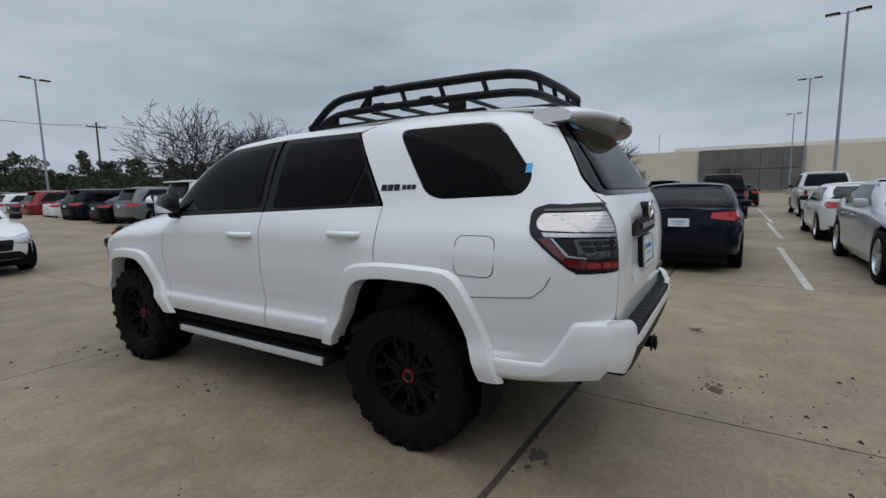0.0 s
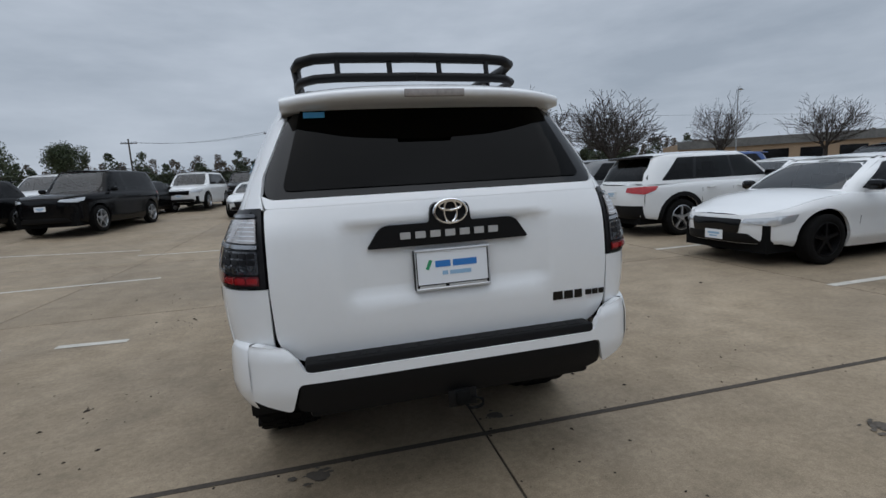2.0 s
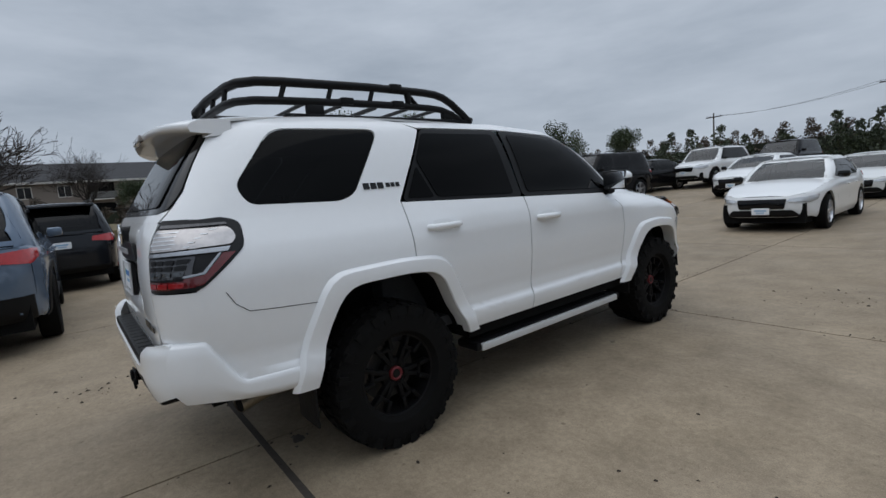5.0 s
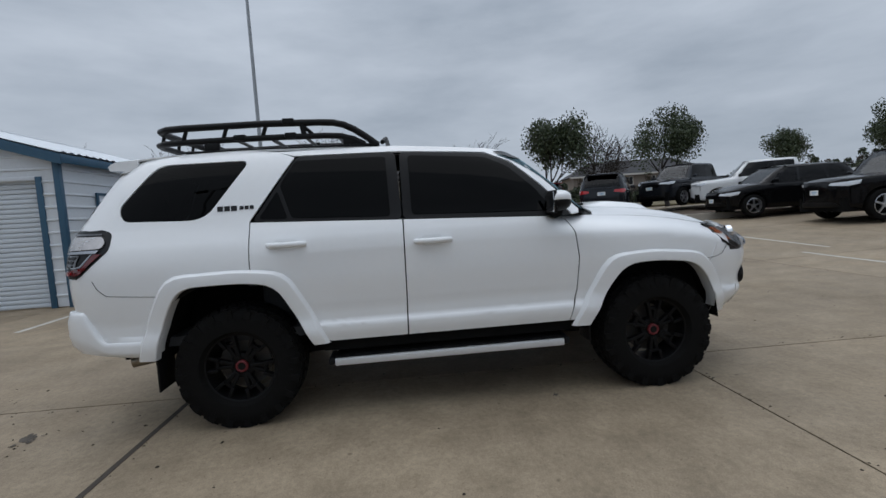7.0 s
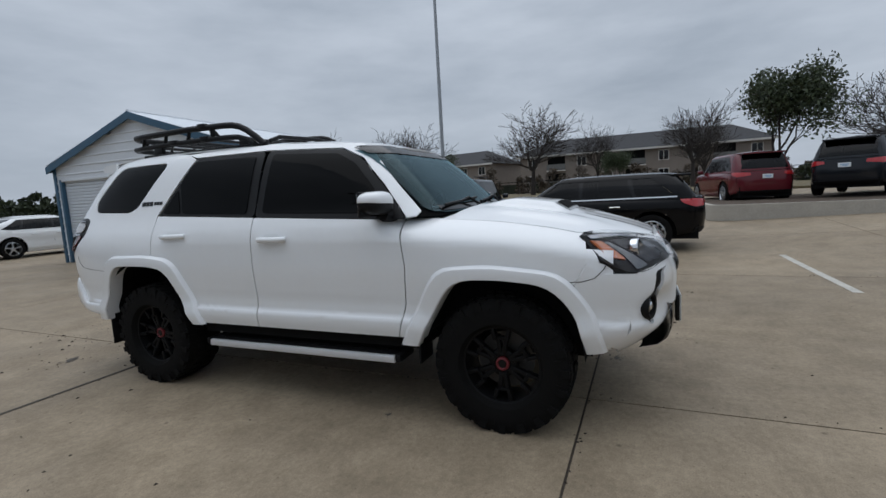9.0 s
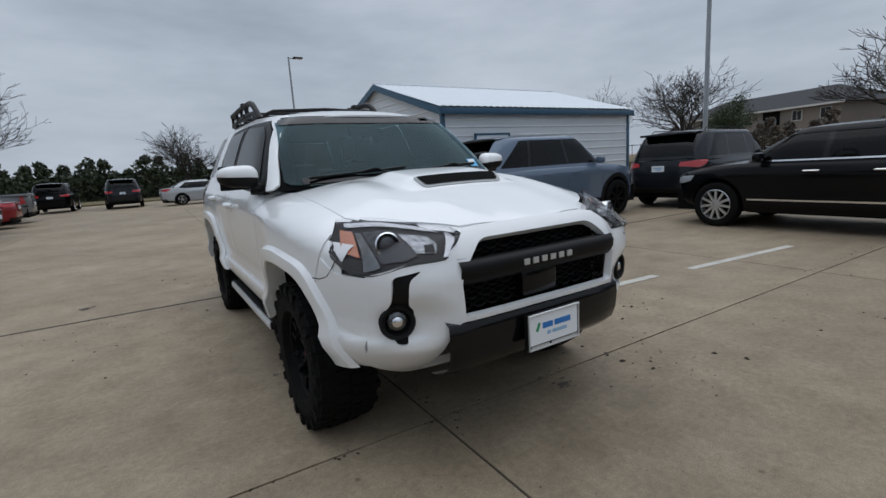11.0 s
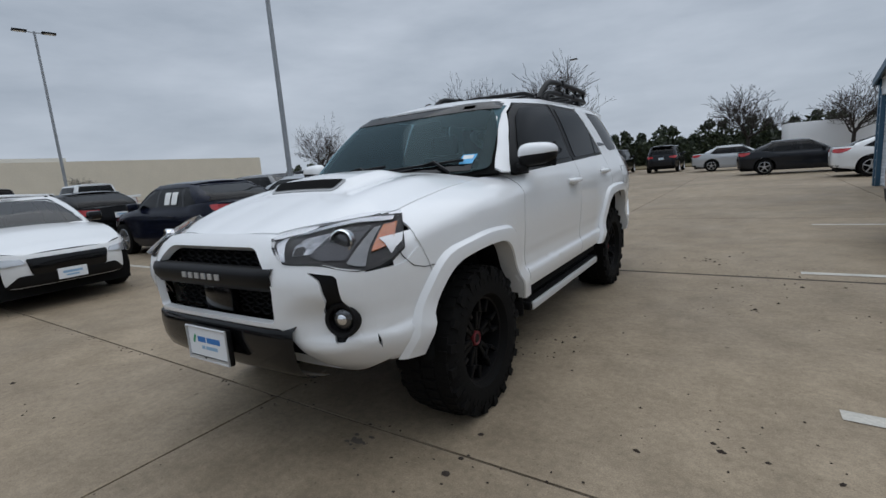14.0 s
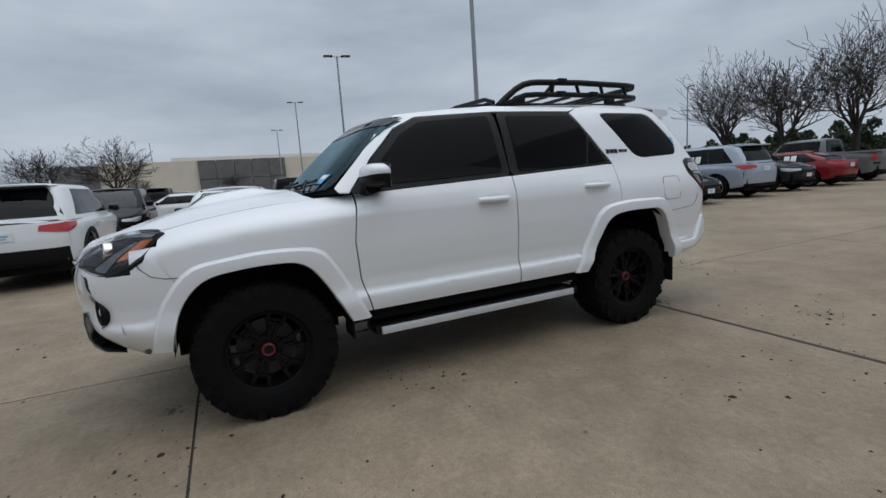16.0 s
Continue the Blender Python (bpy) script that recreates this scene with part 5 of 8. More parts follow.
CAR_GLASS = tinted("car_side_glass", (0.04, 0.043, 0.045), 1.36)
CAR_SCREEN = tinted("car_windscreen", (0.20, 0.24, 0.25), 1.6)
LENS_TAIL = material("tail_lens", (0.42, 0.015, 0.018), 0.12, coat=1.0, vary=0.25, vscale=20)
KINDS = {
    # length, width, height, belt, bonnet at cowl, nose, deck, cowl y, screen top y, roof end y, rear glass foot y, axles, wheel radius
    "sedan": dict(L=4.70, W=1.82, H=1.45, belt=0.92, cowl=0.98, nose=0.72, deck=1.03, yc=0.98, yt=0.22, yr=-1.05, yb=-1.72, fa=1.42, ra=-1.33, r=0.33),
    "fastback": dict(L=4.68, W=1.80, H=1.42, belt=0.90, cowl=0.96, nose=0.70, deck=1.00, yc=1.02, yt=0.20, yr=-1.00, yb=-1.85, fa=1.42, ra=-1.32, r=0.33),
    "muscle": dict(L=5.04, W=1.90, H=1.48, belt=0.98, cowl=1.03, nose=0.80, deck=1.10, yc=0.92, yt=0.10, yr=-1.00, yb=-1.80, fa=1.58, ra=-1.48, r=0.36),
    "crossover": dict(L=4.62, W=1.86, H=1.67, belt=1.05, cowl=1.12, nose=0.86, deck=1.05, yc=1.05, yt=0.32, yr=-1.72, yb=-2.12, fa=1.40, ra=-1.32, r=0.36),
    "passport": dict(L=4.84, W=1.98, H=1.81, belt=1.13, cowl=1.19, nose=0.97, deck=1.15, yc=1.08, yt=0.34, yr=-1.62, yb=-2.14, fa=1.42, ra=-1.40, r=0.385),
    "low_suv": dict(L=4.74, W=1.93, H=1.57, belt=1.03, cowl=1.10, nose=0.88, deck=1.06, yc=1.05, yt=0.36, yr=-1.80, yb=-2.18, fa=1.42, ra=-1.40, r=0.37),
    "suv": dict(L=4.95, W=1.97, H=1.78, belt=1.10, cowl=1.17, nose=0.95, deck=1.12, yc=1.10, yt=0.42, yr=-1.92, yb=-2.28, fa=1.48, ra=-1.40, r=0.385),
    "big_suv": dict(L=5.25, W=2.02, H=1.93, belt=1.18, cowl=1.25, nose=1.08, deck=1.20, yc=1.15, yt=0.50, yr=-2.15, yb=-2.45, fa=1.58, ra=-1.48, r=0.40),
    "pickup": dict(L=5.85, W=2.02, H=1.93, belt=1.20, cowl=1.27, nose=1.12, deck=1.27, yc=1.45, yt=0.85, yr=-0.80, yb=-0.98, fa=1.88, ra=-1.80, r=0.40),
}


def car_shape(k):
    """The surfaces of a kind of car, as functions."""
    L2, hw = k["L"] / 2, k["W"] / 2
    z0 = 0.20 if k["H"] < 1.55 else 0.27
    w = curve([(z0, hw - 0.07), (z0 + 0.15, hw - 0.015), (z0 + 0.35, hw - 0.012), (k["belt"] - 0.18, hw), (k["belt"] - 0.04, hw - 0.02), (k["belt"] + 0.06, hw - 0.07)])
    yf = curve([(z0, L2 - 0.16), (z0 + 0.15, L2 - 0.02), (k["nose"] - 0.15, L2), (k["nose"], L2 - 0.05), (k["nose"] + 0.12, L2 - 0.22)])
    yb = curve([(z0, L2 - 0.20), (z0 + 0.18, L2 - 0.03), (k["deck"] - 0.35, L2), (k["deck"] - 0.1, L2 - 0.03), (k["deck"] + 0.1, L2 - 0.08)])
    zs = curve([(-L2, k["deck"] - 0.02), (-L2 + 0.5, k["deck"] - 0.01), (k["yb"] + 0.1, k["deck"]), (min(-0.2, k["yb"] + 0.9), k["belt"] + 0.03), (k["yc"] - 0.1, k["belt"] + 0.01), (k["yc"] + 0.4, k["cowl"] - 0.09), (L2 - 0.35, k["nose"] + 0.04), (L2, k["nose"] - 0.04)])
    crown = curve([(-L2, 0.02), (k["yb"], 0.03), (k["yc"] - 0.05, 0.06), (k["yc"] + 0.5, 0.055), (L2 - 0.3, 0.045), (L2, 0.02)])
    uf = curve([(k["belt"] - 0.05, k["yc"] + 0.10), (k["belt"] + 0.05, k["yc"]), (k["H"] - 0.06, k["yt"]), (k["H"], k["yt"] - 0.16)])
    ub = curve([(k["belt"] - 0.05, -k["yb"] + 0.02), (k["deck"] + 0.02, -k["yb"]), (k["H"] - 0.07, -k["yr"] + 0.05), (k["H"], -k["yr"] - 0.12)])
    uw = curve([(k["belt"] - 0.05, hw - 0.035), (k["belt"] + 0.03, hw - 0.060), (k["belt"] + 0.25, hw - 0.125), (k["H"] - 0.10, hw - 0.235), (k["H"] - 0.03, hw - 0.32)])
    return dict(k=k, L2=L2, hw=hw, z0=z0, w=w, yf=yf, yb=yb, zs=zs, crown=crown, uf=uf, ub=ub, uw=uw)


def car_low(sh, s):
    def f(y, z):
        q = ell(y / sh["yf"](z), 4.2) if y > 0 else ell(y / sh["yb"](z), 5.5)
        x = sh["w"](min(z, sh["k"]["belt"] + 0.02)) * q
        u = sh["zs"](y) - z
        x -= 0.030 * max(0.0, 1 - u / 0.10) ** 2
        return Vector((s * max(x, 0.02), y, z))
    return f


def car_end(sh, front):
    n, g, sg = (4.2, sh["yf"], 1) if front else (5.5, sh["yb"], -1)

    def f(x, z):
        return Vector((x, sg * g(z) * ell(x / sh["w"](min(z, sh["k"]["belt"])), n), z))
    return f


def car_top(sh):
    lo = car_low(sh, 1)

    def f(x, y):
        z = sh["zs"](y)
        e = lo(y, z - 0.002).x
        return Vector((x, y, z + sh["crown"](y) * (1 - min(1.1, abs(x) / max(e, 0.1)) ** 2.4)))
    return f


def car_up(sh, s):
    def f(y, z):
        q = ell(y / sh["uf"](z), 7) if y > 0 else ell(y / sh["ub"](z), 8)
        return Vector((s * max(sh["uw"](z) * q, 0.02), y, z))
    return f


def car_glassend(sh, front):
    g, sg, n = (sh["uf"], 1, 7) if front else (sh["ub"], -1, 8)

    def f(x, z):
        return Vector((x, sg * g(z) * ell(x / sh["uw"](z), n), z))
    return f


def car_lid(sh):
    k = sh["k"]
    e = sh["uw"](k["H"] - 0.05)

    def f(x, y):
        mid = (k["yt"] + k["yr"]) / 2
        half = (k["yt"] - k["yr"]) / 2 + 0.1
        return Vector((x, y, k["H"] - 0.045 * min(1.2, abs(x) / e) ** 2.5 - 0.045 * min(1.3, abs(y - mid) / half) ** 4))
    return f


CAR_WHEELS = {}


def car_wheel(parent, r, rim_mat, spokes, x, y, rz):
    key = (r, spokes)
    if key not in CAR_WHEELS:
        t = bmesh.new()
        lathe(t, [(-0.09, r * 0.68), (-0.105, r * 0.75), (-0.105, r * 0.92), (-0.085, r), (0.085, r), (0.105, r * 0.92), (0.105, r * 0.75), (0.09, r * 0.68)], 32)
        me = bpy.data.meshes.new("tyre")
        t.to_mesh(me)
        t.free()
        me.materials.append(RUBBER)
        g = bmesh.new()
        lathe(g, [(0.095, r * 0.69), (0.10, r * 0.66), (0.05, r * 0.62), (-0.05, r * 0.60)], 28)
        lathe(g, [(0.04, r * 0.20), (0.08, r * 0.17), (0.085, 0.001)], 14)
        for i in range(spokes):
            slab(g, (0.05, -r * 0.055, r * 0.1), (0.085, r * 0.055, r * 0.66), 0, pose(0, 0, 0, i * 360 / spokes, 0, 0))
        me2 = bpy.data.meshes.new("rim")
        g.to_mesh(me2)
        g.free()
        d = bmesh.new()
        lathe(d, [(-0.02, r * 0.62), (0.0, r * 0.6), (0.0, 0.001)], 20)
        me3 = bpy.data.meshes.new("brake_disc")
        d.to_mesh(me3)
        d.free()
        me3.materials.append(DARK)
        for q in (me, me2):
            q.polygons.foreach_set("use_smooth", [True] * len(q.polygons))
            q.set_sharp_from_angle(angle=radians(40))
        CAR_WHEELS[key] = (me, me2, me3, {})
    me, me2, me3, by = CAR_WHEELS[key]
    if rim_mat.name not in by:
        c = me2.copy()
        c.materials.append(rim_mat)
        by[rim_mat.name] = c
    wh = link("wheel", me, parent, "", pose(x, y, r, 0, 0, rz))
    link("rim", by[rim_mat.name], wh)
    link("brake_disc", me3, wh)


BODIES = {}


def parked_car(kind, color, x, y, heading, label, group="parked cars", z=0.0, rims="silver", spokes=5, cladding=False, papers=False, name=None, res=0.16, rack=False, strips=False):
    """A car of that kind; heading: degrees its nose turns from +y to the left."""
    k = KINDS[kind]
    sh = car_shape(k)
    names = {"sedan": "sedan", "fastback": "sedan", "muscle": "sedan", "crossover": "crossover_car", "suv": "suv", "passport": "suv", "low_suv": "suv", "big_suv": "large_suv", "pickup": "pickup_truck"}
    car = thing(name or names[kind], label, "pickup truck" if kind == "pickup" else "car", group, pose(x, y, z, 0, 0, heading))
    col = paint(color)
    L2, hw, z0, H, belt, r = sh["L2"], sh["hw"], sh["z0"], k["H"], k["belt"], k["r"]
    key = (kind, color, cladding)
    tail_tall = kind in ("crossover", "suv", "passport", "low_suv", "big_suv")
    zh = k["nose"] - 0.10
    zt = (k["deck"] - 0.12) if not kind == "pickup" else k["deck"] - 0.20
    if key not in BODIES:
        made = {}
        body, clad, shut = Skin(), Skin(), Skin()
        ef, er = 0.62 * L2 / 2.35 * 0 + hw * 0.80, hw * 0.84
        front, rear = car_end(sh, True), car_end(sh, False)
        yef, yer = front(ef, 0.6).y, rear(er, 0.6).y
        for s in (1, -1):
            low = car_low(sh, s)
            top = [(yy, sh["zs"](yy) - 0.002) for yy in np.linspace(yef, yer, 26)]
            ra = r + 0.075
            fa = [(k["fa"] + ra * math.cos(a), r + ra * math.sin(a)) for a in np.linspace(-0.35, math.pi + 0.35, 15)]
            rr = [(k["ra"] + ra * math.cos(a), r + ra * math.sin(a)) for a in np.linspace(-0.35, math.pi + 0.35, 15)]
            fa = [p for p in fa if p[1] > z0 + 0.02]
            rr = [p for p in rr if p[1] > z0 + 0.02]
            bottom = [(yer, z0 + 0.12), (k["ra"] - ra, z0 + 0.06), *reversed(rr), (k["ra"] + ra, z0), (k["fa"] - ra, z0), *reversed(fa), (k["fa"] + ra, z0 + 0.06), (yef, z0 + 0.12)]
            body.add([*top, *bottom], low, (s, 0, 0), res, 0.04)
            for yy, a0, a1 in ((k["yc"] - 0.15, 0.30, belt), (-0.12, 0.30, belt), (k["ra"] + ra + 0.02, 0.62, belt)):
                shut.add([(yy - 0.004, a0), (yy + 0.004, a0), (yy + 0.004, a1), (yy - 0.004, a1)], low, (s, 0, 0), 0.3, 0, 0.002)
            if cladding:
                for arc, yc in ((fa, k["fa"]), (rr, k["ra"])):
                    outer = [(yc + (p[0] - yc) * 1.19, r + (p[1] - r) * 1.19) for p in arc]
                    clad.add([*arc, *reversed(outer)], low, (s, 0, 0), 0.2, 0.02, 0.012)
                clad.add([(k["ra"] + ra, z0), (k["fa"] - ra, z0), (k["fa"] - ra, z0 + 0.17), (k["ra"] + ra, z0 + 0.17)], low, (s, 0, 0), 0.3, 0.02, 0.012)
        ztf, ztr = sh["zs"](yef), sh["zs"](yer)
        for fn, e, zt_, zb, o in ((front, ef, k["nose"] - 0.02, z0 + 0.10, (0, 1, 0)), (rear, er, k["deck"] - 0.02, z0 + 0.12, (0, -1, 0))):
            body.add([(-e, zb), (e, zb), (e, zt_ if o[1] < 0 else zt_ + 0.05), (e * 0.6, zt_), (-e * 0.6, zt_), (-e, zt_ if o[1] < 0 else zt_ + 0.05)], fn, o, res, 0.03)
        lo1 = car_low(sh, 1)
        edge = [(lo1(yy, sh["zs"](yy) - 0.002).x, yy) for yy in np.linspace(yef, yer, 26)]
        nosey = front(0, k["nose"] - 0.02).y
        taily = rear(0, k["deck"] - 0.02).y
        plan = [(0, nosey), (ef * 0.6, front(ef * 0.6, k["nose"] - 0.02).y)] + edge + [(er * 0.6, rear(er * 0.6, k["deck"] - 0.02).y), (0, taily)]
        plan = plan + [(-a, b) for a, b in reversed(plan[1:-1])]
        ct = car_top(sh)
        if kind == "pickup":
            ys = k["yb"] + 0.02
            fp = [p for p in plan if p[1] > ys]
            right = [p for p in fp if p[0] >= 0]
            fp = right + [(right[-1][0], ys), (-right[-1][0], ys)] + [p for p in fp if p[0] < 0]
            body.add(fp, ct, (0, 0, 1), res, 0.0)
            bed = bmesh.new()
            for lo_, hi_ in (((-hw + 0.05, -L2 + 0.06, k["deck"] - 0.10), (-hw + 0.16, ys + 0.02, k["deck"] + 0.0)), ((hw - 0.16, -L2 + 0.06, k["deck"] - 0.10), (hw - 0.05, ys + 0.02, k["deck"] + 0.0)), ((-hw + 0.1, -L2 + 0.05, k["deck"] - 0.12), (hw - 0.1, -L2 + 0.11, k["deck"] + 0.0))):
                slab(bed, lo_, hi_, 0.02)
            made["bed_rail"] = (bed, col, 40)
            made["bed_floor"] = (box((-hw + 0.15, -L2 + 0.1, 0.72), (hw - 0.15, ys, 0.76)), DARK, 0)
        else:
            body.add(plan, ct, (0, 0, 1), res, 0.0)
        # cabin
        glass_s, dlo = [], []
        up_f, up_b = car_glassend(sh, True), car_glassend(sh, False)
        zr = H - 0.085
        for s in (1, -1):
            up = car_up(sh, s)
            yF0, yF1 = sh["uf"](belt + 0.05) - 0.02, sh["uf"](zr) - 0.02
            yB0, yB1 = -sh["ub"](belt + 0.03) + 0.02, -sh["ub"](zr) + 0.02
            shell = [(yF0 + 0.06, belt - 0.01), (sh["uf"](belt + 0.15) - 0.03, belt + 0.15), (yF1 + 0.03, zr), (yF1 - 0.08, H - 0.05), (yB1 + 0.08, H - 0.05), (yB1, zr), (-sh["ub"](belt + 0.2) + 0.03, belt + 0.2), (yB0, belt - 0.01)]
            gz0, gz1 = belt + 0.055, H - 0.125
            f0, f1 = sh["uf"](gz0) - 0.22, sh["uf"](gz1) - 0.10
            b0, b1 = -sh["ub"](gz0) + (0.34 if tail_tall else 0.26), -sh["ub"](gz1) + (0.52 if tail_tall else 0.16)
            hole = rounded([(f0, gz0), (f1, gz1), (b1, gz1), (b0, gz0)], 0.05)
            body.add([shell, hole], up, (s, 0, 0), res, 0.012)
            cuts = [f0 + 0.02, -0.10, k["ra"] + 0.36 if kind != "pickup" else -0.9, -9]

            def side_x(zz, a0, a1):
                t = (zz - gz0) / (gz1 - gz0)
                return a0 + (a1 - a0) * t
            edges = [(f0 + 0.01, f1 + 0.01), (-0.06, -0.09)]
            if kind not in ("pickup",) and (b0 < k["ra"] + 0.1):
                edges.append((k["ra"] + 0.30, k["ra"] + 0.42))
            edges.append((b0 - 0.01, b1 - 0.01))
            for (a0, a1), (c0, c1) in zip(edges, edges[1:]):
                g = Skin().add([(a0 - 0.018, gz0 - 0.01), (a1 - 0.018, gz1 + 0.01), (c1 + 0.018, gz1 + 0.01), (c0 + 0.018, gz0 - 0.01)], up, (s, 0, 0), 0.3, 0.004, -0.006)
                made["window_%d_%d" % (s, len(made))] = (g, CAR_GLASS, None)
            for a0, a1 in edges[1:-1]:
                clad2 = Skin().add([(a0 - 0.035, gz0 - 0.01), (a1 - 0.035, gz1 + 0.01), (a1 + 0.035, gz1 + 0.01), (a0 + 0.035, gz0 - 0.01)], up, (s, 0, 0), 0.3, 0.004, -0.003)
                made["door_pillar_%d_%d" % (s, len(made))] = (clad2, GLOSS_BLACK, None)
        for fn, o, nm, mat in ((up_f, (0, 1, 0.3), "windscreen", CAR_SCREEN), (up_b, (0, -1, 0.2), "rear_window", CAR_GLASS)):
            zlo = (belt + 0.03) if o[1] > 0 else k["deck"] + (0.0 if not tail_tall else 0.04)
            wlo, whi = sh["uw"](zlo) * 0.86, sh["uw"](zr) * 0.84
            body.add([[(-sh["uw"](zlo) * 0.96, zlo - 0.03), (sh["uw"](zlo) * 0.96, zlo - 0.03), (sh["uw"](zr) * 0.95, H - 0.055), (-sh["uw"](zr) * 0.95, H - 0.055)], rounded([(-wlo, zlo + 0.02), (wlo, zlo + 0.02), (whi, zr - 0.02), (-whi, zr - 0.02)], 0.04)], fn, o, res, 0.01)
            made[nm] = (Skin().add(rounded([(-wlo - 0.01, zlo + 0.01), (wlo + 0.01, zlo + 0.01), (whi + 0.01, zr - 0.01), (-whi - 0.01, zr - 0.01)], 0.04), fn, o, 0.2, 0.004, -0.005), mat, None)
        e = sh["uw"](H - 0.05)
        rp = rounded([(-e * 0.96, sh["uf"](H - 0.06) + 0.02, 0.1), (e * 0.96, sh["uf"](H - 0.06) + 0.02, 0.1), (e, k["yt"] - 0.3), (e, k["yr"] + 0.3), (e * 0.96, -sh["ub"](H - 0.06) - 0.02, 0.1), (-e * 0.96, -sh["ub"](H - 0.06) - 0.02, 0.1), (-e, k["yr"] + 0.3), (-e, k["yt"] - 0.3)], 0.03)
        body.add(rp, car_lid(sh), (0, 0, 1), 0.2, 0.02)
        if tail_tall:
            spo = box((-e * 0.9, k["yr"] - 0.30, H - 0.115), (e * 0.9, k["yr"] + 0.05, H - 0.065), 0.02)
            made["roof_spoiler"] = (spo, col if not cladding else GLOSS_BLACK, 40)
        made["body"] = (body, col, None)
        made["shut_lines"] = (shut, GAP, None)
        if cladding:
            made["wheel_cladding"] = (clad, BLACK_PL, None)
        ub = box((-hw + 0.22, -L2 + 0.15, z0 - 0.02), (hw - 0.22, L2 - 0.15, z0 + 0.35))
        slab(ub, (-hw + 0.08, k["ra"] + r + 0.12, z0 - 0.01), (hw - 0.08, k["fa"] - r - 0.12, z0 + 0.25))
        made["underbody"] = (ub, DARK, 0)
        made["dashboard"] = (box((-hw + 0.16, k["yc"] - 0.35, belt - 0.25), (hw - 0.16, k["yc"] - 0.05, belt + 0.0), 0.04), CABIN, 40)
        for i, sx in enumerate((-0.36, 0.36)):
            cab = box((sx - 0.22, -0.30, 0.5), (sx + 0.22, -0.12, belt + 0.22), 0.04)
            slab(cab, (sx - 0.12, -0.28, belt + 0.20), (sx + 0.12, -0.18, belt + 0.38), 0.03)
            made["front_seat_%d" % i] = (cab, CABIN, 40)
        if kind != "pickup":
            made["rear_seat"] = (box((-hw + 0.25, -1.20, 0.5), (hw - 0.25, -1.02, belt + 0.18), 0.04), CABIN, 40)
        # lamps, grille, bumper lower parts
        for s in (1, -1):
            low = car_low(sh, s)
            ya = front(s * hw * 0.78, zh).y
            hl = Skin().add([(s * a, b) for a, b in rounded([(hw * 0.46, zh - 0.02), (hw * 0.80, zh - 0.06), (hw * 0.80, zh + 0.055), (hw * 0.50, zh + 0.035)], 0.01)], front, (0, 1, 0), 0.08, 0.01, 0.008)
            hl.add(rounded([(ya - 0.01, zh - 0.06), (ya - 0.01, zh + 0.06), (ya - 0.28, zh + 0.085), (ya - 0.22, zh - 0.01)], 0.01), low, (s, 0, 0), 0.08, 0.01, 0.008)
            made["head_lamp_%d" % s] = (hl, LENS_CLEAR, None)
            yb_ = rear(s * hw * 0.82, zt).y
            if kind == "pickup":
                tl = Skin().add([(s * a, b) for a, b in ((hw * 0.80, zt - 0.22), (hw * 0.84, zt - 0.22), (hw * 0.84, zt + 0.12), (hw * 0.80, zt + 0.12))], rear, (0, -1, 0), 0.08, 0.01, 0.012).add([(yb_ + 0.02, zt - 0.22), (yb_ + 0.12, zt - 0.22), (yb_ + 0.10, zt + 0.12), (yb_ + 0.02, zt + 0.12)], low, (s, 0, 0), 0.08, 0.01, 0.012)
            else:
                tl = Skin().add([(s * a, b) for a, b in rounded([(hw * 0.48, zt - 0.03), (hw * 0.84, zt - 0.075), (hw * 0.84, zt + 0.08), (hw * 0.50, zt + 0.055)], 0.01)], rear, (0, -1, 0), 0.08, 0.01, 0.010)
                tl.add(rounded([(yb_ + 0.01, zt - 0.075), (yb_ + 0.01, zt + 0.08), (yb_ + 0.27, zt + 0.075), (yb_ + 0.20, zt + 0.0)], 0.01), low, (s, 0, 0), 0.08, 0.01, 0.010)
            made["tail_lamp_%d" % s] = (tl, LENS_TAIL, None)
            mr = bmesh.new()
            slab(mr, (hw - 0.06 if s > 0 else -hw - 0.14, k["yc"] - 0.36, belt + 0.03), (hw + 0.14 if s > 0 else -hw + 0.06, k["yc"] - 0.24, belt + 0.17), 0.045)
            made["door_mirror_%d" % s] = (mr, col if color not in ("white",) else GLOSS_BLACK, 40)
            for yy in (k["yc"] - 0.98, k["ra"] + r + 0.30):
                hx = low(yy, belt - 0.12).x
                made["door_handle_%d_%d" % (s, len(made))] = (tube(bmesh.new(), [(hx, yy + 0.10, belt - 0.12), (hx + s * 0.03, yy + 0.07, belt - 0.12), (hx + s * 0.03, yy - 0.07, belt - 0.12), (hx, yy - 0.10, belt - 0.12)], 0.013, 6), col, 40)
        made["grille"] = (Skin().add(rounded([(-hw * 0.42, zh - 0.16), (hw * 0.42, zh - 0.16), (hw * 0.46, zh + 0.03), (-hw * 0.46, zh + 0.03)], 0.03), front, (0, 1, 0), 0.1, 0.01, 0.006), GLOSS_BLACK, None)
        made["air_intake"] = (Skin().add(rounded([(-hw * 0.70, z0 + 0.11), (hw * 0.70, z0 + 0.11), (hw * 0.55, z0 + 0.24), (-hw * 0.55, z0 + 0.24)], 0.03), front, (0, 1, 0), 0.1, 0.01, 0.006), BLACK_PL, None)
        made["rear_valance"] = (Skin().add([(-hw * 0.82, z0 + 0.10), (hw * 0.82, z0 + 0.10), (hw * 0.82, z0 + (0.36 if cladding else 0.20)), (-hw * 0.82, z0 + (0.36 if cladding else 0.20))], rear, (0, -1, 0), 0.1, 0.01, 0.007), BLACK_PL, None)
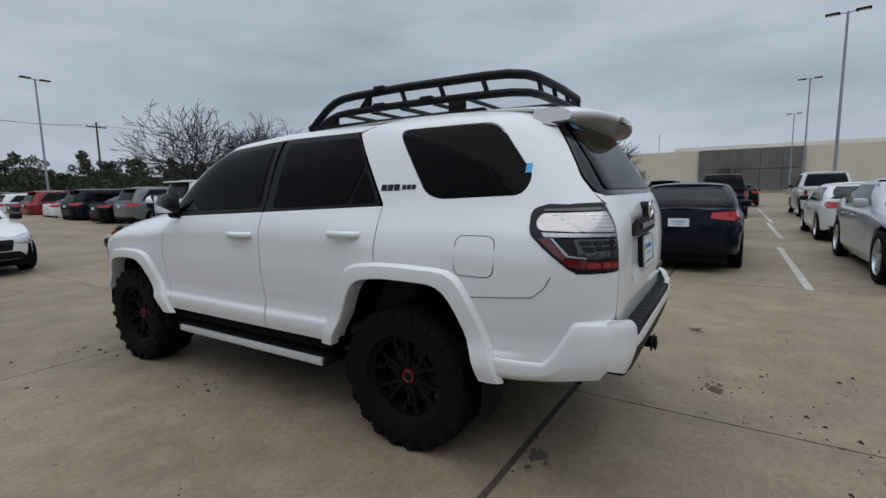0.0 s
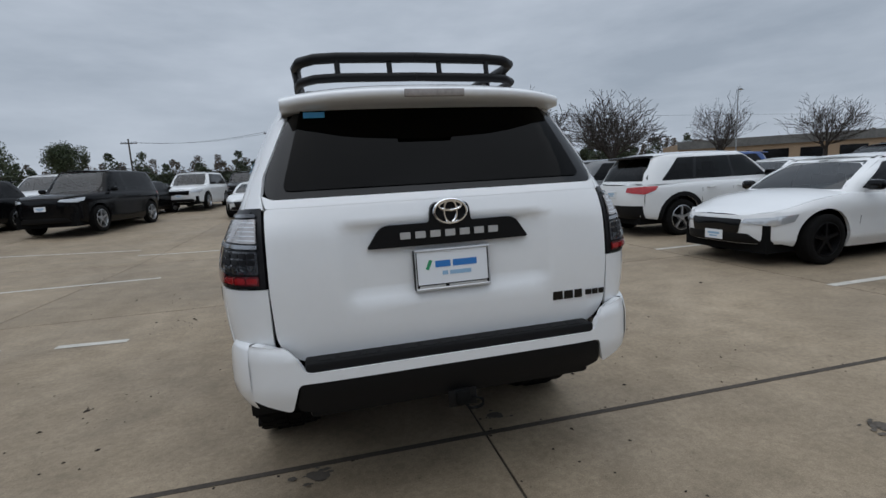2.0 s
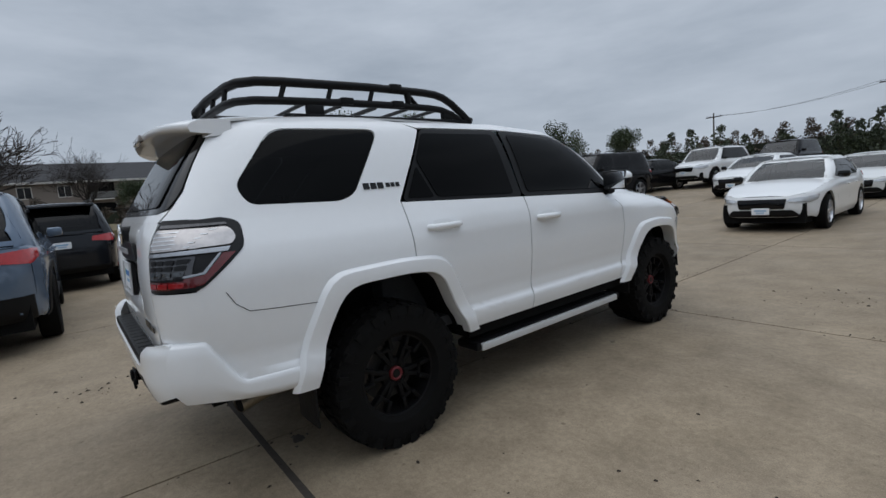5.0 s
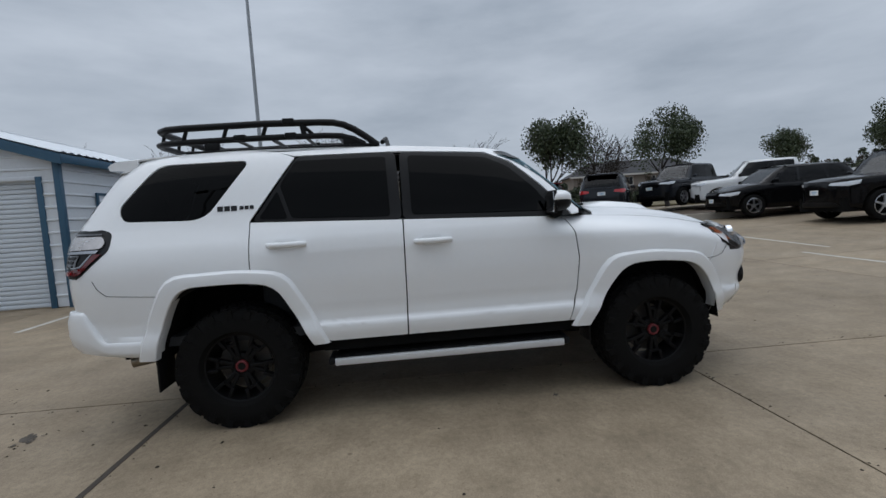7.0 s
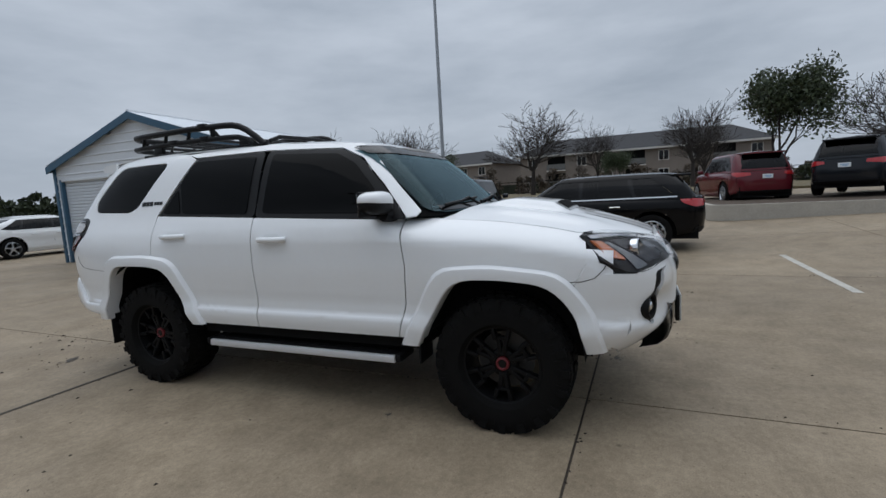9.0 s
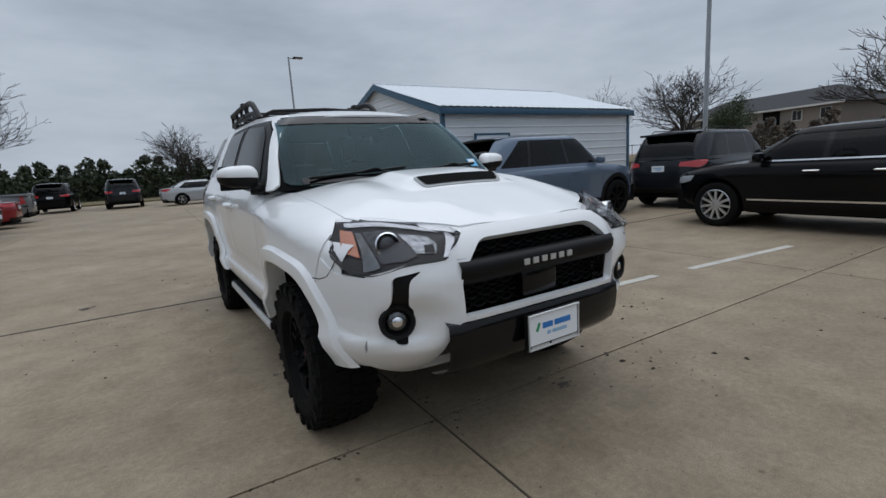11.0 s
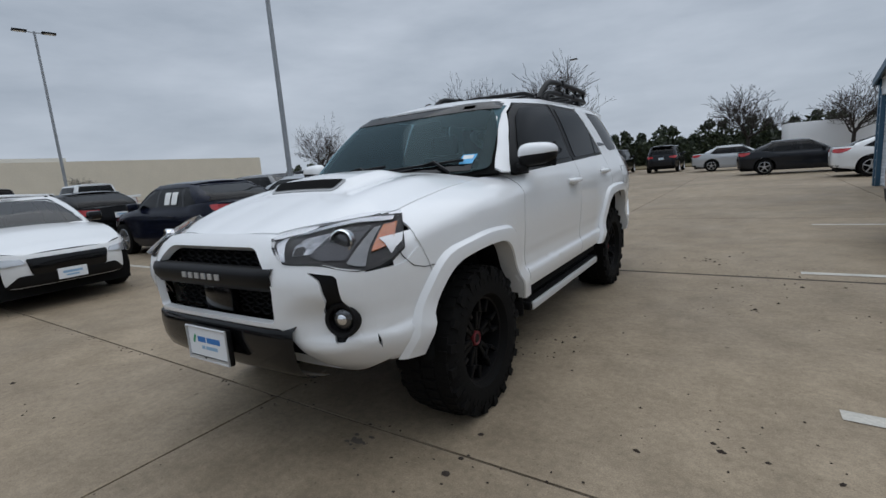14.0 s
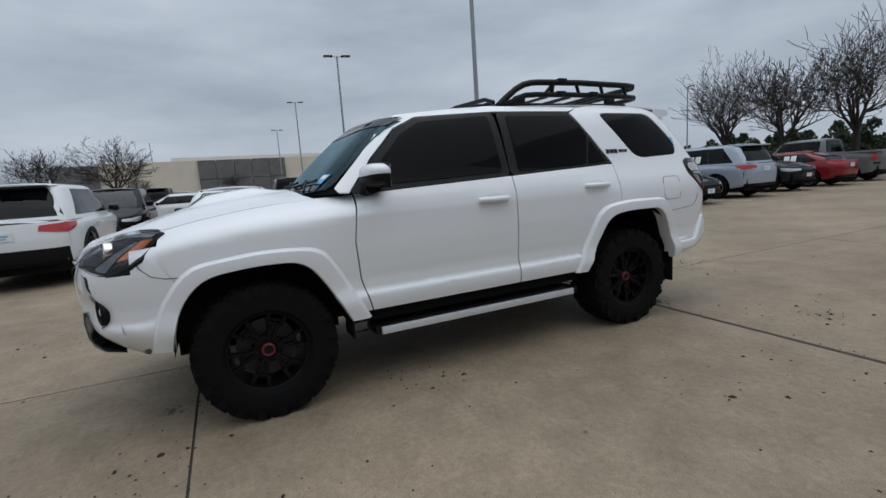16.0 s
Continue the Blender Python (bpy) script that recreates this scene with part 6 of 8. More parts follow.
        for nm, fn, zz, o, sg in (("front_plate", front, zh - 0.20, 0.010, 1), ("rear_plate", rear, zt - (0.08 if tail_tall else 0.10) - (0.15 if kind == "pickup" else 0), 0.012, -1)):
            yy = fn(0, zz).y + sg * o
            pb = box((-0.15, min(yy, yy + sg * 0.008), zz - 0.065), (0.15, max(yy, yy + sg * 0.008), zz + 0.065), 0.003)
            made[nm] = (pb, PLATE_WHITE, 0)
            pbb = bmesh.new()
            for u0, u1, v0, v1 in ((-0.10, 0.10, 0.0, 0.03), (-0.06, 0.07, -0.035, -0.015)):
                slab(pbb, (u0, min(yy + sg * 0.008, yy + sg * 0.010), zz + v0), (u1, max(yy + sg * 0.008, yy + sg * 0.010), zz + v1))
            made[nm + "_print"] = (pbb, PRINT_PALE, 0)
        meshes = []
        for nm, (geo, mat, sm) in made.items():
            base = nm
            while base and (base[-1].isdigit() or base[-1] in "_-"):
                base = base[:-1]
            ob = geo.part(base, mat, None) if isinstance(geo, Skin) else part(base, geo, mat, None, smooth=sm)
            me = ob.data
            bpy.data.objects.remove(ob)
            meshes.append((base, me))
        BODIES[key] = meshes
    plates = {}
    for base, me in BODIES[key]:
        ob = link(base, me, plates.get(base.replace("_print", "")) if base.endswith("_print") else car)
        plates[base] = ob
    rm = RIM_SILVER if rims == "silver" else RIM_BLACK
    for yy in (k["fa"], k["ra"]):
        car_wheel(car, r, rm, spokes, hw - 0.115, yy, 0)
        car_wheel(car, r, rm, spokes, -hw + 0.115, yy, 180)
    if papers:
        for s in (1, -1):
            up = car_up(sh, s)
            for yy in (-0.55, -0.80):
                Skin().add([(yy, belt + 0.10), (yy + 0.20, belt + 0.10), (yy + 0.20, belt + 0.33), (yy, belt + 0.33)], up, (s, 0, 0), 0.3, 0, 0.006).part("window_paper", PAPER, car, "white price sheet")
    if strips:
        for s in (1, -1):
            low, up = car_low(sh, s), car_up(sh, s)
            Skin().add([(k["yc"] - 0.30, belt + 0.022), (k["ra"] - 0.45, belt + 0.030), (k["ra"] - 0.45, belt + 0.052), (k["yc"] - 0.30, belt + 0.044)], up, (s, 0, 0), 0.2, 0.004, 0.010).part("belt_strip", CHROME, car, "bright chrome belt strip")
            Skin().add([(k["fa"] - r - 0.14, z0 + 0.19), (k["ra"] + r + 0.14, z0 + 0.19), (k["ra"] + r + 0.14, z0 + 0.215), (k["fa"] - r - 0.14, z0 + 0.215)], low, (s, 0, 0), 0.3, 0.004, 0.010).part("sill_strip", CHROME, car, "bright chrome sill strip")
            for yy in (k["yc"] - 0.98, k["ra"] + r + 0.30):
                hx = low(yy, belt - 0.12).x
                part("chrome_handle", tube(bmesh.new(), [(hx + s * 0.01, yy + 0.10, belt - 0.12), (hx + s * 0.036, yy + 0.07, belt - 0.12), (hx + s * 0.036, yy - 0.07, belt - 0.12), (hx + s * 0.01, yy - 0.10, belt - 0.12)], 0.013, 6), CHROME, car)
    if rack:
        for s in (1, -1):
            xx = s * (sh["uw"](H - 0.05) - 0.06)
            part("roof_rail", tube(bmesh.new(), [(xx, k["yt"] - 0.35, H - 0.03), (xx, k["yt"] - 0.45, H + 0.025), (xx, k["yr"] + 0.35, H + 0.025), (xx, k["yr"] + 0.25, H - 0.03)], 0.014, 6), SATIN_BLACK, car)
    return car


def lift(x, y):
    """The lot rises gently towards the planted bank."""
    d = -0.75 * x + 0.66 * y
    q = max(0.0, d - 7.0)
    return min(0.75, 0.055 * q * q / (q + 1.5))


W_, E_X, S_ = 90, -90, 180
ROW = "cars in the row beside the aisle"
# row on the SUV's right
parked_car("muscle", "silver", 7.35, -5.50, 90, "silver muscle sedan parked nose out on concrete", ROW, res=0.12)
parked_car("sedan", "navy", 7.82, -2.12, -90, "dark navy sedan with red tail lamps, parked nose in", ROW, papers=True, res=0.12)
parked_car("fastback", "white", 7.22, 1.20, 90, "white compact sedan with black wheels, parked nose out", ROW, rims="black", res=0.12)
parked_car("crossover", "white", 7.75, 4.45, -90, "white crossover with black lower cladding, parked nose in", ROW, cladding=True, res=0.12)
parked_car("crossover", "grey", 8.15, 7.60, -90, "grey hatchback-like crossover parked nose in", ROW)
parked_car("crossover", "white", 8.2, 10.5, -90, "white crossover with dark cladding beside a large SUV", ROW, cladding=True, rims="black")
parked_car("big_suv", "white", 8.6, 13.7, -90, "white full-size SUV with dark alloys beside the island", ROW, rims="black")
far_row = [("suv", "grey", "grey"), ("sedan", "black", "black"), ("suv", "navy", "dark navy"), ("sedan", "white", "white"), ("suv", "red", "red"), ("sedan", "charcoal", "charcoal"), ("crossover", "white", "white"), ("suv", "black", "black"), ("sedan", "silver", "silver")]
for i, (kd, c, word) in enumerate(far_row):
    parked_car(kd, c, 9.6 + 0.05 * i, 20.0 + 2.95 * i, -90, f"{word} {'SUV' if kd == 'suv' else 'car'} further along the aisle row", ROW)
parked_car("crossover", "silver", 7.9, -8.6, -90, "silver crossover with white price sheets in its window", ROW, papers=True)
parked_car("fastback", "charcoal", 7.6, -11.5, 90, "charcoal sedan parked nose out", ROW)
parked_car("suv", "silver_blue", 7.9, -14.5, -90, "silver-blue SUV with price sheets in its window", ROW, papers=True)
parked_car("crossover", "charcoal", 8.0, -17.5, 90, "charcoal crossover parked nose out", ROW)
parked_car("fastback", "red", 8.0, -20.4, -90, "dark red sedan with price sheets in its window", ROW, papers=True)
parked_car("pickup", "grey", 8.6, -23.6, -90, "grey pickup truck near the hedge", ROW)
# rows beyond
BACK = "cars in the rows behind"
for kd, c, x, y, hd, lab in (("sedan", "black", 13.6, -2.1, -90, "black sedan in the second row"), ("fastback", "white", 13.3, -5.5, -90, "white coupe-like sedan in the second row"),
                             ("sedan", "charcoal", 13.2, 1.0, 90, "charcoal sedan in the second row"), ("crossover", "black", 13.3, 4.2, 90, "black crossover in the second row"), ("sedan", "white", 13.4, 7.4, 90, "white sedan in the second row"),
                             ("suv", "blue", 13.5, 10.4, 90, "blue SUV in the second row"), ("crossover", "grey", 13.3, -8.6, 90, "grey crossover in the second row"), ("suv", "black", 13.4, -11.6, 90, "black SUV in the second row"),
                             ("pickup", "white", 24.0, -6.2, -90, "white pickup truck across the aisle"), ("pickup", "black", 23.5, -2.4, -90, "black pickup truck across the aisle"), ("sedan", "white", 22.5, 3.2, 0, "white sedan standing in the cross aisle"),
                             ("suv", "black", 30.0, 0.8, -90, "black SUV in a far row"), ("big_suv", "charcoal", 31.0, 4.6, -90, "charcoal full-size SUV in a far row"), ("crossover", "white", 30.5, 8.2, -90, "white crossover in a far row"),
                             ("sedan", "black", 36.0, -3.4, -90, "black sedan in a far row"), ("suv", "white", 36.0, -7.4, -90, "white SUV in a far row"), ("crossover", "silver", 36.0, 3.5, -90, "silver crossover in a far row"), ("suv", "grey", 30.0, 12.0, -90, "grey SUV in a far row")):
    parked_car(kd, c, x, y, hd, lab, BACK, res=0.2)
# queue of cars ahead along the aisle
LINE = "cars in line along the aisle"
for kd, c, x, y, lab in (("sedan", "white", -0.25, 10.25, "white sedan with a chrome grille, heading the line"), ("sedan", "pearl", -0.05, 17.2, "pale sedan standing in line"), ("sedan", "brown", 0.25, 23.6, "dark brown sedan standing in line"), ("crossover", "white", 0.75, 30.2, "white crossover standing in line"), ("sedan", "blue", 1.3, 37.0, "blue sedan at the end of the line")):
    parked_car(kd, c, x, y, 180, lab, LINE, z=lift(x, y) * 0)
FRONT = "cars across the lot"
for kd, c, x, y, hd, lab, kw in (("fastback", "white", -3.1, 17.4, 175, "white sedan facing down the lot", {}), ("suv", "white", -6.4, 21.5, 175, "white SUV facing down the lot", {}), ("suv", "black", -4.6, 26.0, 175, "black SUV facing down the lot", {}),
                                 ("big_suv", "black", -7.7, 13.8, 172, "black full-size SUV with silver grille trim", {"rack": True}), ("crossover", "black", -11.2, 12.9, 172, "black crossover with silver alloys", {}), ("pickup", "white", -14.4, 15.2, 150, "white pickup truck beside the kerb", {}), ("suv", "white", -10.5, 17.5, 170, "white SUV in a back row", {}),
                                 ("sedan", "black", -8.0, 18.2, 170, "black sedan in a back row", {})):
    parked_car(kd, c, x, y, hd, lab, FRONT, z=lift(x, y), **kw)
# cars on the SUV's left
parked_car("passport", "slate_blue", -5.86, -3.84, 90, "slate blue SUV with black cladding and black wheels", "cars beside the shed", rims="black", spokes=7, cladding=True, res=0.10, name="suv")
parked_car("low_suv", "black", -7.55, 1.00, 178, "glossy black SUV with bright multi-spoke alloys and chrome strip", "cars beside the shed", spokes=11, res=0.10, strips=True)
parked_car("suv", "charcoal", -11.05, -2.9, 93, "dark grey-blue SUV with roof rails", "cars beside the shed", rack=True)
parked_car("suv", "maroon", -17.2, 5.6, 100, "maroon SUV behind the black one", "cars by the bank", z=lift(-17.2, 5.6))
parked_car("suv", "charcoal", -16.2, 9.0, 60, "charcoal off-road SUV on the raised bank edge", "cars by the bank", z=lift(-16.2, 9.0) + 0.12, rims="black", rack=True)
parked_car("pickup", "charcoal", -17.4, 13.6, 205, "charcoal pickup truck with a chrome grille on the bank edge", "cars by the bank", z=lift(-17.4, 13.6) + 0.12)
# cars at the far end behind
END = "cars at the far hedge"
for kd, c, x, y, hd, lab in (("suv", "black", 6.2, -34.0, 180, "black SUV at the far hedge"), ("suv", "charcoal", 2.6, -32.5, 180, "dark SUV at the far hedge"), ("sedan", "silver", -1.6, -29.0, 95, "silver sedan parked across"), ("sedan", "charcoal", -4.0, -22.2, 92, "dark long sedan with silver wheels parked across"), ("fastback", "white", -6.8, -17.8, 88, "white sedan beside the shed doors")):
    parked_car(kd, c, x, y, hd, lab, END)
parked_car("suv", "black", 5.0, 58.0, 180, "dark SUV standing at the end of the aisle", LINE)

# ---- ground ----


def ground_sheet():
    bm = bmesh.new()
    xs = [-900, -300, -120, -60] + list(np.arange(-40, 41, 2.0)) + [60, 120, 300, 900]
    vs = {}
    for i, a in enumerate(xs):
        for j, b in enumerate(xs):
            vs[i, j] = bm.verts.new((a, b, lift(a, b) - 0.03))
    for i in range(len(xs) - 1):
        for j in range(len(xs) - 1):
            bm.faces.new((vs[i, j], vs[i + 1, j], vs[i + 1, j + 1], vs[i, j + 1]))
    return bm


ground = tagged(part("ground", ground_sheet(), CONCRETE, None, smooth=60), "pale tan concrete car park ground", "ground", kind="structure")
JX = [0.30 + 4.57 * i for i in range(-8, 9)]
JY = [-1.97 - 4.57 * j for j in range(8, -1, -1)] + [1.80 + 4.45 * j for j in range(9)]
# the slab grid lies slightly askew to the car; sealed joints lie in the gaps
SKEW = pose(0.31, -0.08, 0, 0, 0, -1.0) @ pose(-0.31, 0.08, 0)
for x in JX:
    jb = bmesh.new()
    prev = None
    for y in np.arange(JY[0], JY[-1], 2.0):
        a, b = jb.verts.new((x - 0.02, y, lift(x, y) - 0.008)), jb.verts.new((x + 0.02, y, lift(x, y) - 0.008))
        if prev:
            jb.faces.new((prev[0], prev[1], b, a))
        prev = (a, b)
    part("joint_seal", jb, JOINT, ground, "", SKEW)
for y in JY:
    jb = bmesh.new()
    prev = None
    for x in np.arange(JX[0], JX[-1], 2.0):
        a, b = jb.verts.new((x, y - 0.02, lift(x, y) - 0.008)), jb.verts.new((x, y + 0.02, lift(x, y) - 0.008))
        if prev:
            jb.faces.new((prev[0], a, b, prev[1]))
        prev = (a, b)
    part("joint_seal", jb, JOINT, ground, "", SKEW)

# the widest joint carries a raised bead of sealant
jb = bmesh.new()
slab(jb, (-9.0, -1.988, -0.006), (12.0, -1.952, 0.003))
part("joint_bead", jb, JOINT, ground, "", SKEW)

# ---- storage shed ----
SIDING = material("white_steel_siding", (0.66, 0.69, 0.72), 0.45, vary=0.05, vscale=2, bump=0.05)
BLUE_TRIM = material("blue_steel_trim", (0.035, 0.095, 0.155), 0.4, vary=0.08)
ROOF_STEEL = material("pale_roof_steel", (0.60, 0.64, 0.68), 0.4, metal=0.15, vary=0.05)
DOOR_STEEL = material("roller_door_white", (0.62, 0.66, 0.70), 0.45, vary=0.04)
shed = thing("storage_shed", "white steel storage shed with blue trim and roller doors", "shed", at=pose(-4.98, -6.22, 0, 0, 0, 1) @ pose(4.75, 5.55, 0))
X0, X1, Y0, Y1, EAVE, RIDGE = -4.75, -12.1, -5.55, -12.35, 2.70, 3.74
YM = (Y0 + Y1) / 2


def shed_roof_z(y):
    return EAVE + (RIDGE - EAVE) * (1 - abs(y - YM) / abs(Y0 - YM))


def clad_wall(a, b, fixed, axis, top, holes=()):
    """Horizontal lap siding as one ribbed sheet with openings, top given by a function along it."""
    bm = bmesh.new()
    z, pitch = 0.02, 0.225
    while z < 4.0:
        spans = [(min(a, b), max(a, b))]
        for h0, h1, hz in holes:
            if z + pitch * 0.5 < hz:
                spans = [q for s0, s1 in spans for q in ((s0, min(s1, h0)), (max(s0, h1), s1)) if q[1] - q[0] > 0.01]
        for s0, s1 in spans:
            n = max(1, int((s1 - s0) / 0.25))
            for i in range(n):
                u0, u1 = s0 + (s1 - s0) * i / n, s0 + (s1 - s0) * (i + 1) / n
                t = min(top(u0), top(u1))
                if t <= z:
                    continue
                zz = min(z + pitch, max(top(u0), top(u1)))
                prof = [(0.0, z), (0.0, min(z + pitch - 0.05, zz)), (0.018, min(z + pitch - 0.035, zz)), (0.018, min(z + pitch - 0.012, zz)), (0.0, zz)]
                col0 = [bm.verts.new(((fixed[0] + fixed[1] * d, u0, min(q, top(u0))) if axis == "y" else (u0, fixed[0] + fixed[1] * d, min(q, top(u0))))) for d, q in prof]
                col1 = [bm.verts.new(((fixed[0] + fixed[1] * d, u1, min(q, top(u1))) if axis == "y" else (u1, fixed[0] + fixed[1] * d, min(q, top(u1))))) for d, q in prof]
                for k in range(4):
                    bm.faces.new((col0[k], col1[k], col1[k + 1], col0[k + 1]))
        z += pitch
    bmesh.ops.remove_doubles(bm, verts=bm.verts, dist=1e-4)
    bmesh.ops.recalc_face_normals(bm, faces=bm.faces)
    return bm


DOORS = ((-8.59, -5.92, 2.28), (-12.10, -9.12, 2.28))
part("gable_wall", clad_wall(Y0, Y1, (X0, 1), "y", shed_roof_z, [(a, b, h) for a, b, h in DOORS]), SIDING, shed, smooth=30)
part("side_wall", clad_wall(X0, X1, (Y0, 1), "x", lambda u: EAVE), SIDING, shed, smooth=30)
part("back_wall", clad_wall(Y0, Y1, (X1, -1), "y", shed_roof_z), SIDING, shed, smooth=30)
part("far_wall", clad_wall(X0, X1, (Y1, -1), "x", lambda u: EAVE), SIDING, shed, smooth=30)
for a, b, h in DOORS:
    door = part("roller_door", box((X0 - 0.11, a, 0.02), (X0 - 0.095, b, h)), DOOR_STEEL, shed, "white ribbed roller door")
    z = 0.02
    while z < h:
        part("door_slat", box((X0 - 0.10, a, z), (X0 - 0.06, b, z + 0.075), 0.012), DOOR_STEEL, door)
        z += 0.085
    part("door_post", box((X0 - 0.08, a - 0.10, 0), (X0 + 0.03, a, h + 0.06), 0.006), BLUE_TRIM, shed)
    part("door_post", box((X0 - 0.08, b, 0), (X0 + 0.03, b + 0.10, h + 0.06), 0.006), BLUE_TRIM, shed)
    part("door_lintel", box((X0 - 0.08, a, h), (X0 + 0.025, b, h + 0.07), 0.005), SIDING, shed)
for x, y in ((X0, Y0), (X0, Y1), (X1, Y0), (X1, Y1)):
    part("corner_trim", box((x - 0.06, y - 0.06, 0), (x + 0.04, y + 0.04, EAVE), 0.005), BLUE_TRIM, shed)
for sgn, ye in ((1, Y0), (-1, Y1)):
    rb = bmesh.new()
    yo = ye + sgn * 0.16
    zo = EAVE - 0.05
    n = 36
    prev = None
    for i in range(n * 2 + 1):
        x = X0 + 0.14 + (X1 - X0 - 0.28) * i / (n * 2)
        up_ = 0.03 if i % 2 else 0.0
        a = rb.verts.new((x, yo, zo + 0.08 + up_))
        b = rb.verts.new((x, YM, RIDGE + 0.09 + up_))
        c = rb.verts.new((x, yo, zo + 0.05))
        d = rb.verts.new((x, YM, RIDGE + 0.05))
        if prev:
            rb.faces.new((prev[0], a, b, prev[1]))
            rb.faces.new((prev[2], c, d, prev[3]))
        prev = (a, b, c, d)
    part("roof_sheet", rb, ROOF_STEEL, shed, "pale ribbed roof sheet", smooth=0)
    part("eave_trim", box((X1 - 0.14, min(yo, yo - sgn * 0.03), zo - 0.10), (X0 + 0.14, max(yo, yo - sgn * 0.03), zo + 0.055), 0.004), BLUE_TRIM, shed)
    for xe in (X0 + 0.13, X1 - 0.13):
        rk = bmesh.new()
        v = []
        for yy, zz in ((yo, zo), (YM, RIDGE + 0.05)):
            for dx in (-0.02, 0.02):
                for dz in (-0.13, 0.05):
                    v.append(rk.verts.new((xe + dx, yy, zz + dz)))
        for q in ((0, 1, 5, 4), (2, 3, 7, 6), (0, 2, 6, 4), (1, 3, 7, 5), (0, 1, 3, 2), (4, 5, 7, 6)):
            rk.faces.new([v[i] for i in q])
        bmesh.ops.recalc_face_normals(rk, faces=rk.faces)
        part("rake_trim", rk, BLUE_TRIM, shed, smooth=0)
part("ridge_cap", tube(bmesh.new(), [(X0 + 0.14, YM, RIDGE + 0.10), (X1 - 0.14, YM, RIDGE + 0.10)], 0.05, 6), SIDING, shed)
sd = part("side_door", box((-6.85, Y0 + 0.01, 0.02), (-5.75, Y0 + 0.045, 2.03), 0.005), DOOR_STEEL, shed, "plain white personnel door")
sf = bmesh.new()
slab(sf, (-6.90, Y0 + 0.02, 0.0), (-6.85, Y0 + 0.06, 2.08))
slab(sf, (-5.75, Y0 + 0.02, 0.0), (-5.70, Y0 + 0.06, 2.08))
slab(sf, (-6.90, Y0 + 0.02, 2.03), (-5.70, Y0 + 0.06, 2.08))
part("side_door_frame", sf, BLUE_TRIM, shed)
part("shed_slab", box((X1, Y1, -0.02), (X0, Y0, 0.012)), CONCRETE, shed)

# ---- lamp posts ----


def lamp_post(x, y, h, heads, turn, label, z=0.0):
    p = thing("lamp_post", label, "street lamp", "car park lamp posts", pose(x, y, z, 0, 0, turn))
    b = bmesh.new()
    lathe(b, [(0.0, 0.001), (0.0, 0.29), (0.72, 0.29), (0.75, 0.26), (0.75, 0.001)], 20)
    bmesh.ops.transform(b, matrix=pose(0, 0, -0.02, 0, -90, 0), verts=b.verts)
    part("concrete_base", b, material("post_base_concrete", (0.36, 0.34, 0.31), 0.85, vary=0.15), p)
    part("pole", tube(bmesh.new(), [(0, 0, 0.72), (0, 0, h)], [0.085, 0.055], 8), STEEL, p)
    for s in ((1, -1) if heads == 2 else (1,)):
        arm = part("arm", tube(bmesh.new(), [(0, 0, h - 0.08), (s * 0.35, 0, h - 0.02)], 0.03, 6), STEEL, p)
        hd = bmesh.new()
        slab(hd, (min(s * 0.30, s * 0.92), -0.17, h - 0.07), (max(s * 0.30, s * 0.92), 0.17, h + 0.03), 0.03)
        head = part("lamp_head", hd, SATIN_BLACK, p)
        part("lens", box((min(s * 0.42, s * 0.86), -0.12, h - 0.078), (max(s * 0.42, s * 0.86), 0.12, h - 0.07)), PLATE_WHITE, head)
    return p


for x, y, h, n, turn in ((-15.75, -5.64, 11.3, 1, 200), (10.33, -6.76, 11.2, 2, 90), (-7.8, -28.9, 9.0, 1, 180), (29.9, -7.4, 10.2, 2, 80), (53.8, -8.4, 11.2, 2, 80), (80.0, -9.5, 11.2, 2, 80), (12.1, -41.5, 10.4, 1, 180), (11.3, 40.0, 9.8, 2, 10), (11.0, 66.0, 9.6, 1, 10), (30, -44, 9.0, 1, 160), (-4.0, 62.0, 9.0, 1, 30), (46, 40, 9.5, 1, 20)):
    lamp_post(x, y, h, n, turn, "tall grey steel lamp post with %s" % ("twin dark heads" if n == 2 else "a single dark head"), lift(x, y) if x < 0 else 0)

# ---- utility poles and wires ----
WOOD = material("weathered_pole_wood", (0.060, 0.047, 0.038), 0.85, vary=0.3, vscale=6)
tops = []
for x, y, h in ((8.3, 70, 12.0), (5.6, 92, 11.0), (-7.0, 75, 10.5), (28, 72, 11.5), (-30, 84, 10.5)):
    p = thing("utility_pole", "dark wooden utility pole with a crossarm", "utility pole", "utility poles", pose(x, y, 0))
    part("pole", tube(bmesh.new(), [(0, 0, -0.2), (0, 0, h)], [0.17, 0.11], 8), WOOD, p)
    part("crossarm", box((-1.2, -0.06, h - 0.75), (1.2, 0.06, h - 0.60)), WOOD, p)
    for xx in (-1.1, -0.4, 0.4, 1.1):
        part("insulator", tube(bmesh.new(), [(xx, 0, h - 0.60), (xx, 0, h - 0.42)], [0.05, 0.035], 6), SATIN_BLACK, p)
    tops.append(Vector((x, y, h - 0.45)))
wires = thing("overhead_wires", "thin dark overhead wires between poles", "wire")
for a, b in ((4, 2), (2, 0), (0, 3)):
    for o in (-1.1, 0.4):
        A, B = tops[a] + Vector((o, 0, 0)), tops[b] + Vector((o, 0, 0))
        part("wire", tube(bmesh.new(), [A.lerp(B, t) - Vector((0, 0, 2.0 * t * (1 - t) * 1.6)) for t in np.linspace(0, 1, 14)], 0.02, 4), SATIN_BLACK, wires)
w0 = tops[3]
part("wire", tube(bmesh.new(), [w0, w0 + Vector((120, 10, 0))], 0.02, 4), SATIN_BLACK, wires)

